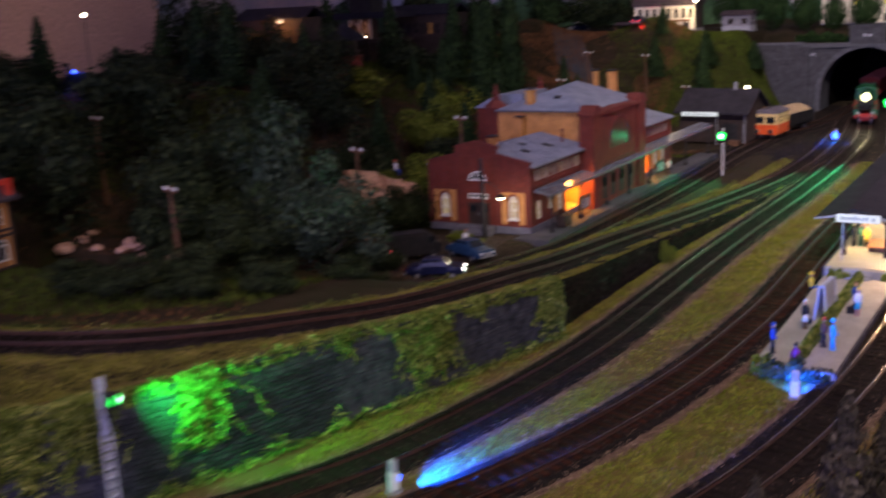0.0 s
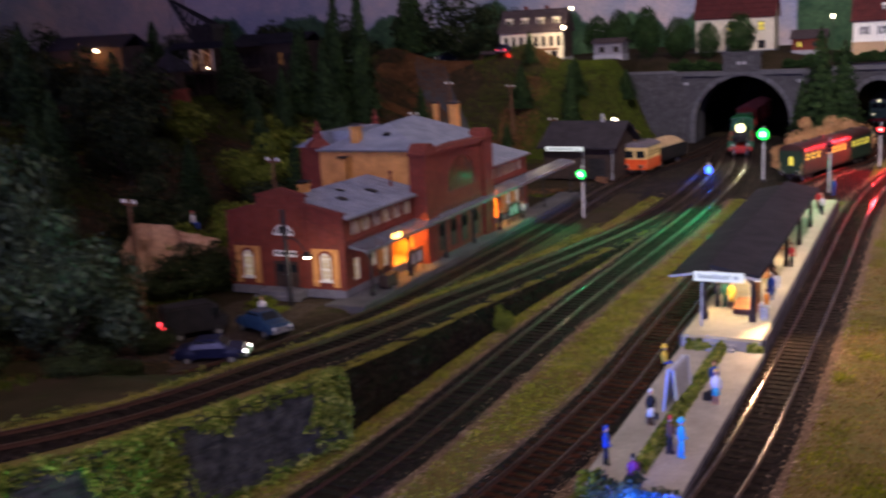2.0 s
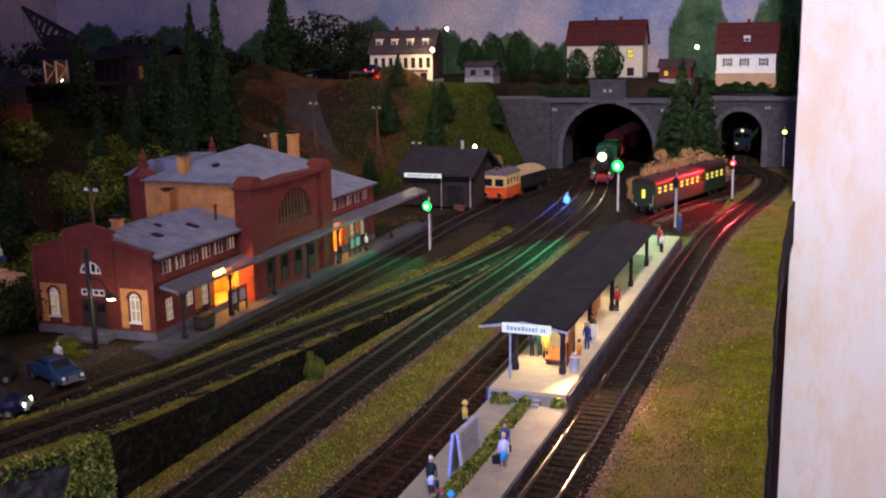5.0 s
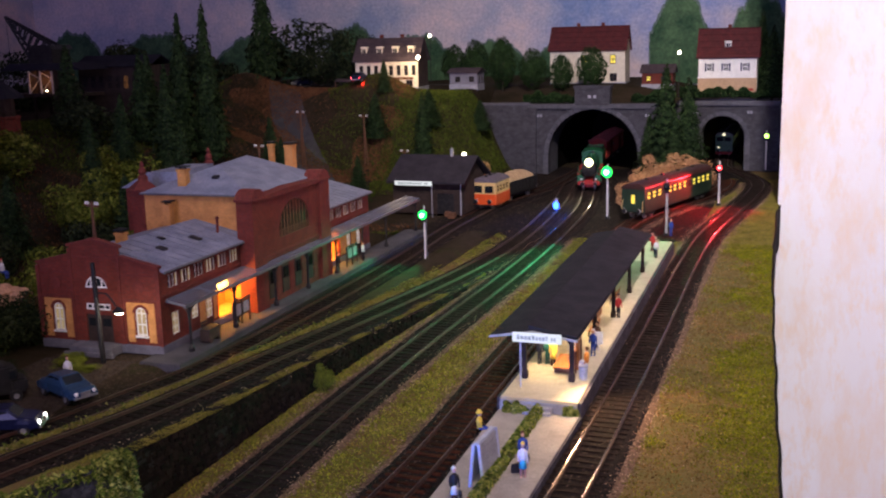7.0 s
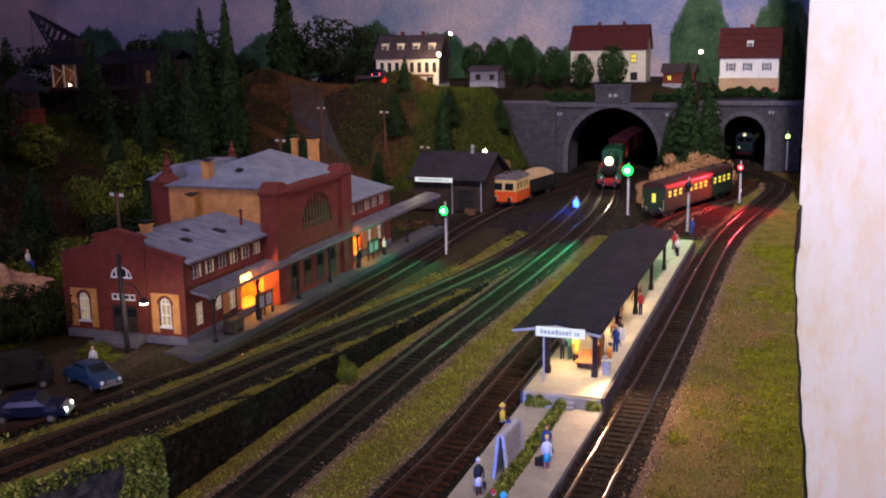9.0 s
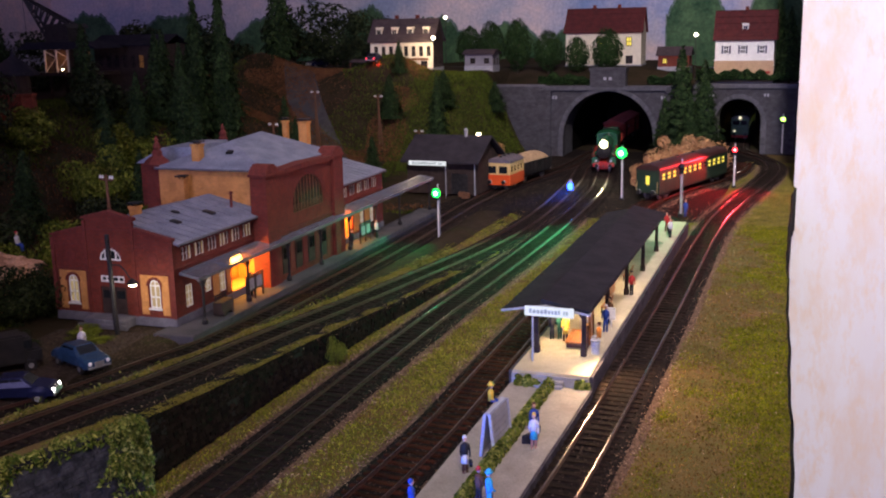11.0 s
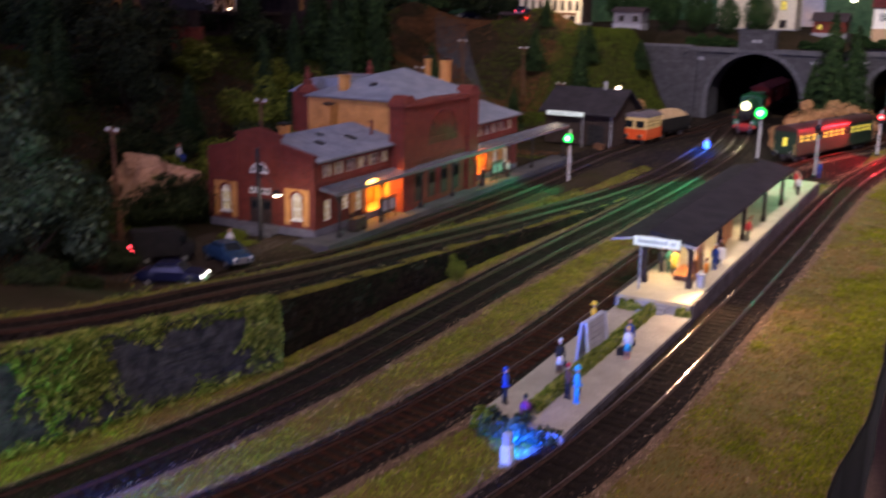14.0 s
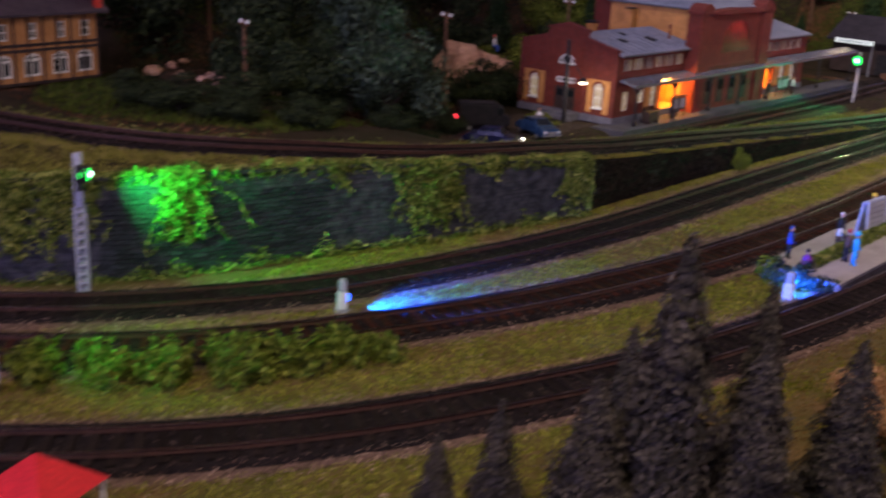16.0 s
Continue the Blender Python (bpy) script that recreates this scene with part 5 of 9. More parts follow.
MAT_SIGN = glow("lit_sign_white", (0.86, 0.90, 0.92), 0.85)
MAT_SIGNTEXT = surface("sign_grey", (0.30, 0.36, 0.38), (0.38, 0.43, 0.45), 200, 900, 0.7)
station_sign(-137, 826, 47, 32, 6.4, 0, ((-11, -34), (14, -3)))
station_sign(-474, 1496, 46.5, 54, 6, -2, ((26, -46),))

bg = thing("bench", "wide varnished wooden platform seat under the canopy", "bench", -128.5, 876, 13, 4)
for k in range(4):
    part("seat_board", G().cbox(-7.2 + 3.7 * k, -16, 3.4, -3.8 + 3.7 * k, 16, 4.4, 0.15), MAT_ORANGE_WOOD, bg)
for k in range(3):
    part("back_board", G().cbox(6.6, -16, 6 + 3.4 * k, 7.4, 16, 9 + 3.4 * k, 0.15), MAT_ORANGE_WOOD, bg)
for a in (-13, 13):
    part("leg", G().cbox(-6.4, a - 0.8, 0, 6.8, a + 0.8, 3.4, 0.2).cbox(7.4, a - 0.8, 0, 8.4, a + 0.8, 16, 0.2), MAT_WOOD, bg)
bench(-126, 958, 13, 0)
bench(-128, 1060, 13, 0)
def bin_box(x, y, z):
    b = thing("litter_bin", "grey metal litter bin on the platform", "bin", x, y, z)
    part("body", G().lathe([(2.8, 0), (3.1, 8.4), (3.3, 8.6), (3.3, 9.2), (2.9, 9.2)], 0, 0, 0, 12), MAT_GREYMETAL, b)
    part("rim", G().lathe([(3.4, 8.8), (3.4, 9.6), (2.7, 9.6)], 0, 0, 0, 12), MAT_KERB, b)


bin_box(-112.5, 853, 13)
single("kiosk_board", G().cbox(-3, -0.6, 6, 3, 0.6, 15, 0.2).box(-0.4, -0.4, 0, 0.4, 0.4, 6), MAT_WHITE, "small white timetable board on a post", "notice board", -114, 915, 13, 0)
single("wall_panel", G().cbox(-1, -14, 0, 1, 14, 24, 0.3), MAT_ORANGE_WOOD, "orange wooden wind screen under the canopy", "screen", -122, 884, 13, 8)
single("wall_panel", G().cbox(-1, -16, 0, 1, 16, 24, 0.3), MAT_ORANGE_WOOD, "orange wooden wind screen under the canopy", "screen", -132, 1004, 13, 0)

# two leaning notice frames and a hedge on the low platform
def easel(x, y, z, rz):
    e = thing("notice_rack", "grey slatted tent-shaped notice rack on the low platform", "notice board", x, y, z, rz)
    for s in (-1, 1):
        lean = shift(s * 3.8, 0, 0, 0, 0, -s * 6)
        for end in (-13, 13):
            part("post", G().add(G().cbox(-0.8, end - 0.9, 0, 0.8, end + 0.9, 24, 0.2), lean), MAT_BLUEGREY, e, "pale blue-grey post")
        for k in range(6):
            part("slat", G().add(G().cbox(-0.5, -12, 3.4 + 3.3 * k, 0.5, 12, 6.4 + 3.3 * k, 0.15), lean), MAT_BLUEGREY2, e)
    part("top_rail", G().cbox(-1.4, -13, 22.8, 1.4, 13, 24.2, 0.3), MAT_BLUEGREY, e)


MAT_BLUEGREY = surface("blue_grey_frame", (0.34, 0.36, 0.46), (0.42, 0.44, 0.54), 100, 900, 0.6)
MAT_BLUEGREY2 = surface("grey_slats", (0.24, 0.23, 0.25), (0.32, 0.31, 0.33), 100, 900, 0.7)
easel(-134, 701, 6, -3)

# ---- tunnel portals ----
def arch_ring(cx, zs, r, w, y0, y1, n=19):
    """Cut stones round an arch."""
    out = []
    for k in range(n):
        a0, a1 = math.pi * (k + 0.06) / n, math.pi * (k + 0.94) / n
        out.append(G().prism([(cx - r * math.cos(a0), zs + r * math.sin(a0)), (cx - r * math.cos(a1), zs + r * math.sin(a1)), (cx - (r + w) * math.cos(a1), zs + (r + w) * math.sin(a1)), (cx - (r + w) * math.cos(a0), zs + (r + w) * math.sin(a0))], y0, y1))
    return out


MAT_PORTAL = bricks("portal_stone", (0.046, 0.045, 0.054), (0.068, 0.066, 0.076), (0.02, 0.02, 0.025), 7.0, 3.2)
MAT_RING = surface("portal_ring_stone", (0.07, 0.069, 0.082), (0.105, 0.103, 0.118), 90, 700, 0.9, vary=0.2)


def portal(x0, x1, y, top, cx, r, zs, label, crown):
    p = thing("tunnel_portal", label, "tunnel portal", cx, y, 0, kind="structure")
    part("portal_wall", G().add(wall(x1 - x0, top, 14, [(cx - r - x0, -1, cx + r - x0, zs, r)]), shift(x0 - cx, 0, 0)), MAT_PORTAL, p)
    for g in arch_ring(0, zs, r, 7.5, -2.2, 2, 27):
        part("ring_stone", g, MAT_RING, p)
    for s in (-1, 1):
        z = 0
        while z < zs - 1:
            part("quoin", G().cbox(s * r - (0 if s > 0 else 9), -3, z, s * r + (9 if s > 0 else 0), 1, z + 6.6, 0.4), MAT_RING, p)
            z += 7
        if crown:
            part("pilaster", G().cbox(s * 109 - 11, -5, 0, s * 109 + 11, 3, top - 8, 0.8).cbox(s * 109 - 12.5, -6.5, top - 10, s * 109 + 12.5, 4, top - 4, 0.8), MAT_PORTAL, p, "stone pilaster")
    part("parapet", G().cbox(x0 - cx - 2, -5, top - 6, x1 - cx + 2, 15, top + 2, 0.8), MAT_RING, p, "projecting stone parapet")
    if crown:
        part("crown_block", G().cbox(-30, -6, top, 30, 14, top + 31, 0.8).cbox(-32, -7.5, top + 27, 32, 15, top + 33, 0.8), MAT_PORTAL, p, "raised stone block over the arch")
        part("date_plate", G().box(-7, -6.6, top + 12, -2, -6.05, top + 17).box(2, -6.6, top + 12, 7, -6.05, top + 17), MAT_KERB, p)
    for s in (-1, 1):
        part("drain_stone", G().box(s * r * 1.2 - 4, -0.6, top - 20, s * r * 1.2 - 1, 0, top - 15).box(s * r * 1.2 + 1, -0.6, top - 20, s * r * 1.2 + 4, 0, top - 15), MAT_KERB, p)
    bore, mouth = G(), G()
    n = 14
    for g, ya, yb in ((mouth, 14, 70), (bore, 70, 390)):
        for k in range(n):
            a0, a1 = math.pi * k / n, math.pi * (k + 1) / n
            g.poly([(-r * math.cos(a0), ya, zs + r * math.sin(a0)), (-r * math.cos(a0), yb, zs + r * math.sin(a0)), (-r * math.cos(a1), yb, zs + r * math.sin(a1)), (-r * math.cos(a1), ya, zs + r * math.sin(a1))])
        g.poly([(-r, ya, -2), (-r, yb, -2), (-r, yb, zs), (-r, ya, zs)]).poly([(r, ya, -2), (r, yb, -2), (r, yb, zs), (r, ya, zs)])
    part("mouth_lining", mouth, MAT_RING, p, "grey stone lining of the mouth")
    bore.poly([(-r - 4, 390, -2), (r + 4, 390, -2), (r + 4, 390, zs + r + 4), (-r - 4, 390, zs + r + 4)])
    # bore behind the mouth is coloured black, so the tunnel looks unlit
    part("bore", bore, MAT_TUNNEL, p, "tunnel lining coloured black to look unlit")


MAT_TUNNEL = surface("dark_bore_lining", (0.004, 0.004, 0.004), (0.010, 0.008, 0.007), 20, 300, 0.95, spec=0.02)
portal(-433, -206, 1960, 119, -322, 77, 35, "grey stone tunnel portal with a wide round arch", True)
portal(-206, -22, 2062, 117, -116, 37.5, 56, "grey stone tunnel portal with a smaller round arch", False)
wing = thing("portal_wing_wall", "dark stone wing wall beside the tunnel portal", "retaining wall", -433, 1960, 0, kind="structure")
part("wing", G().cbox(-96, 2, 0, 0, 14, 121, 0.8), MAT_PORTAL, wing)
part("wing", G().cbox(213, 10, 0, 227, 102, 117, 0.8), MAT_PORTAL, wing)
part("coping", G().cbox(-96, 0, 119, 0, 16, 123, 0.5), MAT_RING, wing)


# ---- houses on the hill ----
def house(x, y, z, w, d, h, roof_h, rz, wall_mat, roof_mat, label, wins, lit, dormers=0, chim=1, shutters=False, hip=0.0, gable_mat=None):
    hs = thing("house", label, "house", x, y, z, rz, group="houses on the hill")
    holes = [(a, b, a + ww, b + hh, 0) for a, b, ww, hh in wins]
    part("front_wall", wall(w, h, 2, holes), wall_mat, hs)
    part("side_wall", G().box(0, 2, 0, 2, d, h), wall_mat, hs)
    side_holes = [(d * 0.2, h * 0.15, d * 0.2 + 8, h * 0.15 + 13, 0), (d * 0.6, h * 0.15, d * 0.6 + 8, h * 0.15 + 13, 0)]
    part("side_wall", G().add(wall(d - 2, h, 2, side_holes), shift(w, 2, 0, 90)), gable_mat or wall_mat, hs)
    part("rear_wall", G().box(2, d - 2, 0, w - 2, d, h), wall_mat, hs)
    if not hip:
        for a in (0, w - 2):
            part("gable", G().prism([(0, h), (d, h), (d / 2, h + roof_h - 2)], a, a + 2, "x"), gable_mat or wall_mat, hs)
    o = 4
    t = 2.2
    if hip:
        pts = [(-o, -o, h - 1), (w + o, -o, h - 1), (w + o, d + o, h - 1), (-o, d + o, h - 1), (hip, d / 2, h + roof_h), (w - hip, d / 2, h + roof_h)]
        r = part("roof", G().solid(pts, [(0, 1, 5, 4), (1, 2, 5), (2, 3, 4, 5), (3, 0, 4), (3, 2, 1, 0)]), roof_mat, hs)
    else:
        r = part("roof", G().prism([(-o, h - 2), (d / 2, h + roof_h), (d + o, h - 2), (d + o, h - 2 + t), (d / 2, h + roof_h + t), (-o, h - 2 + t)], -o, w + o, "x"), roof_mat, hs)
    slope = roof_h / (d / 2)
    for k in range(5):
        yy = -o + (d / 2 + o) * (k + 0.5) / 5
        part("tile_course", G().box(-o * 0.4 + hip * (yy + o) / (d / 2 + o), yy, h - 2 + slope * (yy + o) + t * 0.75, w + o * 0.4 - hip * (yy + o) / (d / 2 + o), yy + 0.8, h - 2 + slope * (yy + o) + t + 0.7), roof_mat, r)
    for k in range(dormers):
        a = w * (k + 0.5) / dormers
        zz, yy = h + roof_h * 0.30, d * 0.12
        dm = part("dormer", G().box(a - 5, yy, zz, a + 5, d / 2, zz + 11).prism([(a - 6.4, zz + 11), (a + 6.4, zz + 11), (a + 5, zz + 13.2), (a - 5, zz + 13.2)], yy - 1, d / 2), MAT_CREAM if not shutters else MAT_WHITE, r, "dormer window")
        part("dormer_pane", G().box(a - 3.4, yy - 0.5, zz + 2, a - 0.4, yy - 0.06, zz + 9).box(a + 0.4, yy - 0.5, zz + 2, a + 3.4, yy - 0.06, zz + 9), MAT_CAR_GLASS, hs)
    for k in range(chim):
        a = w * (k + 1) / (chim + 1)
        part("chimney", G().cbox(a - 3, d / 2 + 3, h + roof_h - 6, a + 3, d / 2 + 9, h + roof_h + 8, 0.3), MAT_BRICK, r)
    for k, (a, b, ww, hh) in enumerate(wins):
        window(hs, shift(a, 0.5, b), ww, hh, 0, mat=MAT_LIT_YELLOW if k in lit else MAT_CAR_GLASS, frame_mat=MAT_WHITE if shutters else MAT_DARKWOOD, bars=(1, 1))
        if shutters:
            part("shutter", G().cbox(a - 3.2, -0.7, b, a - 0.4, 0, b + hh, 0.15), MAT_NAVY_CAR, hs, "dark blue shutter")
            part("shutter", G().cbox(a + ww + 0.4, -0.7, b, a + ww + 3.2, 0, b + hh, 0.15), MAT_NAVY_CAR, hs, "dark blue shutter")
    for b, hh in ((side_holes[0][1], 13),):
        for s in side_holes:
            window(hs, shift(w, 2, 0, 90) @ shift(s[0], 0.5, s[1]), 8, 13, 0, mat=MAT_CAR_GLASS, frame_mat=MAT_DARKWOOD)
    part("plinth", G().box(-0.8, -0.8, -14, w + 0.8, d + 0.8, 2.4), MAT_KERB, hs)
    return hs


MAT_STUCCO = surface("grey_stucco", (0.16, 0.15, 0.18), (0.22, 0.21, 0.24), 80, 1200, 0.9)
h1 = house(-716, 1868, 154, 112, 62, 47, 36, 4, MAT_CREAM, MAT_ROOF_BROWN, "cream inn with a brown roof and four dormers", [(7 + 13.4 * k, 22, 7, 17) for k in range(8)] + [(60, 2, 20, 12), (90, 2, 12, 12)], (), dormers=4, chim=2, gable_mat=MAT_DARKWOOD)
part("shop_sign", G().cbox(52, -1.6, 15, 104, -0.6, 19, 0.2), MAT_WOOD, h1, "red-brown sign board")
part("awning", G().prism([(-16, 13), (-1, 17), (-1, 18), (-16, 14)], -34, 34, "x"), MAT_ROOF_BROWN, h1, "low porch roof")
part("porch_post", G().box(-33, -15, -10, -31.4, -13.6, 13.6).box(30, -15, -10, 31.6, -13.6, 13.6), MAT_WOOD, h1)
house(-440, 2150, 146, 140, 70, 62, 42, 2, MAT_CREAM, MAT_ROOF_RED, "cream house with a dark red tiled roof and lit yellow windows", [(14, 36, 11, 17), (58, 36, 11, 17), (112, 36, 11, 17), (112, 4, 13, 15), (64, 4, 11, 16), (30, 4, 11, 16)], (1, 2), chim=2)
h3 = house(-162, 2100, 128, 98, 60, 64, 48, 0, MAT_WHITE, MAT_ROOF_RED, "white house with dark red roof and blue shutters", [(14, 40, 9, 14), (42, 40, 9, 14), (74, 40, 9, 14)], (), dormers=1, chim=1, shutters=True)
part("ground_floor", G().box(-0.9, -0.9, -8, 98.9, 0, 28), surface("beige_render", (0.42, 0.28, 0.17), (0.50, 0.34, 0.21), 60, 900, 0.9), h3, "beige rendered ground floor")
part("flower_box", G().cbox(30, -4, 6, 52, -1, 10, 0.6).cbox(76, -4, 6, 94, -1, 10, 0.6), MAT_LOCO_RED, h3, "red flower box")
part("floor_band", G().box(-1.4, -1.4, 28, 99.4, 0, 30.5), MAT_WHITE, h3)
low = house(-268, 2150, 142, 56, 40, 24, 12, 0, MAT_BRICK, MAT_ROOF_BROWN, "small brick outbuilding with a brown roof", [(8, 8, 8, 9), (34, 8, 12, 9)], (0,), chim=0)
house(-590, 2000, 152, 52, 40, 24, 5, 0, MAT_STUCCO, MAT_ROOF_BROWN, "small pale annex with a flat grey roof", [(10, 6, 10, 10), (36, 6, 10, 10)], (), chim=0)


# ---- goods shed by the station ----
def build_shed():
    s = thing("goods_shed", "dark timber goods shed with a low black roof", "shed", -508, 1508, 4, -2)
    part("front_wall", wall(100, 44, 2, [(16, 0, 42, 26, 0), (64, 0, 88, 28, 0)]), MAT_DARKWOOD, s)
    for a, b in ((0, 2), (98, 100)):
        part("side_wall", G().prism([(2, 0), (90, 0), (90, 44), (46, 70), (2, 44)], a, b, "x"), MAT_DARKWOOD, s)
    part("rear_wall", G().box(2, 88, 0, 98, 90, 44), MAT_DARKWOOD, s)
    for k in range(14):
        part("plank", G().cbox(100, 4 + 6 * k, 0, 100.8, 9.4 + 6 * k, 42 + min(k, 13 - k) * 2.6, 0.15), MAT_DARKWOOD, s)
    r = part("roof", G().prism([(-10, 42), (46, 72), (102, 42), (102, 44.5), (46, 75), (-10, 44.5)], -6, 107, "x"), surface("weathered_felt", (0.018, 0.015, 0.02), (0.036, 0.03, 0.038), 60, 1200, 0.85), s, "weathered grey-brown roof")
    part("roof_vent", G().cyl((70, 44, 70), (70, 44, 82), 2.2, n=10).lathe([(3.4, 82), (0.6, 85)], 70, 44, 0, 10), MAT_KERB, r, "pale vent pipe")
    part("downpipe", G().cyl((99, -3, 0), (99, -3, 42), 0.8, n=8), MAT_GREYMETAL, s)
    part("door", G().cbox(16, 1, 0, 42, 2.2, 26, 0.3), MAT_DARKWOOD, s, "dark sliding door")
    for k in range(13):
        part("plank", G().cbox(1 + 7.6 * k, -0.7, 28, 7.9 + 7.6 * k, 0, 43, 0.15), MAT_DARKWOOD, s)
    part("door", G().cbox(64, 1, 0, 88, 2.2, 28, 0.3), MAT_BLACK, s)


build_shed()
for k, (x, y, w) in enumerate(((-398, 1490, 9), (-408, 1502, 8), (-392, 1512, 7))):
    single("crate", G().cbox(-w / 2, -w / 2, 0, w / 2, w / 2, w * 0.8, 0.3).box(-w / 2 - 0.3, -w / 2 - 0.3, w * 0.3, w / 2 + 0.3, w / 2 + 0.3, w * 0.38), MAT_WOOD, "brown wooden crate beside the goods shed", "crate", x - 20, y, 2, 12 * k, group="crates by the shed")


# ---- works on the left hill: tower, coal crane, lit works, long shed ----
def build_crane():
    z = ground_z(-1110, 1590)
    c = thing("coal_crane", "black lattice coal crane on a timber works against the sky", "crane", -1124, 1590, z)
    top = 232 - z
    part("cabin", G().cbox(-22, -22, top - 22, 24, 22, top + 2, 1).prism([(-25, top + 2), (27, top + 2), (22, top + 9), (-18, top + 9)], -25, 25), MAT_BLACK, c, "black machine house")
    a, low, b = (14, 0, top + 8), (-26, 0, top - 20), (-78, 0, top + 55)
    jib = G()
    for s in (-1, 1):
        for e in (a, low):
            jib.cyl((e[0], s * 8, e[2]), (b[0], s * 1.5, b[2]), 2.8, 1.7, 5)
    for k in range(8):
        u, w = k / 8, (k + 1) / 8
        for s in (-1, 1):
            p0 = (low[0] + (b[0] - low[0]) * u, s * (8 - 6 * u), low[2] + (b[2] - low[2]) * u)
            p1 = (a[0] + (b[0] - a[0]) * w, s * (8 - 6 * w), a[2] + (b[2] - a[2]) * w)
            jib.cyl(p0, p1, 1.8, 1.6, 5)
    part("jib", jib, MAT_BLACK, c, "black lattice jib")
    part("cable", G().cyl(b, (-74, 0, 20), 0.35, 0.35, 4), MAT_BLACK, c)
    legs = G()
    for x in (-20, 22):
        for y in (-18, 18):
            legs.box(x - 2, y - 2, -6, x + 2, y + 2, top - 22)
    part("leg_frame", legs, MAT_DARKWOOD, c, "dark timber legs")
    lo, hi = 166 - z, 201 - z
    part("working_floor", G().box(-60, -34, lo - 5, 80, 26, lo), MAT_DARKWOOD, c)
    bay = part("lit_bay", G().box(-20, -12, lo, 30, -10, hi).box(-20, -30, lo, -18.4, -12, hi).box(28.4, -30, lo, 30, -12, hi), MAT_DARKWOOD, c, "timber bay lit orange from within")
    for x in (-18, 4, 26):
        part("bay_post", G().cbox(x - 1.3, -31, lo, x + 1.3, -29, hi, 0.2), MAT_CREAM, bay)
    for x0, x1 in ((-17, 3), (5, 25)):
        part("bay_brace", G().cyl((x0, -30, lo + 2), (x1, -30, hi - 12), 0.8, n=5).cyl((x0, -30, hi - 2), (x1, -30, hi - 12), 0.8, n=5), MAT_CREAM, bay)
    part("bay_lamp", G().ball(12, -27, lo + 4, 1.2, 8, 2.2, 1, 0.8), MAT_BULB, bay, "bright work lamp")
    for k in range(4):
        part("lit_window", G().box(62, -31, lo + 2 + 8 * k, 68, -30, lo + 7 + 8 * k), MAT_WORKS_PANE, c, "dim orange window")
    part("low_roof", G().prism([(-70, hi + 1), (86, hi + 1), (60, hi + 12), (-50, hi + 12)], -34, 34), MAT_ROOF_BLACK, c)
    return c


MAT_WORKS_PANE = glow("dim_works_window", (1.0, 0.42, 0.12), 0.10)
build_crane()
lamp("works_light", "POINT", -1118, 1566, 184, (1.0, 0.42, 0.12), 0.013, 4)


def works(x, y, w, d, h, rz, label, lit, name="works_building"):
    z = ground_z(x, y)
    b = thing(name, label, "works building", x, y, z - 6, rz, group="works on the hill")
    holes = [(6 + 16 * k, h - 38, 16 + 16 * k, h - 16, 0) for k in range(int((w - 8) // 16))]
    part("front_wall", wall(w, h, 2, holes), MAT_DARKWOOD, b)
    part("side_wall", G().box(0, 2, 0, 2, d, h).box(w - 2, 2, 0, w, d, h).box(2, d - 2, 0, w - 2, d, h), MAT_DARKWOOD, b)
    part("roof", G().prism([(-6, h - 2), (d / 2, h + 14), (d + 6, h - 2), (d + 6, h), (d / 2, h + 16), (-6, h)], -6, w + 6, "x"), MAT_ROOF_BLACK, b)
    for k, (a, c, e, f, _) in enumerate(holes):
        window(b, shift(a, 0.5, c), e - a, f - c, 0, mat=MAT_WORKS_PANE if k in lit else MAT_CAR_GLASS, frame_mat=MAT_DARKWOOD, bars=(2, 1))


works(-1096, 1215, 118, 46, 218 - ground_z(-1096, 1215), 3, "dark timber works with orange lit windows among trees", (0, 1))
works(-1118, 1650, 136, 60, 212 - ground_z(-1118, 1650), 0, "long dark works shed with a black roof on the hill", (5,))
lamp("works_light", "POINT", -1010, 1203, 208, (1.0, 0.40, 0.10), 0.11, 4)
single("works_lamp", G().ball(-1008, 1206, 208, 2.8, 10, 1.5, 1, 0.8), MAT_BULB, "bright lamp under the works roof", "lamp")


def build_tower():
    z = ground_z(-930, 1255)
    t = thing("water_tower", "red brick tower with a dark wooden tank", "tower", -930, 1255, z - 4)
    top = 200 - z + 4
    part("shaft", G().lathe([(25, 0), (24, top - 70), (22.5, top - 50), (24, top - 49), (24, top - 46)], n=10), MAT_BRICK, t)
    part("tank", G().lathe([(19, top - 46), (18, top - 24), (20, top - 22)], n=12), MAT_DARKWOOD, t, "dark timber drum")
    part("tower_roof", G().lathe([(31, top - 24), (30, top - 21), (14, top - 8), (3, top), (1, top + 8)], n=12), MAT_ROOF_BLACK, t, "dark conical roof")
    part("gallery_rail", G().lathe([(25, top - 40), (25, top - 39), (24.4, top - 39), (24.4, top - 40)], n=12), MAT_DARKWOOD, t)
    for k in range(4):
        part("window", G().add(G().cbox(-2.5, -21.5, 16, 2.5, -19, 26, 0.3), shift(0, 0, top - 84, 90 * k + 30)), MAT_CAR_GLASS, t)


build_tower()


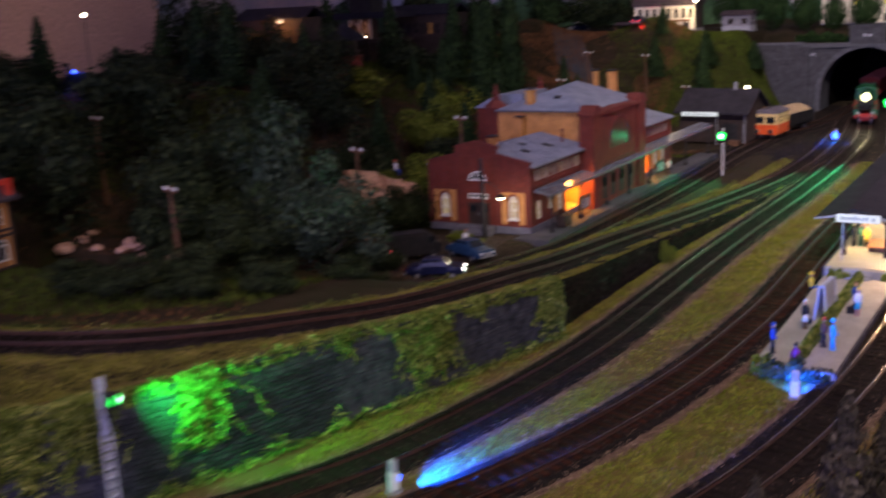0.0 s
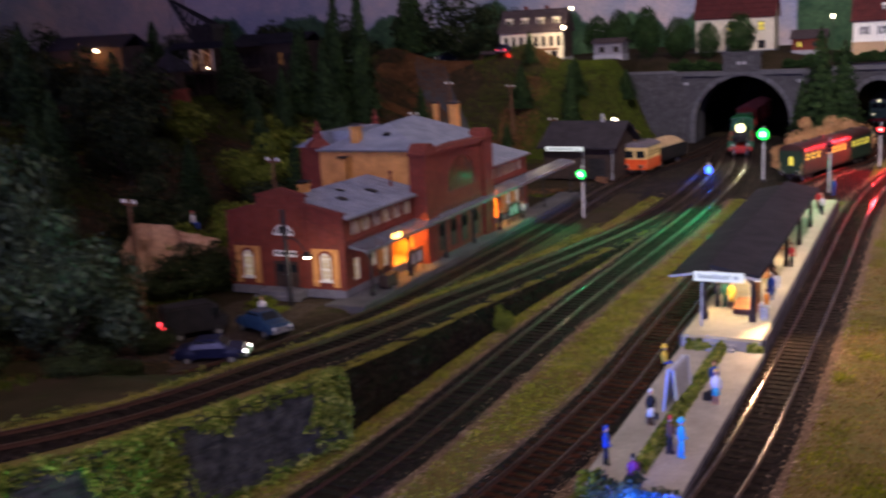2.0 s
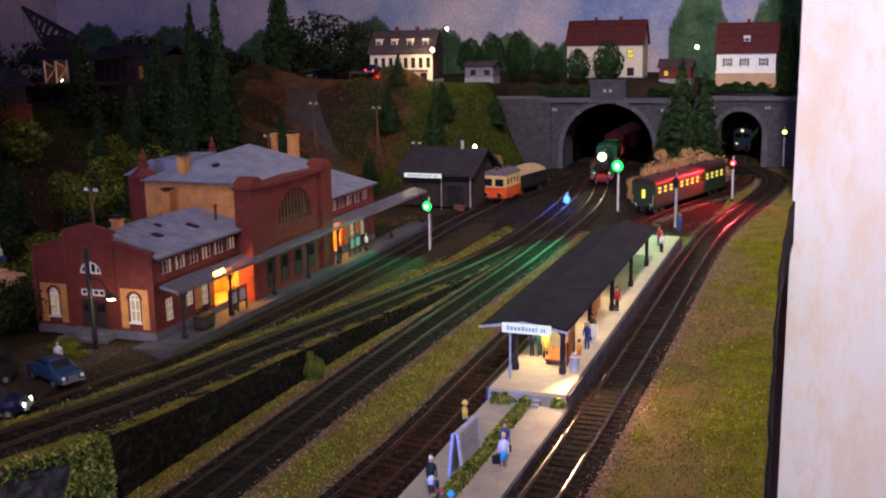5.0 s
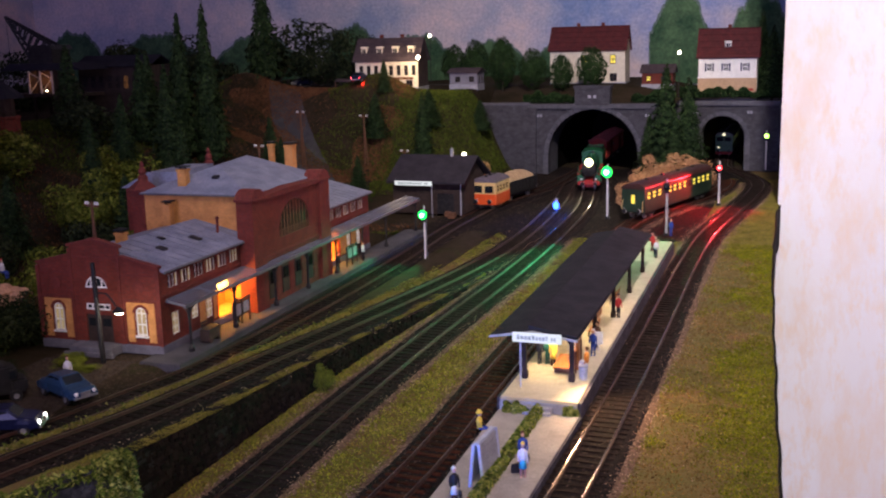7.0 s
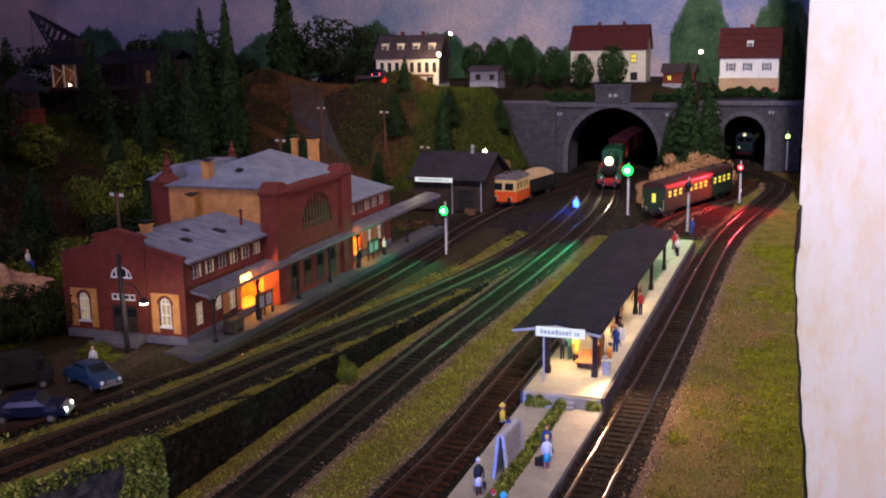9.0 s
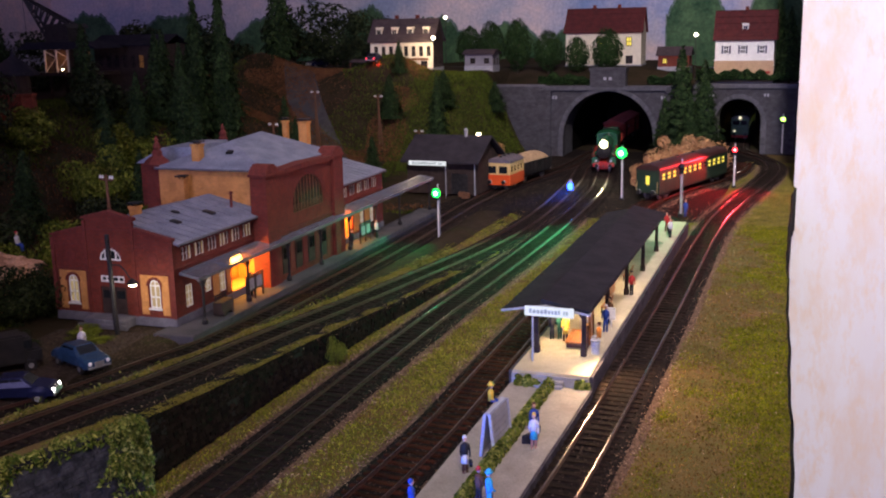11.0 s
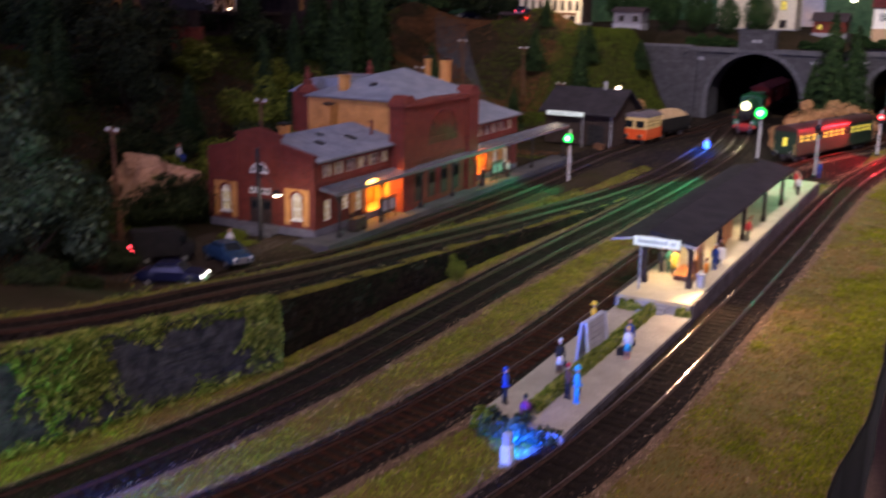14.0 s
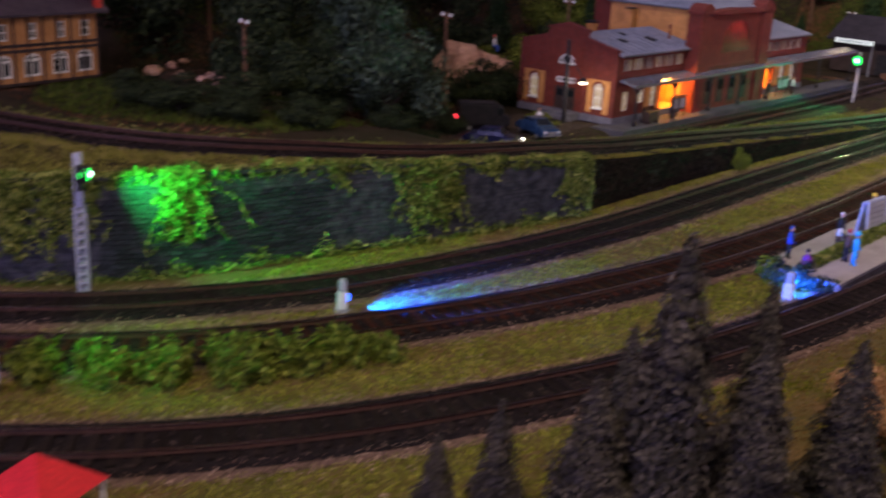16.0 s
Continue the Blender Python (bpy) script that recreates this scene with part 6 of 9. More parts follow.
# ---- timber-framed house by the upper track ----
def build_framed_house():
    z = ground_z(-690, 420) - 2
    h = thing("framed_house", "orange timber-framed house with white arched windows", "house", -648, 372, z, 98)
    W, D, H = 98, 70, 52
    wins = [(8, 6, 22, 18, 5), (32, 6, 46, 18, 5), (56, 6, 70, 18, 5), (78, 6, 92, 18, 5), (12, 33, 20, 45, 0), (36, 33, 44, 45, 0), (60, 33, 68, 45, 0), (82, 33, 90, 45, 0)]
    part("front_wall", wall(W, H, 2, wins), MAT_FRAMED, h)
    part("side_wall", G().box(0, 2, 0, 2, D, H).box(W - 2, 2, 0, W, D, H).box(2, D - 2, 0, W - 2, D, H), MAT_FRAMED, h)
    for zz in (0, 24, 28, 50):
        part("timber", G().cbox(-0.8, -0.8, zz, W + 0.8, 0.2, zz + 2.2, 0.2), MAT_DARKWOOD, h)
    for k in range(9):
        part("timber", G().cbox(k * 12.1 - 0.6, -0.7, 2, k * 12.1 + 1.2, 0.2, 50, 0.2), MAT_DARKWOOD, h)
    for a, b, c, e, f in wins:
        window(h, shift(a, 0.5, b), c - a, e - b, f, mat=MAT_CAR_GLASS, bars=(1, 1))
    part("roof", G().prism([(-6, H - 2), (D / 2, H + 32), (D + 6, H - 2), (D + 6, H), (D / 2, H + 34), (-6, H)], -6, W + 6, "x"), MAT_ROOF_BROWN, h)
    # added strip that glows dim red at the house corner
    part("red_strip", G().cbox(W - 4, -4, 50, W + 2, -1, 66, 0.3).cbox(W - 24, -4, 62, W + 2, -1, 66, 0.3), MAT_RED_STRIP, h, "dim glowing red strip at the house corner")


MAT_FRAMED = surface("orange_infill", (0.34, 0.15, 0.05), (0.46, 0.22, 0.08), 60, 900, 0.9)
MAT_RED_STRIP = glow("dim_red_glow", (1.0, 0.05, 0.02), 0.12)
build_framed_house()


# ---- road up the hill ----
def ribbon(name, pts, w, mat, label, lift=1.2):
    line = spline([(x, y, 0) for x, y in pts], 10)
    d = np.gradient(line, axis=0)
    d /= np.linalg.norm(d[:, :2], axis=1)[:, None]
    g = G()
    for p, s in zip(line, d):
        for a in (-w / 2, -w / 6, w / 6, w / 2):
            x, y = p[0] + s[1] * a, p[1] - s[0] * a
            g.v.append((x, y, ground_z(x, y) + lift))
    for i in range(len(line) - 1):
        g.f += [(i * 4 + k, i * 4 + k + 1, i * 4 + 5 + k, i * 4 + 4 + k) for k in range(3)]
    return tagged(new(name, g.mesh(name, mat, True)), label, "road", kind="structure")


ribbon("road", [(-600, 1500), (-660, 1600), (-720, 1690), (-800, 1780), (-860, 1880), (-900, 2000), (-880, 2120), (-760, 2200), (-600, 2230)], 52, MAT_ASPHALT, "narrow asphalt road winding up the hill")
ribbon("yard_surface", [(-448, 640), (-455, 700), (-462, 760), (-468, 812)], 74, surface("trodden_yard", (0.024, 0.017, 0.014), (0.055, 0.038, 0.03), 60, 900, 0.95, bump=0.8, depth=0.0008, c=(0.07, 0.055, 0.02)), "trodden gravel station forecourt", 0.6)
rq = np.random.RandomState(52)
wx, wy = rq.uniform(-480, -190, 16000), rq.uniform(1240, 1950, 16000)
MAT_GRAVEL_DARK = leafy("dark_gravel", (0.02, 0.015, 0.013), (0.045, 0.033, 0.027), (0.10, 0.075, 0.06), 0.95)
stones("yard_gravel", np.stack([wx, wy, sample(LAND, wx, wy) + 0.8], 1)[sample(LAND, wx, wy) < 6], 0.8, MAT_GRAVEL_DARK, "dark gravel between the tracks before the tunnel", 54)
qx, qy = rq.uniform(-500, -398, 9000), rq.uniform(620, 826, 9000)
stones("forecourt_gravel", np.stack([qx, qy, sample(LAND, qx, qy) + 0.9], 1)[np.abs(sample(SIDE_B, qx, qy)) > 34], 0.7, MAT_GRAVEL_DARK, "dark gravel strewn over the forecourt", 53)


# ---- pale rock face by the forecourt ----
def build_rock():
    r = np.random.RandomState(4)
    nu, nv = 44, 22
    g = G()
    for i in range(nu + 1):
        for j in range(nv + 1):
            u, w = i / nu, j / nv
            top = 39 + 16 * math.sin(u * 2.6 + 0.4) - (26 if u < 0.3 else 0) * (1 - u / 0.3 if u < 0.3 else 0)
            crack = 5 * abs(math.sin(u * 15 + math.sin(w * 6) * 1.2)) + 3 * math.sin(w * 9 + u * 14)
            g.v.append((-672 + 116 * u + r.uniform(-0.8, 0.8), 838 - 22 * math.sin(u * 2.8) - crack * 1.1 + w * 26 + r.uniform(-0.9, 0.9), 8 + top * w + r.uniform(-0.7, 0.7)))
    for i in range(nu):
        for j in range(nv):
            k = i * (nv + 1) + j
            g.f.append((k, k + nv + 1, k + nv + 2, k + 1))
    for i in range(nu):
        a, b = i * (nv + 1) + nv, (i + 1) * (nv + 1) + nv
        n = len(g.v)
        g.v += [(g.v[a][0], g.v[a][1] + 40, 10), (g.v[b][0], g.v[b][1] + 40, 10)]
        g.f.append((a, b, n + 1, n))
    single("rock_face", g, MAT_ROCK, "pale pinkish rock face beside the forecourt", "rock")


build_rock()
rr = random.Random(9)
for k in range(12):
    x, y = -640 + rr.uniform(-60, 60), 560 + rr.uniform(-30, 30)
    s = rr.uniform(4, 9)
    g = G().ball(0, 0, s * 0.4, s, 7, 1.3, 1.0, 0.6)
    g.v = [(a + rr.uniform(-1, 1), b + rr.uniform(-1, 1), c + rr.uniform(-0.8, 0.8)) for a, b, c in g.v]
    single("boulder", g, MAT_ROCK, "pale pinkish boulder in the grass", "boulder", x, y, ground_z(x, y), group="pale boulders")

# ---- signals, lamps, poles ----
def signal(x, y, z, h, lens, label, rz=180, lattice=False, r=3.6, mast=None):
    s = thing("light_signal", label, "signal", x, y, z, rz, group="light signals")
    part("base", G().cbox(-3, -3, -2, 3, 3, 2, 0.4), MAT_BLACK, s)
    if lattice:
        g = G()
        for a in (-2.6, 2.6):
            for b in (-2.0, 2.0):
                g.box(a - 0.5, b - 0.5, 2, a + 0.5, b + 0.5, h * 0.72)
        k = 3
        while k < h * 0.7:
            g.box(-2.6, -2.4, k, 2.6, 2.4, k + 0.8)
            k += 4.5
        part("mast", g, MAT_GREYMETAL, s, "grey lattice mast")
        part("mast_top", G().box(-1.8, -1.8, h * 0.72, 1.8, 1.8, h + 8), MAT_GREYMETAL, s)
        part("arm", G().box(1.5, -0.8, h - 7, 9, 0.8, h - 5.6), MAT_GREYMETAL, s)
        hx = 9
    else:
        part("mast", G().cyl((0, 0, 0), (0, 0, h + 9), 0.95, 0.8, 8), mast or MAT_WHITE, s, "white mast")
        part("ladder", G().box(-1.6, -1.8, 2, -1.3, -1.4, h).box(1.3, -1.8, 2, 1.6, -1.4, h), MAT_GREYMETAL, s)
        hx = 0
    hd = part("signal_head", G().cbox(hx - 2.4, 0.6, h - 8, hx + 2.4, 3.6, h + 4, 0.5), MAT_BLACK, s, "black signal head")
    part("hood", G().lathe([(r + 0.4, 3.4), (r + 0.4, 6.4), (r + 0.1, 6.4), (r + 0.1, 3.4)], hx, 0, h, 12, "y"), MAT_BLACK, hd)
    # r is larger than a true lens, enlarged towards the size of its glare
    lz = part("lens", G().ball(hx, 4.6, h, r, 14, 1, 0.8, 1), lens, hd, "glowing lens")
    if lens in (MAT_GREEN_LENS, MAT_RED_LENS):
        # added whitish ball stands in for glare at the middle of the lens
        part("glare_core", G().ball(hx, 4.6 + r * 0.55, h, r * 0.5, 10, 1, 0.7, 1), MAT_GREEN_CORE if lens is MAT_GREEN_LENS else MAT_RED_CORE, hd, "whitish ball imitating the glare of the lens")


TEAL = (0.01, 1.0, 0.34)
GREEN, RED, BLUE = (0.02, 1.0, 0.16), (1.0, 0.02, 0.03), (0.02, 0.06, 1.0)
signal(-360, 1228, 0, 53, MAT_GREEN_LENS, "white mast signal showing green by the platform end", r=5.0)
lamp("signal_light", "SPOT", -362, 1216, 52, TEAL, 0.5, 2, (-392, 1060, -20), 74, 0.8)
signal(-221, 1542, 0, 61, MAT_GREEN_LENS, "white mast signal showing bright green before the tunnel", r=7.2)
lamp("signal_light", "SPOT", -223, 1527, 60, TEAL, 13.0, 2, (-262, 1000, 0), 25, 0.9)
lamp("signal_light", "SPOT", -220, 1527, 62, TEAL, 4.2, 2, (-122, 1330, 0), 42, 0.9)
signal(-90, 1676, 0, 52, MAT_RED_LENS, "white mast signal showing red at the curve")
lamp("signal_light", "SPOT", -92, 1666, 52, RED, 2.2, 2, (-105, 1500, 0), 140, 0.6)
signal(-42, 2056, 0, 60, MAT_LIME_LENS, "grey mast signal showing yellow-green by the small tunnel")
signal(-127, 1400, 8, 56, MAT_CAR_GLASS, "tall grey mast with a dark lamp at the platform end", mast=MAT_GREYMETAL)
signal(-356, 284, -1, 64, MAT_GREEN_LENS, "grey lattice signal showing green beside the stone wall", -38, True)
lamp("signal_light", "SPOT", -346, 294, 53, GREEN, 1.0, 2, (-338, 440, 42), 110, 1.0)
signal(-285, 205, -1, 50, MAT_GREEN_LENS, "grey lattice signal showing green between the tracks", -38, True)
lamp("signal_light", "SPOT", -278, 218, 48, GREEN, 0.2, 2, (-262, 320, 0), 120, 0.7)


def dwarf(x, y, z, rz, label, spill=0.25, far=90.0, lens=1.7, cone=76):
    s = thing("shunting_signal", label, "shunting signal", x, y, z, rz, group="blue shunting signals")
    part("foot", G().cbox(-3, -3, -2, 3, 3, 1.5, 0.4), MAT_KERB, s)
    part("case", G().cbox(-2.6, -2.2, 1.5, 2.6, 2.2, 10.5, 0.6), MAT_WHITE, s, "white lamp case")
    part("cap", G().cbox(-2.0, -1.8, 10.5, 2.0, 1.8, 16.5, 0.5), MAT_GREYMETAL, s)
    part("lens", G().ball(0, 2.6, 7, lens, 10, 1, 0.6, 1.3), MAT_BLUE_LENS, s, "glowing blue lens")
    a = radians(rz)
    lamp("blue_light", "SPOT", x - math.sin(a) * 6, y + math.cos(a) * 6, z + 9, (0.003, 0.085, 1.0), spill, 1.5, (x - math.sin(a) * far, y + math.cos(a) * far, z - 2), cone, 0.9)


dwarf(-262, 368, -1, -30, "white dwarf signal glowing blue between the curved tracks", 6.5, cone=84)
dwarf(-122, 561, -1, 4, "white dwarf signal glowing blue before the low platform", 0.55, 24, cone=104)
# this lens is enlarged towards the size of its blue glare
dwarf(-300, 1590, 0, 180, "white dwarf signal glowing blue before the tunnel", 0.5, 36, lens=4.4, cone=96)


def street_lamp(x, y, z, h, label="street lamp with a glowing white globe", power=0.02, arm=0.0):
    s = thing("street_lamp", label, "street lamp", x, y, z, group="street lamps")
    part("post", G().lathe([(1.6, 0), (1.2, 4), (0.7, 6), (0.55, h - 3), (1.2, h - 2)], n=8), MAT_BLACK, s)
    part("globe", G().ball(0, 0, h, 3.2, 12), MAT_BULB, s, "glowing globe")
    if power:
        lamp("street_light", "POINT", x, y - 5, z + h, (1.0, 0.72, 0.40), power, 3)


street_lamp(-424, 1566, 0, 78, power=0.07)
street_lamp(-596, 1856, 150, 56, power=0.30)
street_lamp(-192, 2068, 124, 78, power=0.06)
street_lamp(-705, 2220, 150, 92, power=0.03)
street_lamp(-1330, 1122, ground_z(-1330, 1122), 231 - ground_z(-1330, 1122), power=0.09)


def telegraph_pole(x, y, h, rz=0, lampd=False, double=True):
    z = ground_z(x, y)
    t = thing("telegraph_pole", "brown wooden telegraph pole with white insulators", "telegraph pole", x, y, z - 1, rz, group="telegraph poles")
    part("pole", G().cyl((0, 0, 0), (0, 0, h), 1.5, 1.1, 8), MAT_WOOD, t)
    if double:
        part("strut", G().cyl((6, 0, 0), (0.5, 0, h * 0.8), 1.2, 1.0, 8), MAT_WOOD, t)
    part("crossarm", G().cbox(-8, -0.7, h - 5, 8, 0.7, h - 3.4, 0.2), MAT_WOOD, t)
    for a in (-7.2, -4.4, 4.4, 7.2):
        part("insulator", G().lathe([(0.9, 0), (1.1, 0.8), (0.6, 1.6), (0.9, 2.2), (0.2, 2.8)], a, 0, h - 3.2, 8), MAT_WHITE, t)
    return t


for x, y, h in ((-546, 743, 103 - ground_z(-546, 743)), (-541, 919, 111 - ground_z(-541, 919)), (-600, 1160, 92), (-650, 1400, 92), (-720, 1660, 90), (-640, 1720, 80), (-545, 1650, 74), (-570, 540, 102 - ground_z(-570, 540)), (-760, 640, 82)):
    telegraph_pole(x, y, h, -12)


def yard_lamp():
    s = thing("yard_lamp", "dark wooden pole with a bright white lamp before the station", "street lamp", -452, 803, 10)
    part("pole", G().cyl((0, 0, 0), (-2, 0, 76), 2.0, 1.6, 8), MAT_BLACK, s)
    part("arm", G().tube([(-1, 0, 54), (8, -1, 54.5), (13, -2, 51), (17, -3, 46)], 0.6), MAT_BLACK, s)
    part("shade", G().lathe([(0.8, 4), (4.2, 0.6), (4.4, 0)], 19, -3, 42, 12), MAT_BLACK, s)
    part("bulb", G().ball(19.5, -3.4, 42, 3.0, 10, 1.2, 1, 0.6), MAT_BULB, s, "bright bulb")


yard_lamp()
lamp("yard_light", "POINT", -432, 797, 48, (1.0, 0.85, 0.65), 0.035, 3)

# ---- trains ----
def on_line(line, y, back=0.0):
    """The place on a line nearest to y, then back millimetres further along it, and its heading (degrees, for a train that runs towards -y)."""
    i = int(np.argmin(np.abs(line[:, 1] - y))) + int(round(back / 4.0))
    i = max(2, min(len(line) - 3, i))
    d = line[i - 2] - line[i + 2]
    return (line[i][0], line[i][1], line[i][2] + 4.0, math.degrees(math.atan2(d[1], d[0])))


def wheel(parent, x, z, r, mat, rim=None, spokes=10):
    """A pair of wheels on their axle; wheels stand at the track gauge."""
    for s in (-1, 1):
        w = part("wheel", G().lathe([(r * 0.82, -1.0), (r * 0.82, 1.0)], x, s * 8.8, z, 18, "y").lathe([(r * 0.22, -1.5), (r * 0.22, 1.5)], x, s * 8.8, z, 10, "y"), mat, parent)
        tyre = [(r * 0.84, -1.3), (r, -1.3), (r, 1.0), (r * 1.08, 1.0), (r * 1.08, 1.4), (r * 0.84, 1.4)]
        part("tyre", G().lathe([(a, -b * s) for a, b in tyre], x, s * 8.8, z, 20, "y"), rim or MAT_TYRE, w, "pale steel tyre")
    return parent


MAT_TYRE = surface("steel_tyre", (0.36, 0.35, 0.34), (0.48, 0.47, 0.45), 200, 1500, 0.4, metal=0.7)
MAT_SOOTGREEN = surface("sooty_green", (0.010, 0.05, 0.022), (0.014, 0.07, 0.03), 80, 1500, 0.5)


def buffers(parent, x, face):
    for s in (-1, 1):
        b = part("buffer", G().cyl((x, s * 10, 11), (x + face * 5, s * 10, 11), 1.3, n=10).lathe([(2.9, 0), (3.1, face * 0.8), (2.4, face * 1.3)], x + face * 5, s * 10, 11, 14, "x"), MAT_BLACK, parent)
        part("buffer_face", G().lathe([(3.2, 0), (3.2, face * 0.5)], x + face * 4.7, s * 10, 11, 14, "x"), MAT_WHITE, b, "white buffer rim")


def steam_engine(x, y, z, rz):
    e = thing("steam_locomotive", "green steam locomotive with red frame and a bright headlamp", "locomotive", x, y, z, rz)
    part("frame", G().cbox(-96, -6, 8, 92, 6, 16, 0.4), MAT_LOCO_RED, e, "red main frame")
    b = part("boiler", G().lathe([(10.6, -50), (10.9, -49), (10.9, 58), (10.6, 59)], 0, 0, 31, 28, "x"), MAT_LOCO_GREEN, e, smooth=False)
    for k in (-36, -14, 10, 34, 56):
        part("boiler_band", G().lathe([(11.15, -0.5), (11.15, 0.5)], k, 0, 31, 28, "x"), MAT_SOOTGREEN, b)
    part("smokebox", G().lathe([(10.9, 59), (11.2, 60), (11.2, 84), (10.2, 86), (5, 87.4), (0.4, 88)], 0, 0, 31, 28, "x"), MAT_SOOT, e, "black smokebox")
    part("smokebox_door", G().lathe([(7.6, 86.4), (7.2, 88), (2, 89.4), (0.3, 89.6)], 0, 0, 31, 20, "x"), MAT_SOOT, e)
    part("chimney", G().lathe([(5, 38), (3.6, 42), (3.3, 48), (4.0, 49.5), (3.2, 49.8)], 74, 0, 0, 16), MAT_SOOT, e)
    part("dome", G().lathe([(6.6, 38), (6.4, 43), (5.0, 46.6), (0.6, 48)], 30, 0, 0, 16), MAT_LOCO_GREEN, e, "green sand dome")
    part("dome", G().lathe([(5.6, 38), (5.4, 43), (4.0, 46), (0.6, 47)], 2, 0, 0, 16), MAT_LOCO_GREEN, e, "green steam dome")
    part("dome_casing", G().cbox(-4, -5, 38, 48, 5, 44.5, 1.4), MAT_LOCO_GREEN, e, "green casing along the boiler top")
    part("whistle", G().lathe([(0.6, 40), (0.6, 45), (0.9, 45.5), (0.4, 47)], -40, 3, 0, 8), MAT_TYRE, e)
    for s in (-1, 1):
        part("running_board", G().cbox(-50, s * 16 - 2.6, 22.6, 78, s * 16 + 2.6, 23.8, 0.2), MAT_LOCO_RED, e, "red running board")
        part("valance", G().cbox(-50, s * 17.8 - 0.5, 20.5, 72, s * 17.8 + 0.5, 24.0, 0.2), MAT_LOCO_RED, e)
        part("handrail", G().tube([(-50, s * 11.6, 36), (60, s * 11.6, 36)], 0.35), MAT_BLACK, e)
        part("cylinder", G().cbox(58, s * 13.5 - 4.5, 8, 76, s * 13.5 + 4.5, 21, 1.6).cyl((54, s * 14, 14), (79, s * 14, 14), 4.0, n=14).cyl((56, s * 14, 19.6), (78, s * 14, 19.6), 2.4, n=12), MAT_LOCO_GREEN, e, "green cylinder block")
        part("smoke_deflector", G().cbox(70, s * 16.6 - 0.4, 23, 80, s * 16.6 + 0.4, 36, 0.2), MAT_LOCO_GREEN, e, "green smoke deflector")
        part("side_rod", G().cbox(-44, s * 11.2 - 0.5, 9.0, 32, s * 11.2 + 0.5, 10.8, 0.2), MAT_TYRE, e, "steel side rod")
        part("main_rod", G().cyl((58, s * 12.6, 14), (-6, s * 12.6, 10), 0.8, n=6), MAT_TYRE, e, "steel main rod")
        part("steam_pipe", G().tube([(66, s * 10, 30), (66, s * 14, 26), (66, s * 14, 20)], 1.6), MAT_LOCO_GREEN, e)
        part("air_tank", G().cyl((-8, s * 13.5, 18), (26, s * 13.5, 18), 2.6, n=12), MAT_BLACK, e)
        part("lower_lamp", G().lathe([(1.4, 0), (1.6, 2.2), (1.2, 2.6)], 93, s * 11, 18, 10, "x"), MAT_WHITE, e)
        part("front_step", G().box(80, s * 13 - 3, 9, 84, s * 13 + 3, 10), MAT_BLACK, e)
    for k in range(5):
        wheel(e, -44 + 19 * k, 8.2, 8.2, MAT_LOCO_RED)
    wheel(e, 80, 5.2, 5.2, MAT_LOCO_RED)
    part("pilot_truck", G().cbox(70, -7, 4.5, 90, 7, 8, 0.4), MAT_LOCO_RED, e)
    cab = part("cab", G().cbox(-94, -16.5, 16, -50, -15.3, 40, 0.3).cbox(-94, 15.3, 16, -50, 16.5, 40, 0.3).cbox(-51.6, -15.3, 16, -50, 15.3, 42, 0.3).box(-94, -15.3, 16, -51.6, 15.3, 18), MAT_LOCO_GREEN, e, "green cab")
    roof = [(17.2 * math.cos(a), 40 + 6.6 * math.sin(a)) for a in [math.pi * k / 10 for k in range(11)]]
    part("cab_roof", G().prism(roof + [(-15.8, 39.4), (0, 44.6), (15.8, 39.4)], -97, -47, "x"), MAT_LOCO_GREEN, cab, "curved green cab roof")
    for s in (-1, 1):
        part("cab_window", G().box(-72, s * 16.7 - 0.15, 29, -63, s * 16.7 + 0.15, 38).box(-84, s * 16.7 - 0.15, 29, -76, s * 16.7 + 0.15, 38), MAT_CAR_GLASS, cab)
        part("number_bars", G().box(-82, s * 16.75 - 0.15, 20, -78, s * 16.75 + 0.15, 22.6).box(-76, s * 16.75 - 0.15, 20, -64, s * 16.75 + 0.15, 22.6), MAT_WHITE, cab, "white number bars")
    part("buffer_beam", G().cbox(91, -16, 8.5, 94, 16, 14.5, 0.4), MAT_LOCO_RED, e, "red buffer beam")
    buffers(e, 94, 1)
    part("coupling_hook", G().tube([(94, 0, 11), (98, 0, 11), (99, 0, 9)], 0.6), MAT_BLACK, e)
    hl = part("headlamp_case", G().lathe([(3.2, 0), (3.6, 4), (3.6, 5)], 85, 0, 42.5, 14, "x"), MAT_SOOT, e)
    # ball outgrows its case, enlarged towards the size of the lamp's glare
    part("headlamp", G().ball(90.4, 0, 42.5, 6.6, 14, 0.6, 1, 1), MAT_HEADLAMP, hl, "glaring white headlamp")


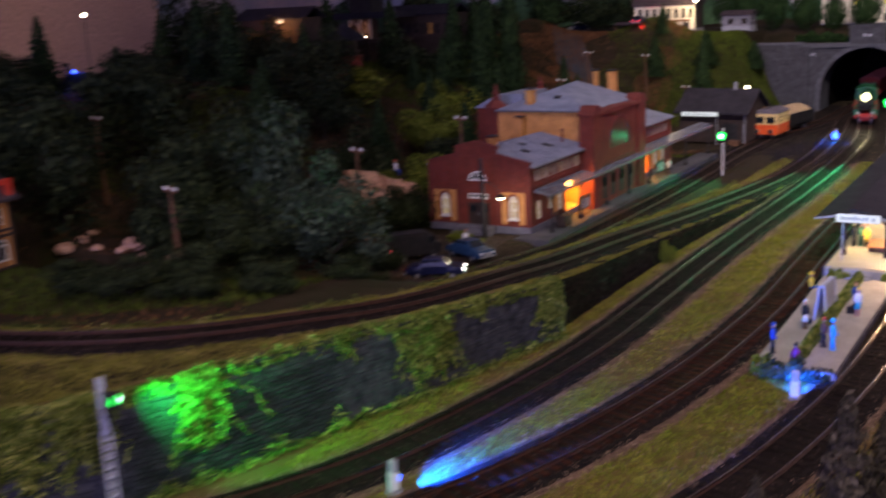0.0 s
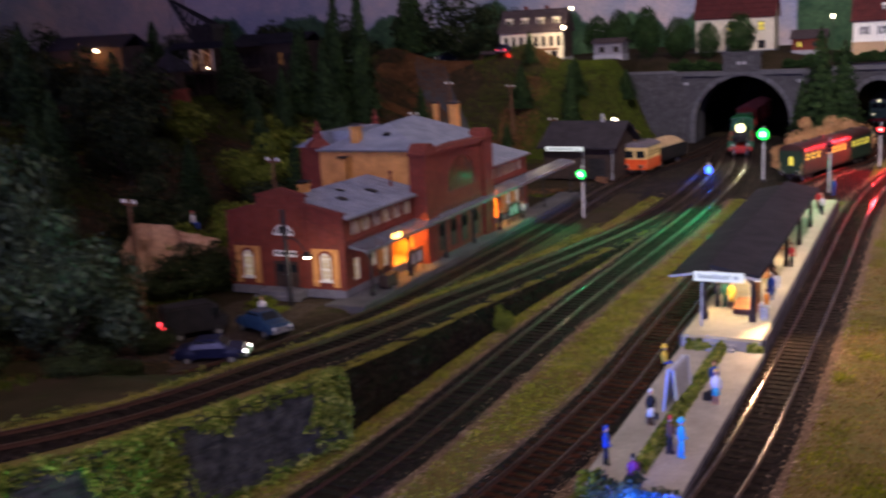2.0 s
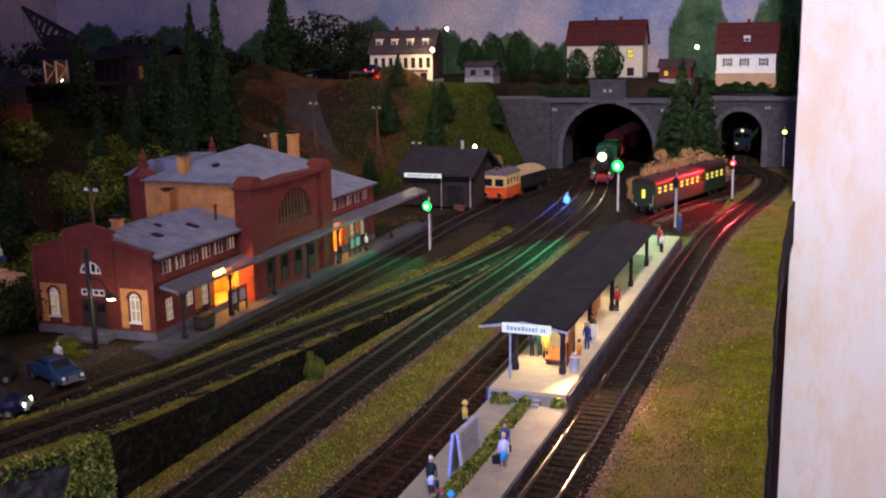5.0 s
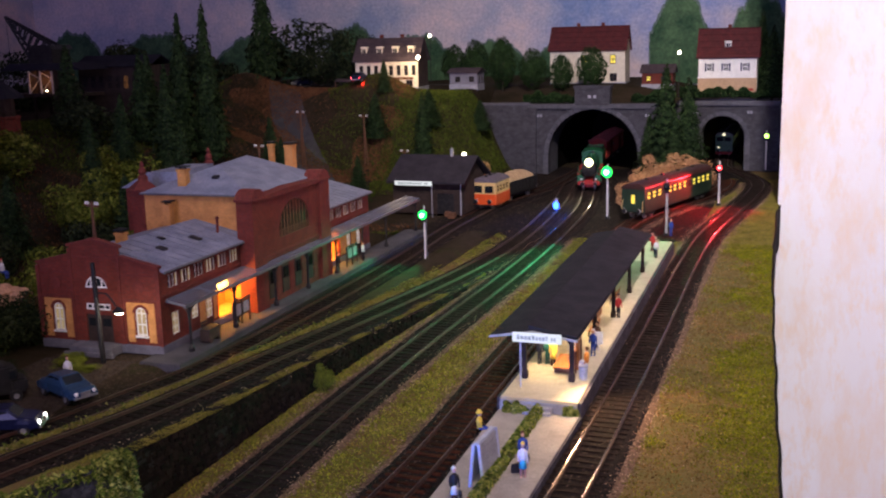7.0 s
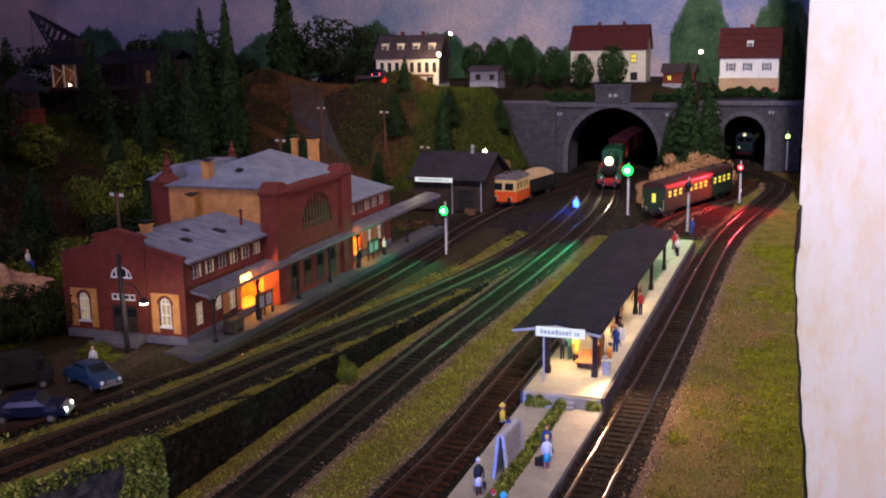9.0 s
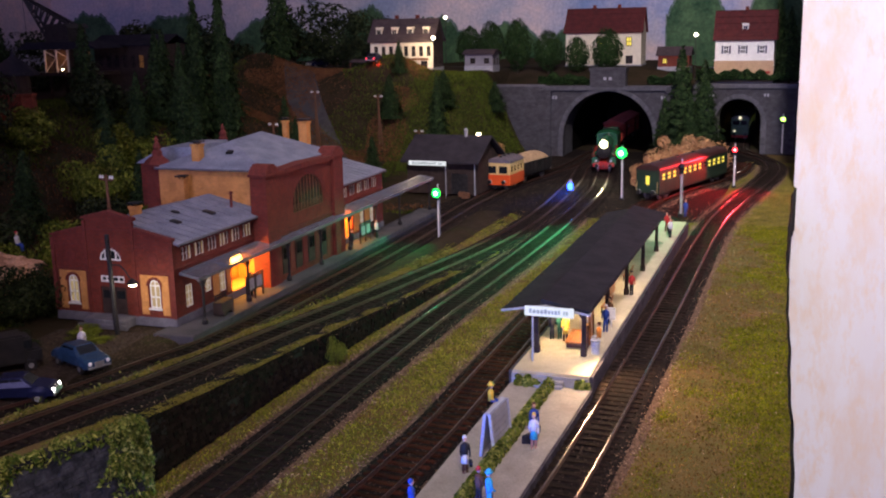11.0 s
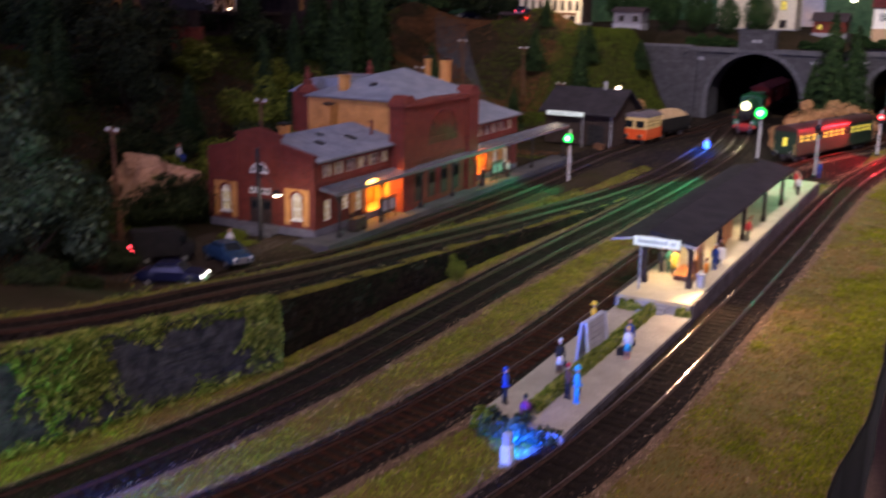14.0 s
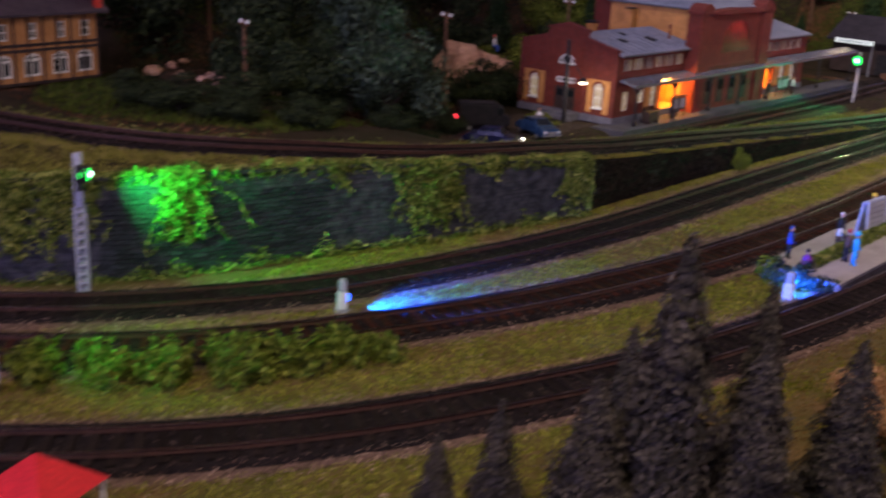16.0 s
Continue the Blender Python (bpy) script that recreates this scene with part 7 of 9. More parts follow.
def tender(x, y, z, rz):
    t = thing("tender", "dark green coal tender on red bogies", "tender", x, y, z, rz)
    part("tank", G().cbox(-52, -16, 14, 52, 16, 33, 0.8), MAT_SOOTGREEN, t)
    for s in (-1, 1):
        part("coal_board", G().cbox(-40, s * 13 - 0.6, 33, 48, s * 13 + 0.6, 40, 0.3), MAT_SOOTGREEN, t)
        for b in (-30, 30):
            part("bogie_side", G().cbox(b - 17, s * 12 - 0.8, 5, b + 17, s * 12 + 0.8, 10.5, 0.5).cbox(b - 5, s * 12.8 - 0.8, 3.6, b + 5, s * 12.8 + 0.8, 12, 0.5), MAT_LOCO_RED, t, "red bogie frame")
    part("coal_board", G().cbox(-41, -13, 33, -39.6, 13, 40, 0.3), MAT_SOOTGREEN, t)
    r = random.Random(2)
    coal = G().box(-39, -12, 33, 47, 12, 36)
    for k in range(90):
        coal.ball(r.uniform(-37, 45), r.uniform(-11, 11), 36 + r.uniform(-0.5, 2.5), r.uniform(1.2, 2.8), 6, 1, 1, 0.8)
    part("coal", coal, MAT_COAL, t, "heaped coal")
    for b in (-40, -20, 20, 40):
        wheel(t, b, 5.4, 5.4, MAT_LOCO_RED)
    part("underframe", G().cbox(-54, -14, 11, 54, 14, 14, 0.4), MAT_BLACK, t)
    buffers(t, -54, -1)


def covered_wagon(x, y, z, rz, label):
    w = thing("goods_wagon", label, "goods wagon", x, y, z, rz, group="red goods wagons")
    L = 54
    part("body", G().cbox(-L, -15.5, 13, L, 15.5, 42, 0.5).prism([(-15.5, 42), (15.5, 42), (0, 47)], -L, L, "x"), MAT_WAGON, w)
    part("roof", G().prism([(-18, 41.4), (0, 47.4), (18, 41.4), (18, 42.8), (0, 49.0), (-18, 42.8)], -L - 2, L + 2, "x"), MAT_WAGON_ROOF, w, "red ribbed roof")
    for k in range(13):
        part("roof_rib", G().prism([(-18, 42.7), (0, 48.9), (18, 42.7), (18, 43.5), (0, 49.8), (-18, 43.5)], -L + 9 * k - 0.6, -L + 9 * k + 0.6, "x"), MAT_WAGON_ROOF, w)
    for s in (-1, 1):
        for k in range(11):
            xx = -L + 3 + k * (2 * L - 6) / 10
            part("side_rib", G().cbox(xx - 0.9, s * 16.1 - 0.7, 13, xx + 0.9, s * 16.1 + 0.7, 41.6, 0.2), MAT_WAGON, w)
        part("side_rail", G().cbox(-L, s * 16.2 - 0.5, 26, L, s * 16.2 + 0.5, 27.4, 0.15), MAT_WAGON, w)
        part("door_plate", G().cbox(-14, s * 16.4 - 0.5, 14, 14, s * 16.4 + 0.5, 38, 0.3), MAT_WAGON, w, "red sliding door")
        part("marking_bars", G().box(-34, s * 16.3 - 0.2, 29, -24, s * 16.3 + 0.2, 31).box(-34, s * 16.3 - 0.2, 32.5, -27, s * 16.3 + 0.2, 34), MAT_WHITE, w, "white marking bars")
        part("sill", G().cbox(-L, s * 14 - 1, 9.5, L, s * 14 + 1, 13, 0.3), MAT_BLACK, w)
        for f in (-1, 1):
            part("end_brace", G().cyl((f * (L + 1), s * 14.5, 40), (f * (L + 5), s * 11.5, 12), 0.8, n=6), MAT_WAGON, w)
            part("bogie_side", G().cbox(f * 34 - 15, s * 11.6 - 0.8, 4, f * 34 + 15, s * 11.6 + 0.8, 9.5, 0.4), MAT_SOOT, w)
    part("buffer_beam", G().cbox(-L - 4, -15, 9.5, -L, 15, 13, 0.3).cbox(L, -15, 9.5, L + 4, 15, 13, 0.3), MAT_WAGON, w)
    part("end_window", G().box(L + 0.55, -5, 28, L + 0.8, 5, 36), MAT_SOOT, w)
    for a in (-43, -25, 25, 43):
        wheel(w, a, 5.2, 5.2, MAT_SOOT)
    buffers(w, L + 3, 1)
    buffers(w, -L - 3, -1)
    return w


MAT_WAGON_ROOF = surface("red_roof_sheet", (0.20, 0.03, 0.022), (0.28, 0.05, 0.035), 60, 1400, 0.55)


def coach(x, y, z, rz, L, body_mat, roof_mat, label, lit, name="coach", nose=False, lower=None, group="coaches"):
    c = thing(name, label, name.replace("_", " "), x, y, z, rz, group=group)
    H = L / 2
    n = max(4, int(L / 17))
    wins = [(6 + k * (L - 12) / n + 2, 15, 6 + (k + 1) * (L - 12) / n - 2.4, 26, 0) for k in range(n)]
    for s in (-1, 1):
        part("side", G().add(wall(L, 34 - 4, 1.6, wins), shift(-H, -16, 9) if s < 0 else shift(H, 16, 9, 180)), body_mat, c)
        for k, (a, b, e, d, _) in enumerate(wins):
            m = (shift(-H, -16, 9) if s < 0 else shift(H, 16, 9, 180)) @ shift(a, 0.3, b)
            window(c, m, e - a, d - b, 0, mat=lit if k % 5 != 3 else MAT_CAR_GLASS, frame_mat=body_mat, bars=(0, 1), depth=0.8)
        if lower:
            part("waist_panel", G().cbox(-H, s * 16.2 - 0.35, 8, H, s * 16.2 + 0.35, 22, 0.2), lower, c)
        part("solebar", G().cbox(-H + 2, s * 13.6 - 1, 7, H - 2, s * 13.6 + 1, 10, 0.3), MAT_SOOT, c)
        for f in (-1, 1):
            part("bogie_side", G().cbox(f * (H - 26) - 15, s * 11.6 - 0.8, 3.6, f * (H - 26) + 15, s * 11.6 + 0.8, 8.6, 0.4), MAT_SOOT, c)
        if not nose:
            for f in (-1, 1):
                part("end_handrail", G().tube([(f * (H + 0.6), s * 13.5, 10), (f * (H + 3), s * 14.5, 16), (f * (H + 0.6), s * 13.5, 24)], 0.45), MAT_YELLOWCREAM, c, "yellow handrail")
    for f in (-1, 1):
        part("end_wall", G().cbox(f * H - (1.6 if f > 0 else 0), -16, 9, f * H + (0 if f > 0 else 1.6), 16, 39, 0.3), body_mat, c)
        part("end_window", G().box(f * (H + 0.25) - 0.2, -2.4, 20, f * (H + 0.25) + 0.2, 2.4, 31), lit, c, "lit end window")
    rf = [(16.8 * math.cos(a), 38.6 + 7.5 * math.sin(a)) for a in [math.pi * k / 12 for k in range(13)]]
    part("roof", G().prism(rf, -H - 0.8, H + 0.8, "x"), roof_mat, c, "curved dark roof")
    for k in range(4):
        part("roof_vent", G().cbox(-H * 0.7 + k * H * 0.45 - 2, -2, 45.4, -H * 0.7 + k * H * 0.45 + 2, 2, 48, 0.4), MAT_SOOT, c)
    part("floor_pan", G().box(-H, -14.4, 8.6, H, 14.4, 10.2), MAT_SOOT, c)
    for f in (-1, 1):
        for d in (-9, 9):
            wheel(c, f * (H - 26) + d, 5.0, 5.0, MAT_SOOT)
        buffers(c, f * H, f)
    return c


# the freight train leaves the tunnel on the second track
FRONT = 1750.0
steam_engine(*on_line(LINE_C, FRONT, 98))
tender(*on_line(LINE_C, FRONT, 258))
for k in range(2):
    covered_wagon(*on_line(LINE_C, FRONT, 382 + 122 * k), "red oxide covered goods wagon with a ribbed roof behind the tender" if k == 0 else "red oxide covered goods wagon in the freight train")
hx, hy, hz, hr = on_line(LINE_C, FRONT, 0)
lamp("headlamp_beam", "SPOT", hx, hy - 6, hz + 42, (1.0, 0.92, 0.6), 0.35, 2.5, (hx + 2, hy - 220, 0), 70, 0.7)

# the green train enters from the small tunnel
def motor_unit(x, y, z, rz):
    c = coach(x, y, z, rz, 190, MAT_UNIT_GREEN, MAT_UNIT_ROOF, "green passenger locomotive with a lit headlamp and lit windows", MAT_LIT_WARM, "passenger_locomotive", nose=True)
    part("nose", G().cbox(95, -15.6, 10, 101, 15.6, 26, 1.8).cbox(95, -15.4, 25, 98.4, 15.4, 40, 1.2), MAT_UNIT_GREEN, c, "pale green front")
    part("windscreen", G().box(98.5, -13, 29, 98.9, -1, 37).box(98.5, 1, 29, 98.9, 13, 37), MAT_CAR_GLASS, c)
    part("headlamp", G().ball(99, 0, 42, 3.0, 12, 0.6, 1, 1), MAT_UNIT_LAMP, c, "lit headlamp")
    part("headlamp", G().ball(102, -9, 18, 1.8, 12, 0.6, 1, 1), MAT_UNIT_LAMP, c, "lit lower headlamp")
    part("front_skirt", G().cbox(97, -15, 5, 101, 15, 10, 0.6), MAT_LOCO_RED, c, "red front skirt")


MAT_UNIT_LAMP = glow("unit_headlamp", (1.0, 0.9, 0.6), 1.2)
MAT_UNIT_GREEN = surface("pale_green_paint", (0.06, 0.15, 0.08), (0.08, 0.19, 0.10), 60, 1500, 0.4)
MAT_UNIT_ROOF = surface("grey_green_roof", (0.08, 0.10, 0.10), (0.13, 0.15, 0.15), 60, 1200, 0.5)
motor_unit(*on_line(LINE_E, 2222, 100))
ux, uy, uz, ur = on_line(LINE_E, 2222, 0)
lamp("headlamp_beam", "SPOT", ux, uy - 8, uz + 40, (1.0, 0.95, 0.75), 0.04, 2.5, (ux, uy - 300, 0), 70, 0.7)

# the parked coach, the parked railcar with its wagons
cx, cy, cz, cr = on_line(LINE_D, 1508, 118)
coach(cx, cy, cz, cr, 226, MAT_COACH_GREEN, MAT_COACH_RED, "dark green parked coach with yellow lit windows and a brown roof", MAT_LIT_YELLOW)


def railcar(x, y, z, rz, label):
    c = thing("railcar", label, "railcar", x, y, z, rz, group="orange railcars")
    H, W = 28, 18
    wins = [(4.5 + 12.5 * k, 17, 13.5 + 12.5 * k, 26.5, 0) for k in range(4)]
    for s in (-1, 1):
        m = shift(-H, -W, 6) if s < 0 else shift(H, W, 6, 180)
        part("side", G().add(wall(2 * H, 31, 1.4, wins), m), MAT_YELLOWCREAM, c, "cream side")
        for a, b, e, d, _ in wins:
            window(c, m @ shift(a, 0.2, b), e - a, d - b, 0, mat=MAT_CAR_GLASS, frame_mat=MAT_YELLOWCREAM, bars=(0, 1), depth=0.8)
        part("waist_panel", G().cbox(-H, s * (W + 0.3) - 0.35, 6, H, s * (W + 0.3) + 0.35, 20.5, 0.2), MAT_ORANGE, c, "orange-red lower side")
        part("skirt", G().cbox(-H + 3, s * 13.6 - 1, 3.4, H - 3, s * 13.6 + 1, 6.5, 0.3), MAT_SOOT, c)
    for f in (-1, 1):
        part("end_wall", G().cbox(f * H - (1.4 if f > 0 else 0), -W + 1.4, 6, f * H + (0 if f > 0 else 1.4), W - 1.4, 37, 0.3), MAT_YELLOWCREAM, c, "cream end")
        part("front_panel", G().cbox(f * (H + 0.5) - 0.5, -W, 6, f * (H + 0.5) + 0.5, W, 20.5, 0.4), MAT_ORANGE, c, "orange-red front panel")
        part("windscreen", G().box(f * (H + 0.35) - 0.3, -14, 22.5, f * (H + 0.35) + 0.3, -2.2, 32).box(f * (H + 0.35) - 0.3, 2.2, 22.5, f * (H + 0.35) + 0.3, 14, 32), MAT_CAR_GLASS, c, "dark split windscreen")
        part("lamp_glass", G().ball(f * (H + 1.2), -10, 12, 1.5, 8, 0.5, 1, 1).ball(f * (H + 1.2), 10, 12, 1.5, 8, 0.5, 1, 1), MAT_WHITE, c)
        part("front_step", G().box(f * (H + 1) - 1, -12, 3.5, f * (H + 1) + 1, 12, 4.5), MAT_SOOT, c)
        wheel(c, f * 16, 5.0, 5.0, MAT_SOOT)
        buffers(c, f * H, f)
    rf = [((W + 0.6) * math.cos(a), 36.6 + 6.6 * math.sin(a)) for a in [math.pi * k / 12 for k in range(13)]]
    part("roof", G().prism(rf, -H - 0.8, H + 0.8, "x"), MAT_RAILCAR_ROOF, c, "curved dark roof")
    for a in (-16, 0, 16):
        part("roof_vent", G().cbox(a - 2, -2, 42.6, a + 2, 2, 45, 0.4), MAT_SOOT, c)
    part("floor_pan", G().box(-H + 1, -W + 1.6, 5.4, H - 1, W - 1.6, 7), MAT_SOOT, c)


MAT_RAILCAR_ROOF = surface("dark_railcar_roof", (0.10, 0.085, 0.10), (0.16, 0.13, 0.15), 60, 1200, 0.6)
railcar(*on_line(LINE_A, 1552, 28), "orange and cream railcar parked before the tunnel")


def open_wagon(x, y, z, rz):
    w = thing("open_wagon", "dark open wagon heaped with pale sand", "goods wagon", x, y, z, rz, group="sand wagons")
    part("body", G().cbox(-50, -15, 10, 50, -13.6, 28, 0.3).cbox(-50, 13.6, 10, 50, 15, 28, 0.3).cbox(-50, -13.6, 10, -48.6, 13.6, 28, 0.3).cbox(48.6, -13.6, 10, 50, 13.6, 28, 0.3).box(-48.6, -13.6, 10, 48.6, 13.6, 12), MAT_SOOT, w)
    g = G()
    nu, nv = 26, 9
    r = random.Random(7)
    for i in range(nu + 1):
        for j in range(nv + 1):
            u, v = i / nu, j / nv
            g.v.append((-48 + 96 * u, -13.4 + 26.8 * v, 27 + 13 * math.sin(math.pi * v)**0.8 * math.sin(math.pi * min(1, max(0, u)))**0.35 + r.uniform(-0.5, 0.5)))
    g.f = [(i * (nv + 1) + j, (i + 1) * (nv + 1) + j, (i + 1) * (nv + 1) + j + 1, i * (nv + 1) + j + 1) for i in range(nu) for j in range(nv)]
    part("load", g, MAT_SAND, w, "heaped pale sand")
    for k in range(9):
        part("side_rib", G().cbox(-48 + 12 * k - 0.6, -15.8, 10, -48 + 12 * k + 0.6, -15, 28, 0.15), MAT_SOOT, w)
        part("side_rib", G().cbox(-48 + 12 * k - 0.6, 15, 10, -48 + 12 * k + 0.6, 15.8, 28, 0.15), MAT_SOOT, w)
    part("sill", G().cbox(-50, -13, 7, 50, 13, 10, 0.3), MAT_SOOT, w)
    for a in (-30, 30):
        wheel(w, a, 5.2, 5.2, MAT_SOOT)
    buffers(w, 50, 1)
    buffers(w, -50, -1)


open_wagon(*on_line(LINE_A, 1552, 113))

# ---- cars on the forecourt ----
def car(x, y, rz, mat, label, lights, tail=False, z=None):
    c = thing("car", label, "car", x, y, ground_z(x, y) + 0.7 if z is None else z, rz, group="cars on the forecourt")
    side = [(-23, 4.6), (-23.5, 8), (-20, 10.4), (-14, 10.8), (-9, 15.6), (5, 16.2), (11, 11.2), (20, 9.8), (23, 7.6), (23.2, 4.4)]
    body = G()
    n = len(side)
    for s, k in ((-8.6, 0.9), (-7.2, 1.0), (7.2, 1.0), (8.6, 0.9)):
        body.v += [(a * (1 if abs(s) < 8 else 0.985), s * (0.82 if h > 11.5 else 1.0), 4.2 + (h - 4.2) * k) for a, h in side]
    for q in range(3):
        body.f += [(q * n + i, q * n + (i + 1) % n, (q + 1) * n + (i + 1) % n, (q + 1) * n + i) for i in range(n)]
    body.f += [tuple(range(n)), tuple(range(3 * n, 4 * n))]
    part("body", body, mat, c)
    for s in (-1, 1):
        part("side_window", G().prism([(-12, 11.2), (-8.4, 14.6), (-2.5, 14.9), (-2.5, 11.2)], s * 7.15 - 0.3, s * 7.15 + 0.3).prism([(-1.5, 11.2), (-1.5, 14.9), (4.4, 14.9), (8.2, 11.2)], s * 7.15 - 0.3, s * 7.15 + 0.3), MAT_CAR_GLASS, c)
        part("wing", G().ball(14, s * 7.6, 6.4, 5.4, 12, 1.3, 0.35, 0.8).ball(-14, s * 7.6, 6.2, 5.4, 12, 1.3, 0.35, 0.8), mat, c)
        for a in (-14, 14):
            w = part("wheel", G().lathe([(3.3, -1.2), (3.6, -0.8), (3.6, 0.8), (3.3, 1.2)], a, s * 8.0, 3.2, 16, "y"), MAT_SOOT, c)
            part("hub_cap", G().lathe([(1.8, -0.3), (1.4, 0.3)], a, s * 9.3, 3.2, 12, "y"), MAT_TYRE, w)
        part("headlight", G().ball(22.6, s * 6.2, 7.4, 1.5, 10, 0.6, 1, 1), MAT_HEADLIGHT if lights else MAT_WHITE, c, "glowing headlight" if lights else "chrome headlight")
        part("tail_light", G().ball(-23.2, s * 6.6, 7.6, 1.1, 8, 0.5, 1, 1), MAT_TAIL if tail else MAT_LOCO_RED, c, "glowing red tail light" if tail else "red tail light")
    part("windscreen", G().prism([(5.4, 15.4), (10.4, 11.4), (10.8, 11.6), (5.8, 15.7)], -6.0, 6.0), MAT_CAR_GLASS, c)
    part("rear_window", G().prism([(-9.3, 15.0), (-13.6, 11.0), (-13.9, 11.3), (-9.6, 15.3)], -5.4, 5.4), MAT_CAR_GLASS, c)
    part("bumper", G().cbox(22.6, -8, 4.2, 24, 8, 5.6, 0.3), MAT_TYRE, c, "chrome bumper")
    part("bumper", G().cbox(-24.4, -8, 4.2, -23, 8, 5.6, 0.3), MAT_TYRE, c, "chrome bumper")
    part("grille", G().cbox(23.0, -3.4, 5.8, 23.7, 3.4, 8.4, 0.2), MAT_TYRE, c)


MAT_HEADLIGHT = glow("car_headlight", (1.0, 0.97, 0.9), 10.0)
MAT_TAIL = glow("car_tail_light", (1.0, 0.04, 0.06), 9.0)
car(-428, 734, -22, MAT_BLUE_CAR, "light blue vintage saloon car parked on the forecourt", False)
car(-424, 672, 24, MAT_NAVY_CAR, "dark navy vintage saloon with its headlights on", True)


def van(x, y, rz, label, tail=True, beacon=False, scale=1.0):
    v = thing("van", label, "van", x, y, ground_z(x, y) + 0.7, rz)
    part("body", G().cbox(-22, -9, 5, 12, 9, 24, 1.2).cbox(11, -8.6, 5, 22, 8.6, 14, 1.4).cbox(10, -8.4, 13, 16, 8.4, 22, 1.2), MAT_SOOT, v)
    for s in (-1, 1):
        for a in (-13, 14):
            w = part("wheel", G().lathe([(3.6, -1.3), (4, -0.8), (4, 0.8), (3.6, 1.3)], a, s * 8.4, 3.4, 16, "y"), MAT_BLACK, v)
            part("hub_cap", G().lathe([(1.8, -0.3), (1.4, 0.3)], a, s * 9.8, 3.4, 12, "y"), MAT_TYRE, w)
        part("tail_light", G().ball(-22.4, s * 7.0, 10, 1.9, 10, 0.5, 1, 1), MAT_TAIL, v, "glowing red tail light")
        part("side_window", G().box(11, s * 8.7 - 0.15, 15, 15, s * 8.7 + 0.15, 20), MAT_CAR_GLASS, v)
    if beacon:
        part("beacon", G().ball(6, 0, 25.5, 2.6, 10), MAT_BLUE_LENS, v, "flashing blue beacon")
    part("windscreen", G().box(15.9, -7, 15, 16.3, 7, 20.6), MAT_CAR_GLASS, v)


van(-470, 712, 52, "dark delivery van with glowing red tail lights")
lamp("tail_glow", "POINT", -478, 695, 24, RED, 0.02, 2)
van(-640, 720, 40, "dark van in the shade of the trees")
van(-1170, 965, 190, "dark van with a blue beacon among the trees", beacon=True)
lamp("blue_light", "POINT", -1166, 955, ground_z(-1166, 960) + 30, BLUE, 0.10, 2)
car(-900, 2030, 250, MAT_NAVY_CAR, "dark car climbing the hill road with red tail lights", False, True)
car(-1000, 1990, 20, MAT_NAVY_CAR, "dark car on the hill with its headlights on", True)
lamp("tail_glow", "POINT", -690, 1838, 164, RED, 0.03, 2)
car(-700, 1846, 96, MAT_NAVY_CAR, "dark car parked by the inn with red lights", False, True)


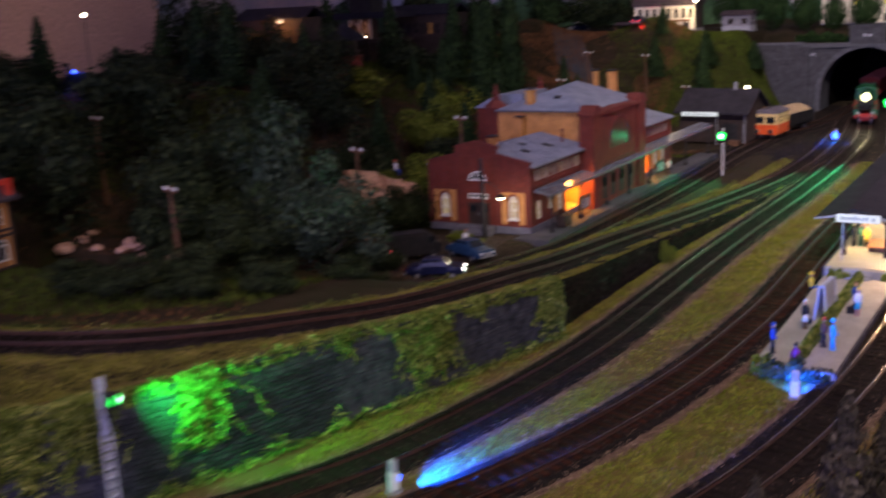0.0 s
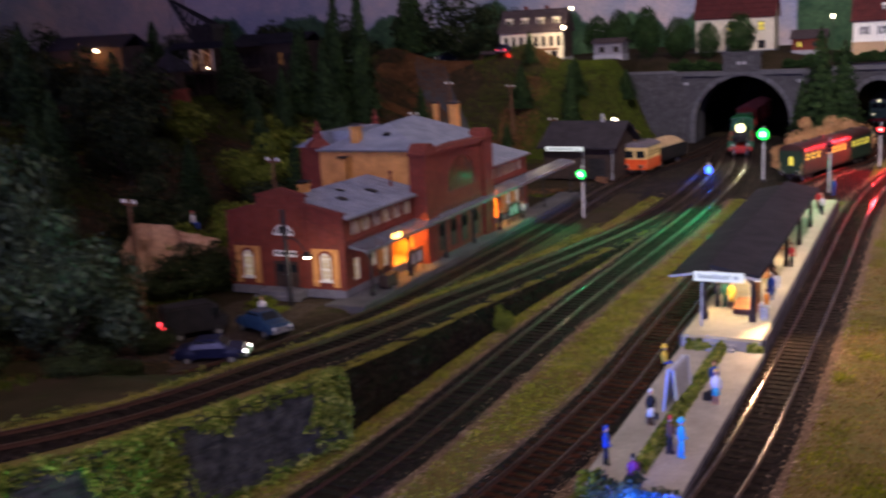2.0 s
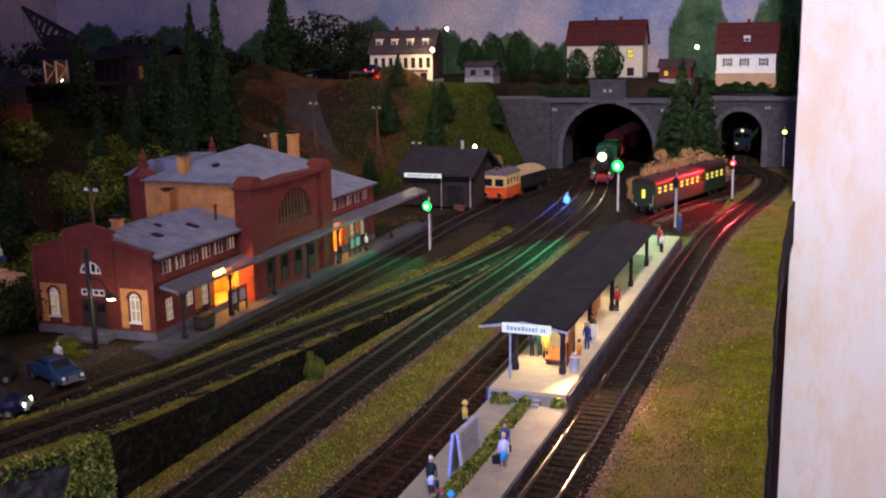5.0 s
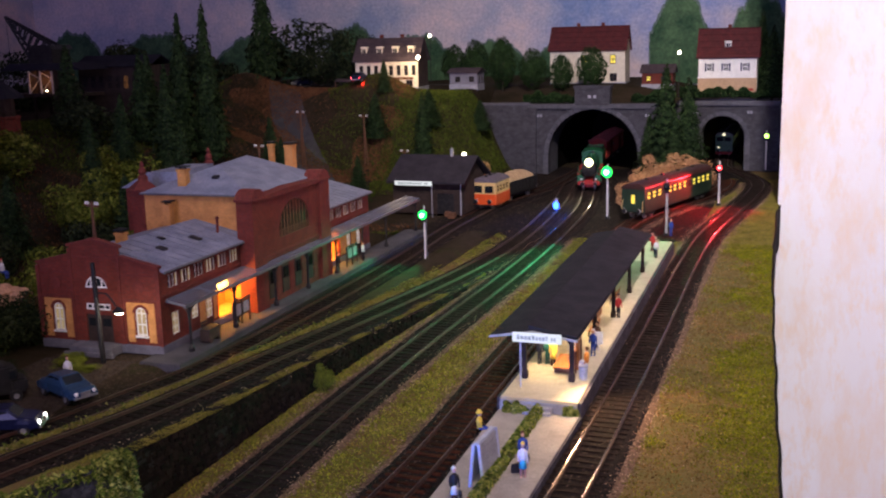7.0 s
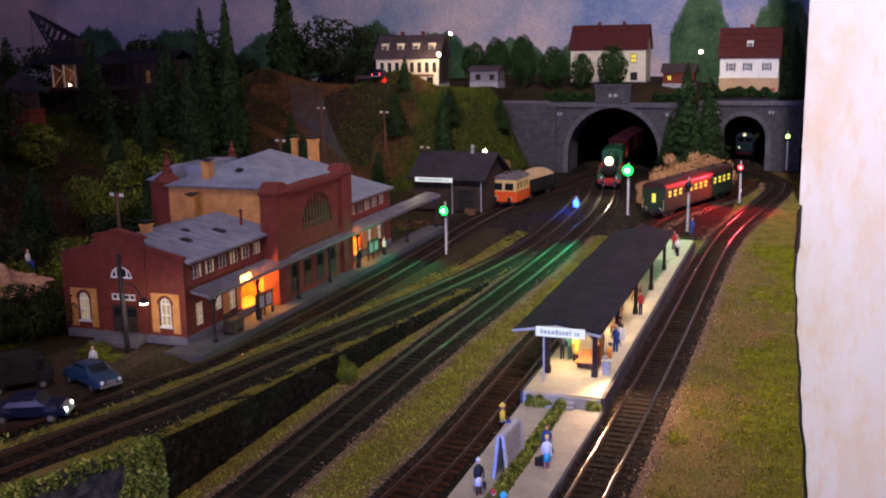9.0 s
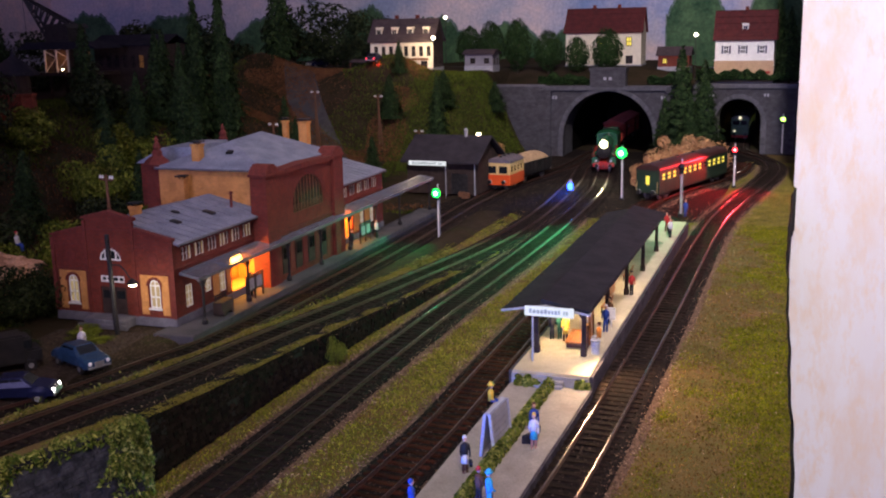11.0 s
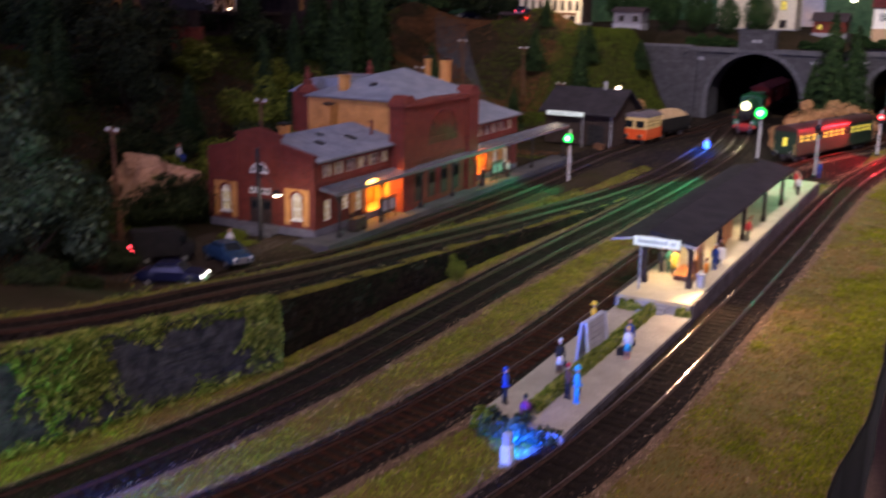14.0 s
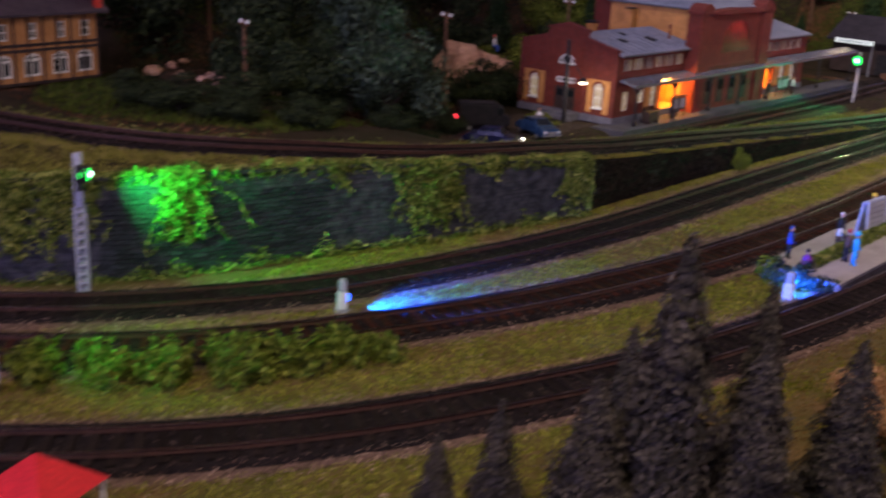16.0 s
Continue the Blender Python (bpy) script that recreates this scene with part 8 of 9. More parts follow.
# ---- small figures, plain one-piece dolls ----
def doll(x, y, z, rz, coat, legs, hair, label, skirt=False, hat=False, bag=None, sit=False):
    me_parts = []
    lift = -6.0 if sit else 0.0
    if sit:
        me_parts.append((G().cyl((0, -1.3, 6), (5, -1.3, 6), 1.0, 0.9, 7).cyl((5, -1.3, 6), (5.4, -1.3, 0.6), 0.9, 0.7, 7).cyl((0, 1.3, 6), (5, 1.3, 6), 1.0, 0.9, 7).cyl((5, 1.3, 6), (5.4, 1.3, 0.6), 0.9, 0.7, 7), legs))
    else:
        me_parts.append((G().cyl((0.5, -1.2, 0.8), (0, -1.0, 9.5), 0.75, 1.1, 8).cyl((-0.5, 1.2, 0.8), (0, 1.0, 9.5), 0.75, 1.1, 8).cbox(-0.4, -1.9, 0, 2.0, -0.5, 1.0, 0.2).cbox(-1.4, 0.5, 0, 1.0, 1.9, 1.0, 0.2), legs))
    base = 5.6 if sit else 9.0
    if skirt:
        me_parts.append((G().lathe([(2.6, 5.4), (1.7, 10.6)], n=12), coat[1] if isinstance(coat, tuple) else coat))
    c0 = coat[0] if isinstance(coat, tuple) else coat
    t = G().lathe([(1.6, base), (1.9, base + 2.5), (2.1, base + 5.6), (1.5, base + 7.0), (0.7, base + 7.6)], n=12)
    t.v = [(a, b * 1.15, c) for a, b, c in t.v]
    t.cyl((0, -2.3, base + 6.4), (0.9, -3.0, base + 2.6), 0.7, 0.6, 7).cyl((0.9, -3.0, base + 2.6), (2.6, -2.6, base + 1.2), 0.6, 0.5, 7)
    t.cyl((0, 2.3, base + 6.4), (0.2, 3.0, base + 2.8), 0.7, 0.6, 7).cyl((0.2, 3.0, base + 2.8), (1.2, 3.0, base - 0.4), 0.6, 0.5, 7)
    me_parts.append((t, c0))
    me_parts.append((G().ball(0.2, 0, base + 9.4, 1.45, 10, 1, 0.9, 1.15), MAT_SKIN))
    me_parts.append((G().ball(-0.15, 0, base + 10.0, 1.55, 10, 1, 0.95, 0.95), hair))
    if hat:
        me_parts.append((G().lathe([(2.5, base + 10.2), (2.5, base + 10.5), (1.5, base + 10.7), (1.3, base + 12.0), (0.2, base + 12.2)], n=12), c0))
    if bag:
        me_parts.append((G().cbox(0, 2.4, base - 5.4, 3.4, 4.2, base - 1.6, 0.4), bag))
    g, mats, idxs = G(), [], []
    for p, m in me_parts:
        g.add(p)
        if m not in mats:
            mats.append(m)
        idxs += [mats.index(m)] * len(p.f)
    g.v = [(a * 0.86, b * 0.82, c * 0.98) for a, b, c in g.v]
    me = g.mesh("doll", mats[0], True)
    for m in mats[1:]:
        me.materials.append(m)
    me.polygons.foreach_set("material_index", idxs)
    ob = new("figurine", me)
    ob.matrix_world = pose(x * MM, y * MM, z * MM, 0, 0, rz)
    tagged(ob, label, "figurine", group="platform figurines")


MAT_SKIN = surface("doll_skin", (0.55, 0.32, 0.22), (0.6, 0.36, 0.25), 200, 900, 0.7, bump=0.05)
D_BLUE = surface("doll_blue", (0.02, 0.05, 0.26), (0.03, 0.07, 0.32), 200, 900, 0.7, bump=0.05)
D_CYAN = surface("doll_cyan", (0.04, 0.34, 0.58), (0.05, 0.40, 0.66), 200, 900, 0.7, bump=0.05)
D_BLACK = surface("doll_black", (0.012, 0.012, 0.016), (0.02, 0.02, 0.025), 200, 900, 0.7, bump=0.05)
D_WHITE = surface("doll_white", (0.62, 0.60, 0.58), (0.70, 0.68, 0.66), 200, 900, 0.7, bump=0.05)
D_YELLOW = surface("doll_yellow", (0.68, 0.44, 0.05), (0.75, 0.50, 0.07), 200, 900, 0.7, bump=0.05)
D_RED = surface("doll_red", (0.40, 0.03, 0.03), (0.48, 0.04, 0.04), 200, 900, 0.7, bump=0.05)
D_PURPLE = surface("doll_purple", (0.16, 0.03, 0.18), (0.2, 0.04, 0.22), 200, 900, 0.7, bump=0.05)
D_GREEN = surface("doll_green", (0.03, 0.12, 0.08), (0.04, 0.15, 0.1), 200, 900, 0.7, bump=0.05)
D_BROWN = surface("doll_brown", (0.09, 0.04, 0.02), (0.12, 0.055, 0.03), 200, 900, 0.7, bump=0.05)
D_ORANGE = surface("doll_orange", (0.6, 0.2, 0.03), (0.66, 0.24, 0.05), 200, 900, 0.7, bump=0.05)
doll(-147, 612, 6, 30, D_BLUE, D_BLACK, D_BLUE, "figurine in a dark blue coat standing on the low platform")
doll(-140, 667, 6, -60, (D_BLACK, D_WHITE), D_BROWN, D_WHITE, "figurine in a white skirt and black jacket on the low platform", skirt=True, bag=D_BLACK)
doll(-116, 631, 6, 40, D_CYAN, D_CYAN, D_CYAN, "figurine in a bright cyan suit and hat with a dark bag", hat=True, bag=D_BLACK)
doll(-122, 634, 6, 60, D_BROWN, D_BLACK, D_RED, "figurine in a brown coat beside the cyan one")
doll(-115, 707, 6, -80, (D_WHITE, D_CYAN), MAT_SKIN, D_YELLOW, "figurine in a white coat and blue dress on the low platform", skirt=True)
doll(-119, 722, 6, -70, D_BLUE, D_BLACK, D_BROWN, "figurine in a navy coat with dark luggage", bag=D_BLACK)
doll(-158, 768, 0.5, 10, D_YELLOW, D_BLUE, D_YELLOW, "figurine in yellow coat and wide hat sitting by the platform", hat=True, sit=True)
doll(-131, 601, 2, 100, D_PURPLE, D_BLACK, D_BLACK, "figurine in purple sitting on the platform edge", sit=True)
doll(-143, 880, 13, -60, D_GREEN, D_GREEN, D_BLACK, "figurine in a green coat under the canopy")
doll(-138, 876, 13, -90, (D_YELLOW, D_YELLOW), D_BROWN, D_BROWN, "figurine in a yellow dress under the canopy", skirt=True)
doll(-148, 878, 13, -60, D_BLACK, D_BLACK, D_BROWN, "figurine in black under the canopy")
doll(-114, 872, 13, 180, D_ORANGE, D_WHITE, D_BROWN, "figurine in orange sitting under the canopy", sit=True)
doll(-116, 905, 13, -90, D_BLUE, D_BLUE, D_WHITE, "figurine in blue under the canopy")
doll(-117, 925, 13, -90, D_BROWN, D_BLACK, D_BLACK, "figurine in brown under the canopy")
doll(-116, 1010, 13, -60, D_RED, D_BLACK, D_BLACK, "figurine in red under the canopy")
doll(-118, 1245, 13, -60, D_WHITE, D_BLACK, D_BROWN, "figurine in white at the far platform end")
doll(-121, 1262, 13, -100, D_RED, D_BLACK, D_BLACK, "figurine in red at the far platform end")
doll(-126, 1278, 13, -100, D_RED, D_BROWN, D_BLACK, "figurine in dark red at the far platform end")
doll(-121, 1392, 8, -60, D_BLUE, D_BLUE, D_BROWN, "figurine in blue by the tall mast")
doll(-407, 1110, 13.8, 0, D_BLACK, D_BLACK, D_BROWN, "figurine in black on the station platform")
doll(-410, 922, 13.8, 0, D_BROWN, D_BLACK, D_BLACK, "figurine in brown on the station platform")
doll(-405, 1165, 13.8, 0, D_WHITE, D_BLACK, D_BROWN, "figurine in a white coat on the station platform")
doll(-446, 758, 12, -60, D_WHITE, D_WHITE, D_BROWN, "figurine in white beside the blue car")
doll(-578, 850, 57, 0, D_WHITE, D_BLUE, D_RED, "figurine resting on top of the rock", sit=True)
single("suitcase", G().cbox(-3.4, -1.2, 0, 3.4, 1.2, 4.8, 0.4).tube([(-1, 0, 4.8), (-1, 0, 5.6), (1, 0, 5.6), (1, 0, 4.8)], 0.25), D_BLACK, "black suitcase on the low platform", "suitcase", -119.5, 712, 6, 20)


# ---- red tent by the near track ----
tent = thing("red_tent", "small red market tent beside the near track", "tent", -188, 176, 0, 20)
part("canvas", G().solid([(-15, -15, 12), (15, -15, 12), (15, 15, 12), (-15, 15, 12), (0, 0, 24)], [(0, 1, 4), (1, 2, 4), (2, 3, 4), (3, 0, 4), (3, 2, 1, 0)]), surface("red_canvas", (0.50, 0.012, 0.018), (0.60, 0.02, 0.025), 60, 900, 0.8), tent)
for a in (-13.5, 13.5):
    for b in (-13.5, 13.5):
        part("pole", G().cyl((a, b, -1), (a, b, 12.5), 0.6, n=6), MAT_WHITE, tent)

# ---- trees, bushes, ivy ----
def leaf_mesh(name, centres, normals, size, mat, seed, stretch=1.0):
    """Many small leaf clumps, each two crossed leaves."""
    r = np.random.RandomState(seed)
    n = len(centres)
    a = r.normal(size=(n, 3))
    u = np.cross(normals, a)
    u /= np.linalg.norm(u, axis=1)[:, None] + 1e-9
    w = np.cross(normals, u)
    s = (size * r.uniform(0.55, 1.35, n))[:, None]
    lift = normals * s * 0.35
    p = [centres + u * s * stretch, centres + w * s * 0.55 + lift, centres - u * s * stretch, centres - w * s * 0.55 - lift * 0.4]
    v = np.stack(p, 1).reshape(-1, 3)
    f = np.arange(4 * n).reshape(-1, 4)
    return fast_mesh(name, v, f, mat)


def conifer_meshes(h, rad, seed, mat, n, fine):
    r = np.random.RandomState(seed)
    t = 1 - np.sqrt(r.uniform(0, 1, n))          # 0 at the foot, 1 at the tip
    tier = (t * 13 + r.uniform(0, 1)) % 1.0
    prof = rad * (1 - t) ** 0.85 * (0.62 + 0.38 * (1 - tier)) + 0.6
    a = r.uniform(0, 6.283, n)
    lump = 0.82 + 0.24 * np.sin(a * 3 + seed) * np.sin(t * 17 + seed) + r.uniform(-0.12, 0.12, n)
    q = prof * lump * np.where(r.uniform(0, 1, n) < 0.25, r.uniform(0.3, 0.9, n), 1.0)
    c = np.stack([np.cos(a) * q, np.sin(a) * q, h * 0.06 + t * h * 0.94 - q * 0.18], 1)
    nrm = np.stack([np.cos(a), np.sin(a), np.full(n, 0.55)], 1)
    nrm /= np.linalg.norm(nrm, axis=1)[:, None]
    return leaf_mesh("crown", c, nrm, rad * fine, mat, seed, 1.3)


def limbs(h, rad, seed, n=26):
    g = G().cyl((0, 0, -3), (0, 0, h * 0.97), max(1.0, h * 0.016), 0.3, 7)
    r = random.Random(seed)
    for k in range(n):
        t = (k + 1) / (n + 1)
        a, q = r.uniform(0, 6.28), rad * (1 - t) * 0.85
        g.cyl((0, 0, h * (0.08 + 0.86 * t)), (math.cos(a) * q, math.sin(a) * q, h * (0.06 + 0.86 * t) - q * 0.12), 0.5, 0.2, 4)
    return g


CONIFERS = {}
def conifer(x, y, h, rad, kind=0, z=None, mat=None, label="dark green conifer with drooping branches on the slope", group="conifers"):
    far = x < -850
    key = (kind, mat is None, far)
    if key not in CONIFERS:
        n, fine = (11000, 0.043) if mat else ((3000, 0.078) if far else (5600, 0.058))
        CONIFERS[key] = (conifer_meshes(100, 22, 50 + kind, mat or MAT_CONIFER, n, fine), limbs(100, 22, kind).mesh("trunk", MAT_BARK))
    crown, trunk = CONIFERS[key]
    t = thing("conifer", label, "conifer", x, y, (ground_z(x, y) if z is None else z) - 1, (x * 7 + y * 3) % 360, group=group)
    for nm, me in (("trunk", trunk), ("crown", crown)):
        ob = part(nm, me, None, t)
        ob.scale = (rad / 22, rad / 22, h / 100)


def broadleaf_meshes(seed, mat, n=4600, lobes=11, flat=0.85, size=4.2):
    """A crown 100 mm high and wide, in lobes with gaps."""
    r = np.random.RandomState(seed)
    cl = r.normal(size=(lobes, 3)) * (21, 21, 17) + (0, 0, 62)
    rr_ = r.uniform(15, 27, lobes)
    pick = r.randint(0, lobes, n)
    d = r.normal(size=(n, 3))
    d /= np.linalg.norm(d, axis=1)[:, None]
    rad = rr_[pick] * r.uniform(0.72, 1.08, n)
    c = cl[pick] + d * rad[:, None] * (1, 1, flat)
    return leaf_mesh("crown", c, d, size, mat, seed, 1.15)


def broad_limbs(seed):
    r = random.Random(seed)
    g = G().cyl((0, 0, -4), (0, 0, 46), 3.2, 2.0, 8)
    for k in range(9):
        a, q = k * 0.7 + r.uniform(0, 0.4), r.uniform(16, 30)
        g.cyl((0, 0, r.uniform(26, 46)), (math.cos(a) * q, math.sin(a) * q, r.uniform(52, 80)), 1.4, 0.5, 5)
    return g


BROAD = {}
def broadleaf(x, y, h, w, mat, kind, name, label, category, group, z=None, sink=0.0):
    far = x < -780
    key = (kind, mat.name, far)
    if key not in BROAD:
        BROAD[key] = (broadleaf_meshes(80 + kind, mat, 2600 if far else 5200, 15, size=3.0 if far else 2.15), broad_limbs(kind).mesh("trunk", MAT_BARK))
    crown, trunk = BROAD[key]
    t = thing(name, label, category, x, y, (ground_z(x, y) if z is None else z) - sink, (x * 5 + y) % 360, group=group)
    for nm, me in (("trunk", trunk), ("crown", crown)):
        ob = part(nm, me, None, t)
        ob.scale = (w / 100, w / 100, h / 100)


# behind and left of the station
rt = random.Random(12)
for x, y, h, w in ((-826, 1500, 285 - ground_z(-826, 1500), 27), (-797, 1520, 300 - ground_z(-797, 1520), 27), (-821, 1350, 178 - ground_z(-821, 1350), 22), (-786, 1400, 214 - ground_z(-786, 1400), 26), (-916, 1550, 232 - ground_z(-916, 1550), 24), (-860, 1330, 150 - ground_z(-860, 1330), 20), (-909, 1900, 190, 32), (-700, 1300, 110, 24), (-660, 1480, 96, 22), (-637, 1760, 154 - ground_z(-637, 1760), 24), (-648, 1830, 206 - ground_z(-648, 1830), 15), (-552, 1780, 160 - ground_z(-552, 1780), 24), (-530, 1690, 160 - ground_z(-530, 1690), 24), (-503, 1900, 134 - ground_z(-503, 1900), 22), (-600, 1600, 70, 18), (-680, 1240, 90, 22), (-740, 1180, 96, 22), (-640, 1100, 92, 22), (-700, 1000, 84, 22), (-880, 1480, 130, 26), (-850, 1620, 120, 26), (-960, 1700, 120, 28), (-720, 1560, 100, 22), (-980, 1450, 120, 26), (-1010, 1320, 116, 26), (-900, 1120, 100, 24), (-960, 1040, 120, 28), (-1080, 1110, 130, 28), (-1180, 1250, 110, 28), (-1220, 1080, 62, 22), (-1120, 870, 108, 24), (-820, 940, 90, 24), (-760, 860, 104, 26), (-1290, 1240, 110, 28)):
    conifer(x, y, h, w * 1.2, rt.randrange(4))
for x, y, h, w in ((-190, 1880, 192, 46), (-156, 1890, 172, 42), (-218, 1900, 112, 30), (-172, 1850, 116, 36)):
    conifer(x, y, h, w, rt.randrange(4), 0, label="tall dark green conifer between the tunnel portals")
conifer(-38, 2110, 130, 34, 1, 118)
conifer(-60, 2200, 150, 34, 2, 126)
# foreground, greyish
for x, y, h, w in ((-53, 318, 104, 27), (-50, 374, 77, 17), (-89, 352, 54, 15), (-20, 384, 62, 20), (-87, 276, 50, 14), (-66, 296, 60, 22), (-34, 340, 70, 22), (-100, 262, 38, 12)):
    conifer(x, y, h, w, 7, -1, MAT_CONIFER_GREY, "grey-green conifer in the near corner of the field", "near conifers")
ROUND = {}
def round_tree(x, y, h, w, kind, label, z=None):
    """A dense egg-shaped crown on a short trunk."""
    if kind not in ROUND:
        r = np.random.RandomState(70 + kind)
        n = 5000
        d = r.normal(size=(n, 3))
        d /= np.linalg.norm(d, axis=1)[:, None]
        bump = 1 + 0.10 * np.sin(d[:, 0] * 7 + kind) * np.sin(d[:, 2] * 6) + 0.07 * np.sin(d[:, 1] * 11 + d[:, 2] * 9)
        q = np.where(r.uniform(0, 1, n) < 0.3, r.uniform(0.5, 0.95, n), r.uniform(0.92, 1.06, n)) * bump
        c = d * q[:, None] * (46, 46, 42) * np.where(d[:, 2:] < 0, 1.0, 1.12) + (0, 0, 54)
        c[:, :2] *= (1.06 - 0.30 * np.clip((c[:, 2:] - 54) / 46, -0.2, 1))
        ROUND[kind] = (leaf_mesh("crown", c, d, 2.6, MAT_LEAF_MID, 470 + kind, 1.1), broad_limbs(kind).mesh("trunk", MAT_BARK))
    t = thing("tree", label, "tree", x, y, ground_z(x, y) if z is None else z, (x * 5 + y) % 360, group="trees by the houses")
    for nm, me in (("trunk", ROUND[kind][1]), ("crown", ROUND[kind][0])):
        ob = part(nm, me, None, t)
        ob.scale = (w / 100, w / 100, h / 100)


# leafy trees
for k, (x, y, h, w) in enumerate(((-565, 2080, 78, 52), (-514, 2082, 92, 50), (-456, 2080, 72, 52), (-402, 2076, 62, 44), (-347, 2074, 76, 54), (-610, 2090, 70, 50))):
    round_tree(x, y, h * 1.06, w * 0.96, k % 3, "round leafy tree in front of the houses on the hill", z=plateau_z(x, y) - 2 if x > -560 else None)
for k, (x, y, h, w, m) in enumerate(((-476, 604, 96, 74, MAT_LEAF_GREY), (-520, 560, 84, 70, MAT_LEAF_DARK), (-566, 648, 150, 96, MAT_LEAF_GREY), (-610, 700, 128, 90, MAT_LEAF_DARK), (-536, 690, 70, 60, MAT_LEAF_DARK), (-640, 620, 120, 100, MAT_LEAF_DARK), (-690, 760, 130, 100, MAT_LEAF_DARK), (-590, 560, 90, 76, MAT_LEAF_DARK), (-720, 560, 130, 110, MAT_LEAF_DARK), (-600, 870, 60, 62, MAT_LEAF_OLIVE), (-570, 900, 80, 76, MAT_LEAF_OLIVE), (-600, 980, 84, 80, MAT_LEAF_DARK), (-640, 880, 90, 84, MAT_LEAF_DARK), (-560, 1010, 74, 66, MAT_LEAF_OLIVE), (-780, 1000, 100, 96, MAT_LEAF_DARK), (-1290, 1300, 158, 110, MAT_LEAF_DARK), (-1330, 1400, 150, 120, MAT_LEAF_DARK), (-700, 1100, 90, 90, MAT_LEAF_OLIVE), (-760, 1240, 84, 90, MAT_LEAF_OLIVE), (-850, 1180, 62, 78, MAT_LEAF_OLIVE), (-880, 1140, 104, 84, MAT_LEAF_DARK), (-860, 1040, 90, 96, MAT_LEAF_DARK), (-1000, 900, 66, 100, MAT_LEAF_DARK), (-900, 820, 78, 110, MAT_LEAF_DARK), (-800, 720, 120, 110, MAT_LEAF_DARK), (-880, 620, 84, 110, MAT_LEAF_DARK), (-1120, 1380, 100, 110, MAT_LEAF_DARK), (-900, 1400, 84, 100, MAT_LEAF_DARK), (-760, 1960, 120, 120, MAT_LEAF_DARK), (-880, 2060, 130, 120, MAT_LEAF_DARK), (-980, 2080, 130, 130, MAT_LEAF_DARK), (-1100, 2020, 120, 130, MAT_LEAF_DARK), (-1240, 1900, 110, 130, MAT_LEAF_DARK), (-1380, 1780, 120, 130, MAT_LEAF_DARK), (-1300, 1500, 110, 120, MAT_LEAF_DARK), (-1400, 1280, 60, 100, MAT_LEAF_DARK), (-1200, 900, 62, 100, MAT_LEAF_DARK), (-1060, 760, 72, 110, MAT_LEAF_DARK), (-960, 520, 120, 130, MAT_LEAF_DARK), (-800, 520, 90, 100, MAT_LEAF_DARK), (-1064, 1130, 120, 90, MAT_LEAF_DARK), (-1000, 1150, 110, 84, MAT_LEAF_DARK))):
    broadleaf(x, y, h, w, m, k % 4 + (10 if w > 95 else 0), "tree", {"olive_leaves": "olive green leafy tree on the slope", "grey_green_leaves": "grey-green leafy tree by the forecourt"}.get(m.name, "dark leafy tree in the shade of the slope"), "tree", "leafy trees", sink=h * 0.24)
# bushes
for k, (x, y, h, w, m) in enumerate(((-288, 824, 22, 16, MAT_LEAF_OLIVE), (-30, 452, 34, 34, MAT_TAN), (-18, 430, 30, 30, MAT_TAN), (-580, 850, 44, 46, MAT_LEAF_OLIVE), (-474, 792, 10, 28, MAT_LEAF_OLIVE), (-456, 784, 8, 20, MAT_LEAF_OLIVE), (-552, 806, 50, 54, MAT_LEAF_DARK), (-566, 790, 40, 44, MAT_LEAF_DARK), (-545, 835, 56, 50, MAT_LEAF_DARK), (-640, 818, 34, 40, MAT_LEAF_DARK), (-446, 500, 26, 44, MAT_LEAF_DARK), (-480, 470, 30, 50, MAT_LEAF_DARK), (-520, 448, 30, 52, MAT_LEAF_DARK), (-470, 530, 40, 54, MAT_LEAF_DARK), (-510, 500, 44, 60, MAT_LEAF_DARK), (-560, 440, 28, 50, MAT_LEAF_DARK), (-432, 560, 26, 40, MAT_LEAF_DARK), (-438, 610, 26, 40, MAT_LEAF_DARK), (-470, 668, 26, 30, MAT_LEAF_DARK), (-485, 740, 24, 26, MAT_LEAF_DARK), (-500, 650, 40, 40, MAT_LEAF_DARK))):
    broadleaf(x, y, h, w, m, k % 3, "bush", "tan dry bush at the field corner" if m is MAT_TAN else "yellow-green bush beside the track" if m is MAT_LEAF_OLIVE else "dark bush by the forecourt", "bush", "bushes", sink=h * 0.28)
def shaggy_bush(x, y, h, w, seed):
    """Twigs fanned out from one root, each with small leaves."""
    r = np.random.RandomState(seed)
    b = thing("bush", "shaggy yellow-green bush between the near tracks", "bush", x, y, ground_z(x, y) - 0.5, group="shaggy bushes")
    pts, twigs = [], G()
    for k in range(90):
        a, spread = r.uniform(0, 6.28), r.uniform(0.1, 1.0)
        root = np.array((r.normal(0, w * 0.22), r.normal(0, w * 0.16), 0))
        tip = root + (math.cos(a) * w * 0.34 * spread, math.sin(a) * w * 0.26 * spread, h * r.uniform(0.45, 1.1) * (1.1 - 0.55 * spread))
        if k % 3 == 0:
            twigs.cyl(tuple(root), tuple(tip), 0.35, 0.12, 4)
        u = r.uniform(0.15, 1.0, 26) ** 0.8
        pts.append(root + (tip - root) * u[:, None] + r.normal(0, 0.9, (26, 3)))
    c = np.concatenate(pts)
    nrm = r.normal(size=c.shape) + (0, 0, 0.4)
    nrm /= np.linalg.norm(nrm, axis=1)[:, None]
    part("branchwork", twigs, MAT_BARK, b)
    part("leaves", leaf_mesh("leaves", c, nrm, 0.95, MAT_LEAF_OLIVE, seed, 1.7), None, b)


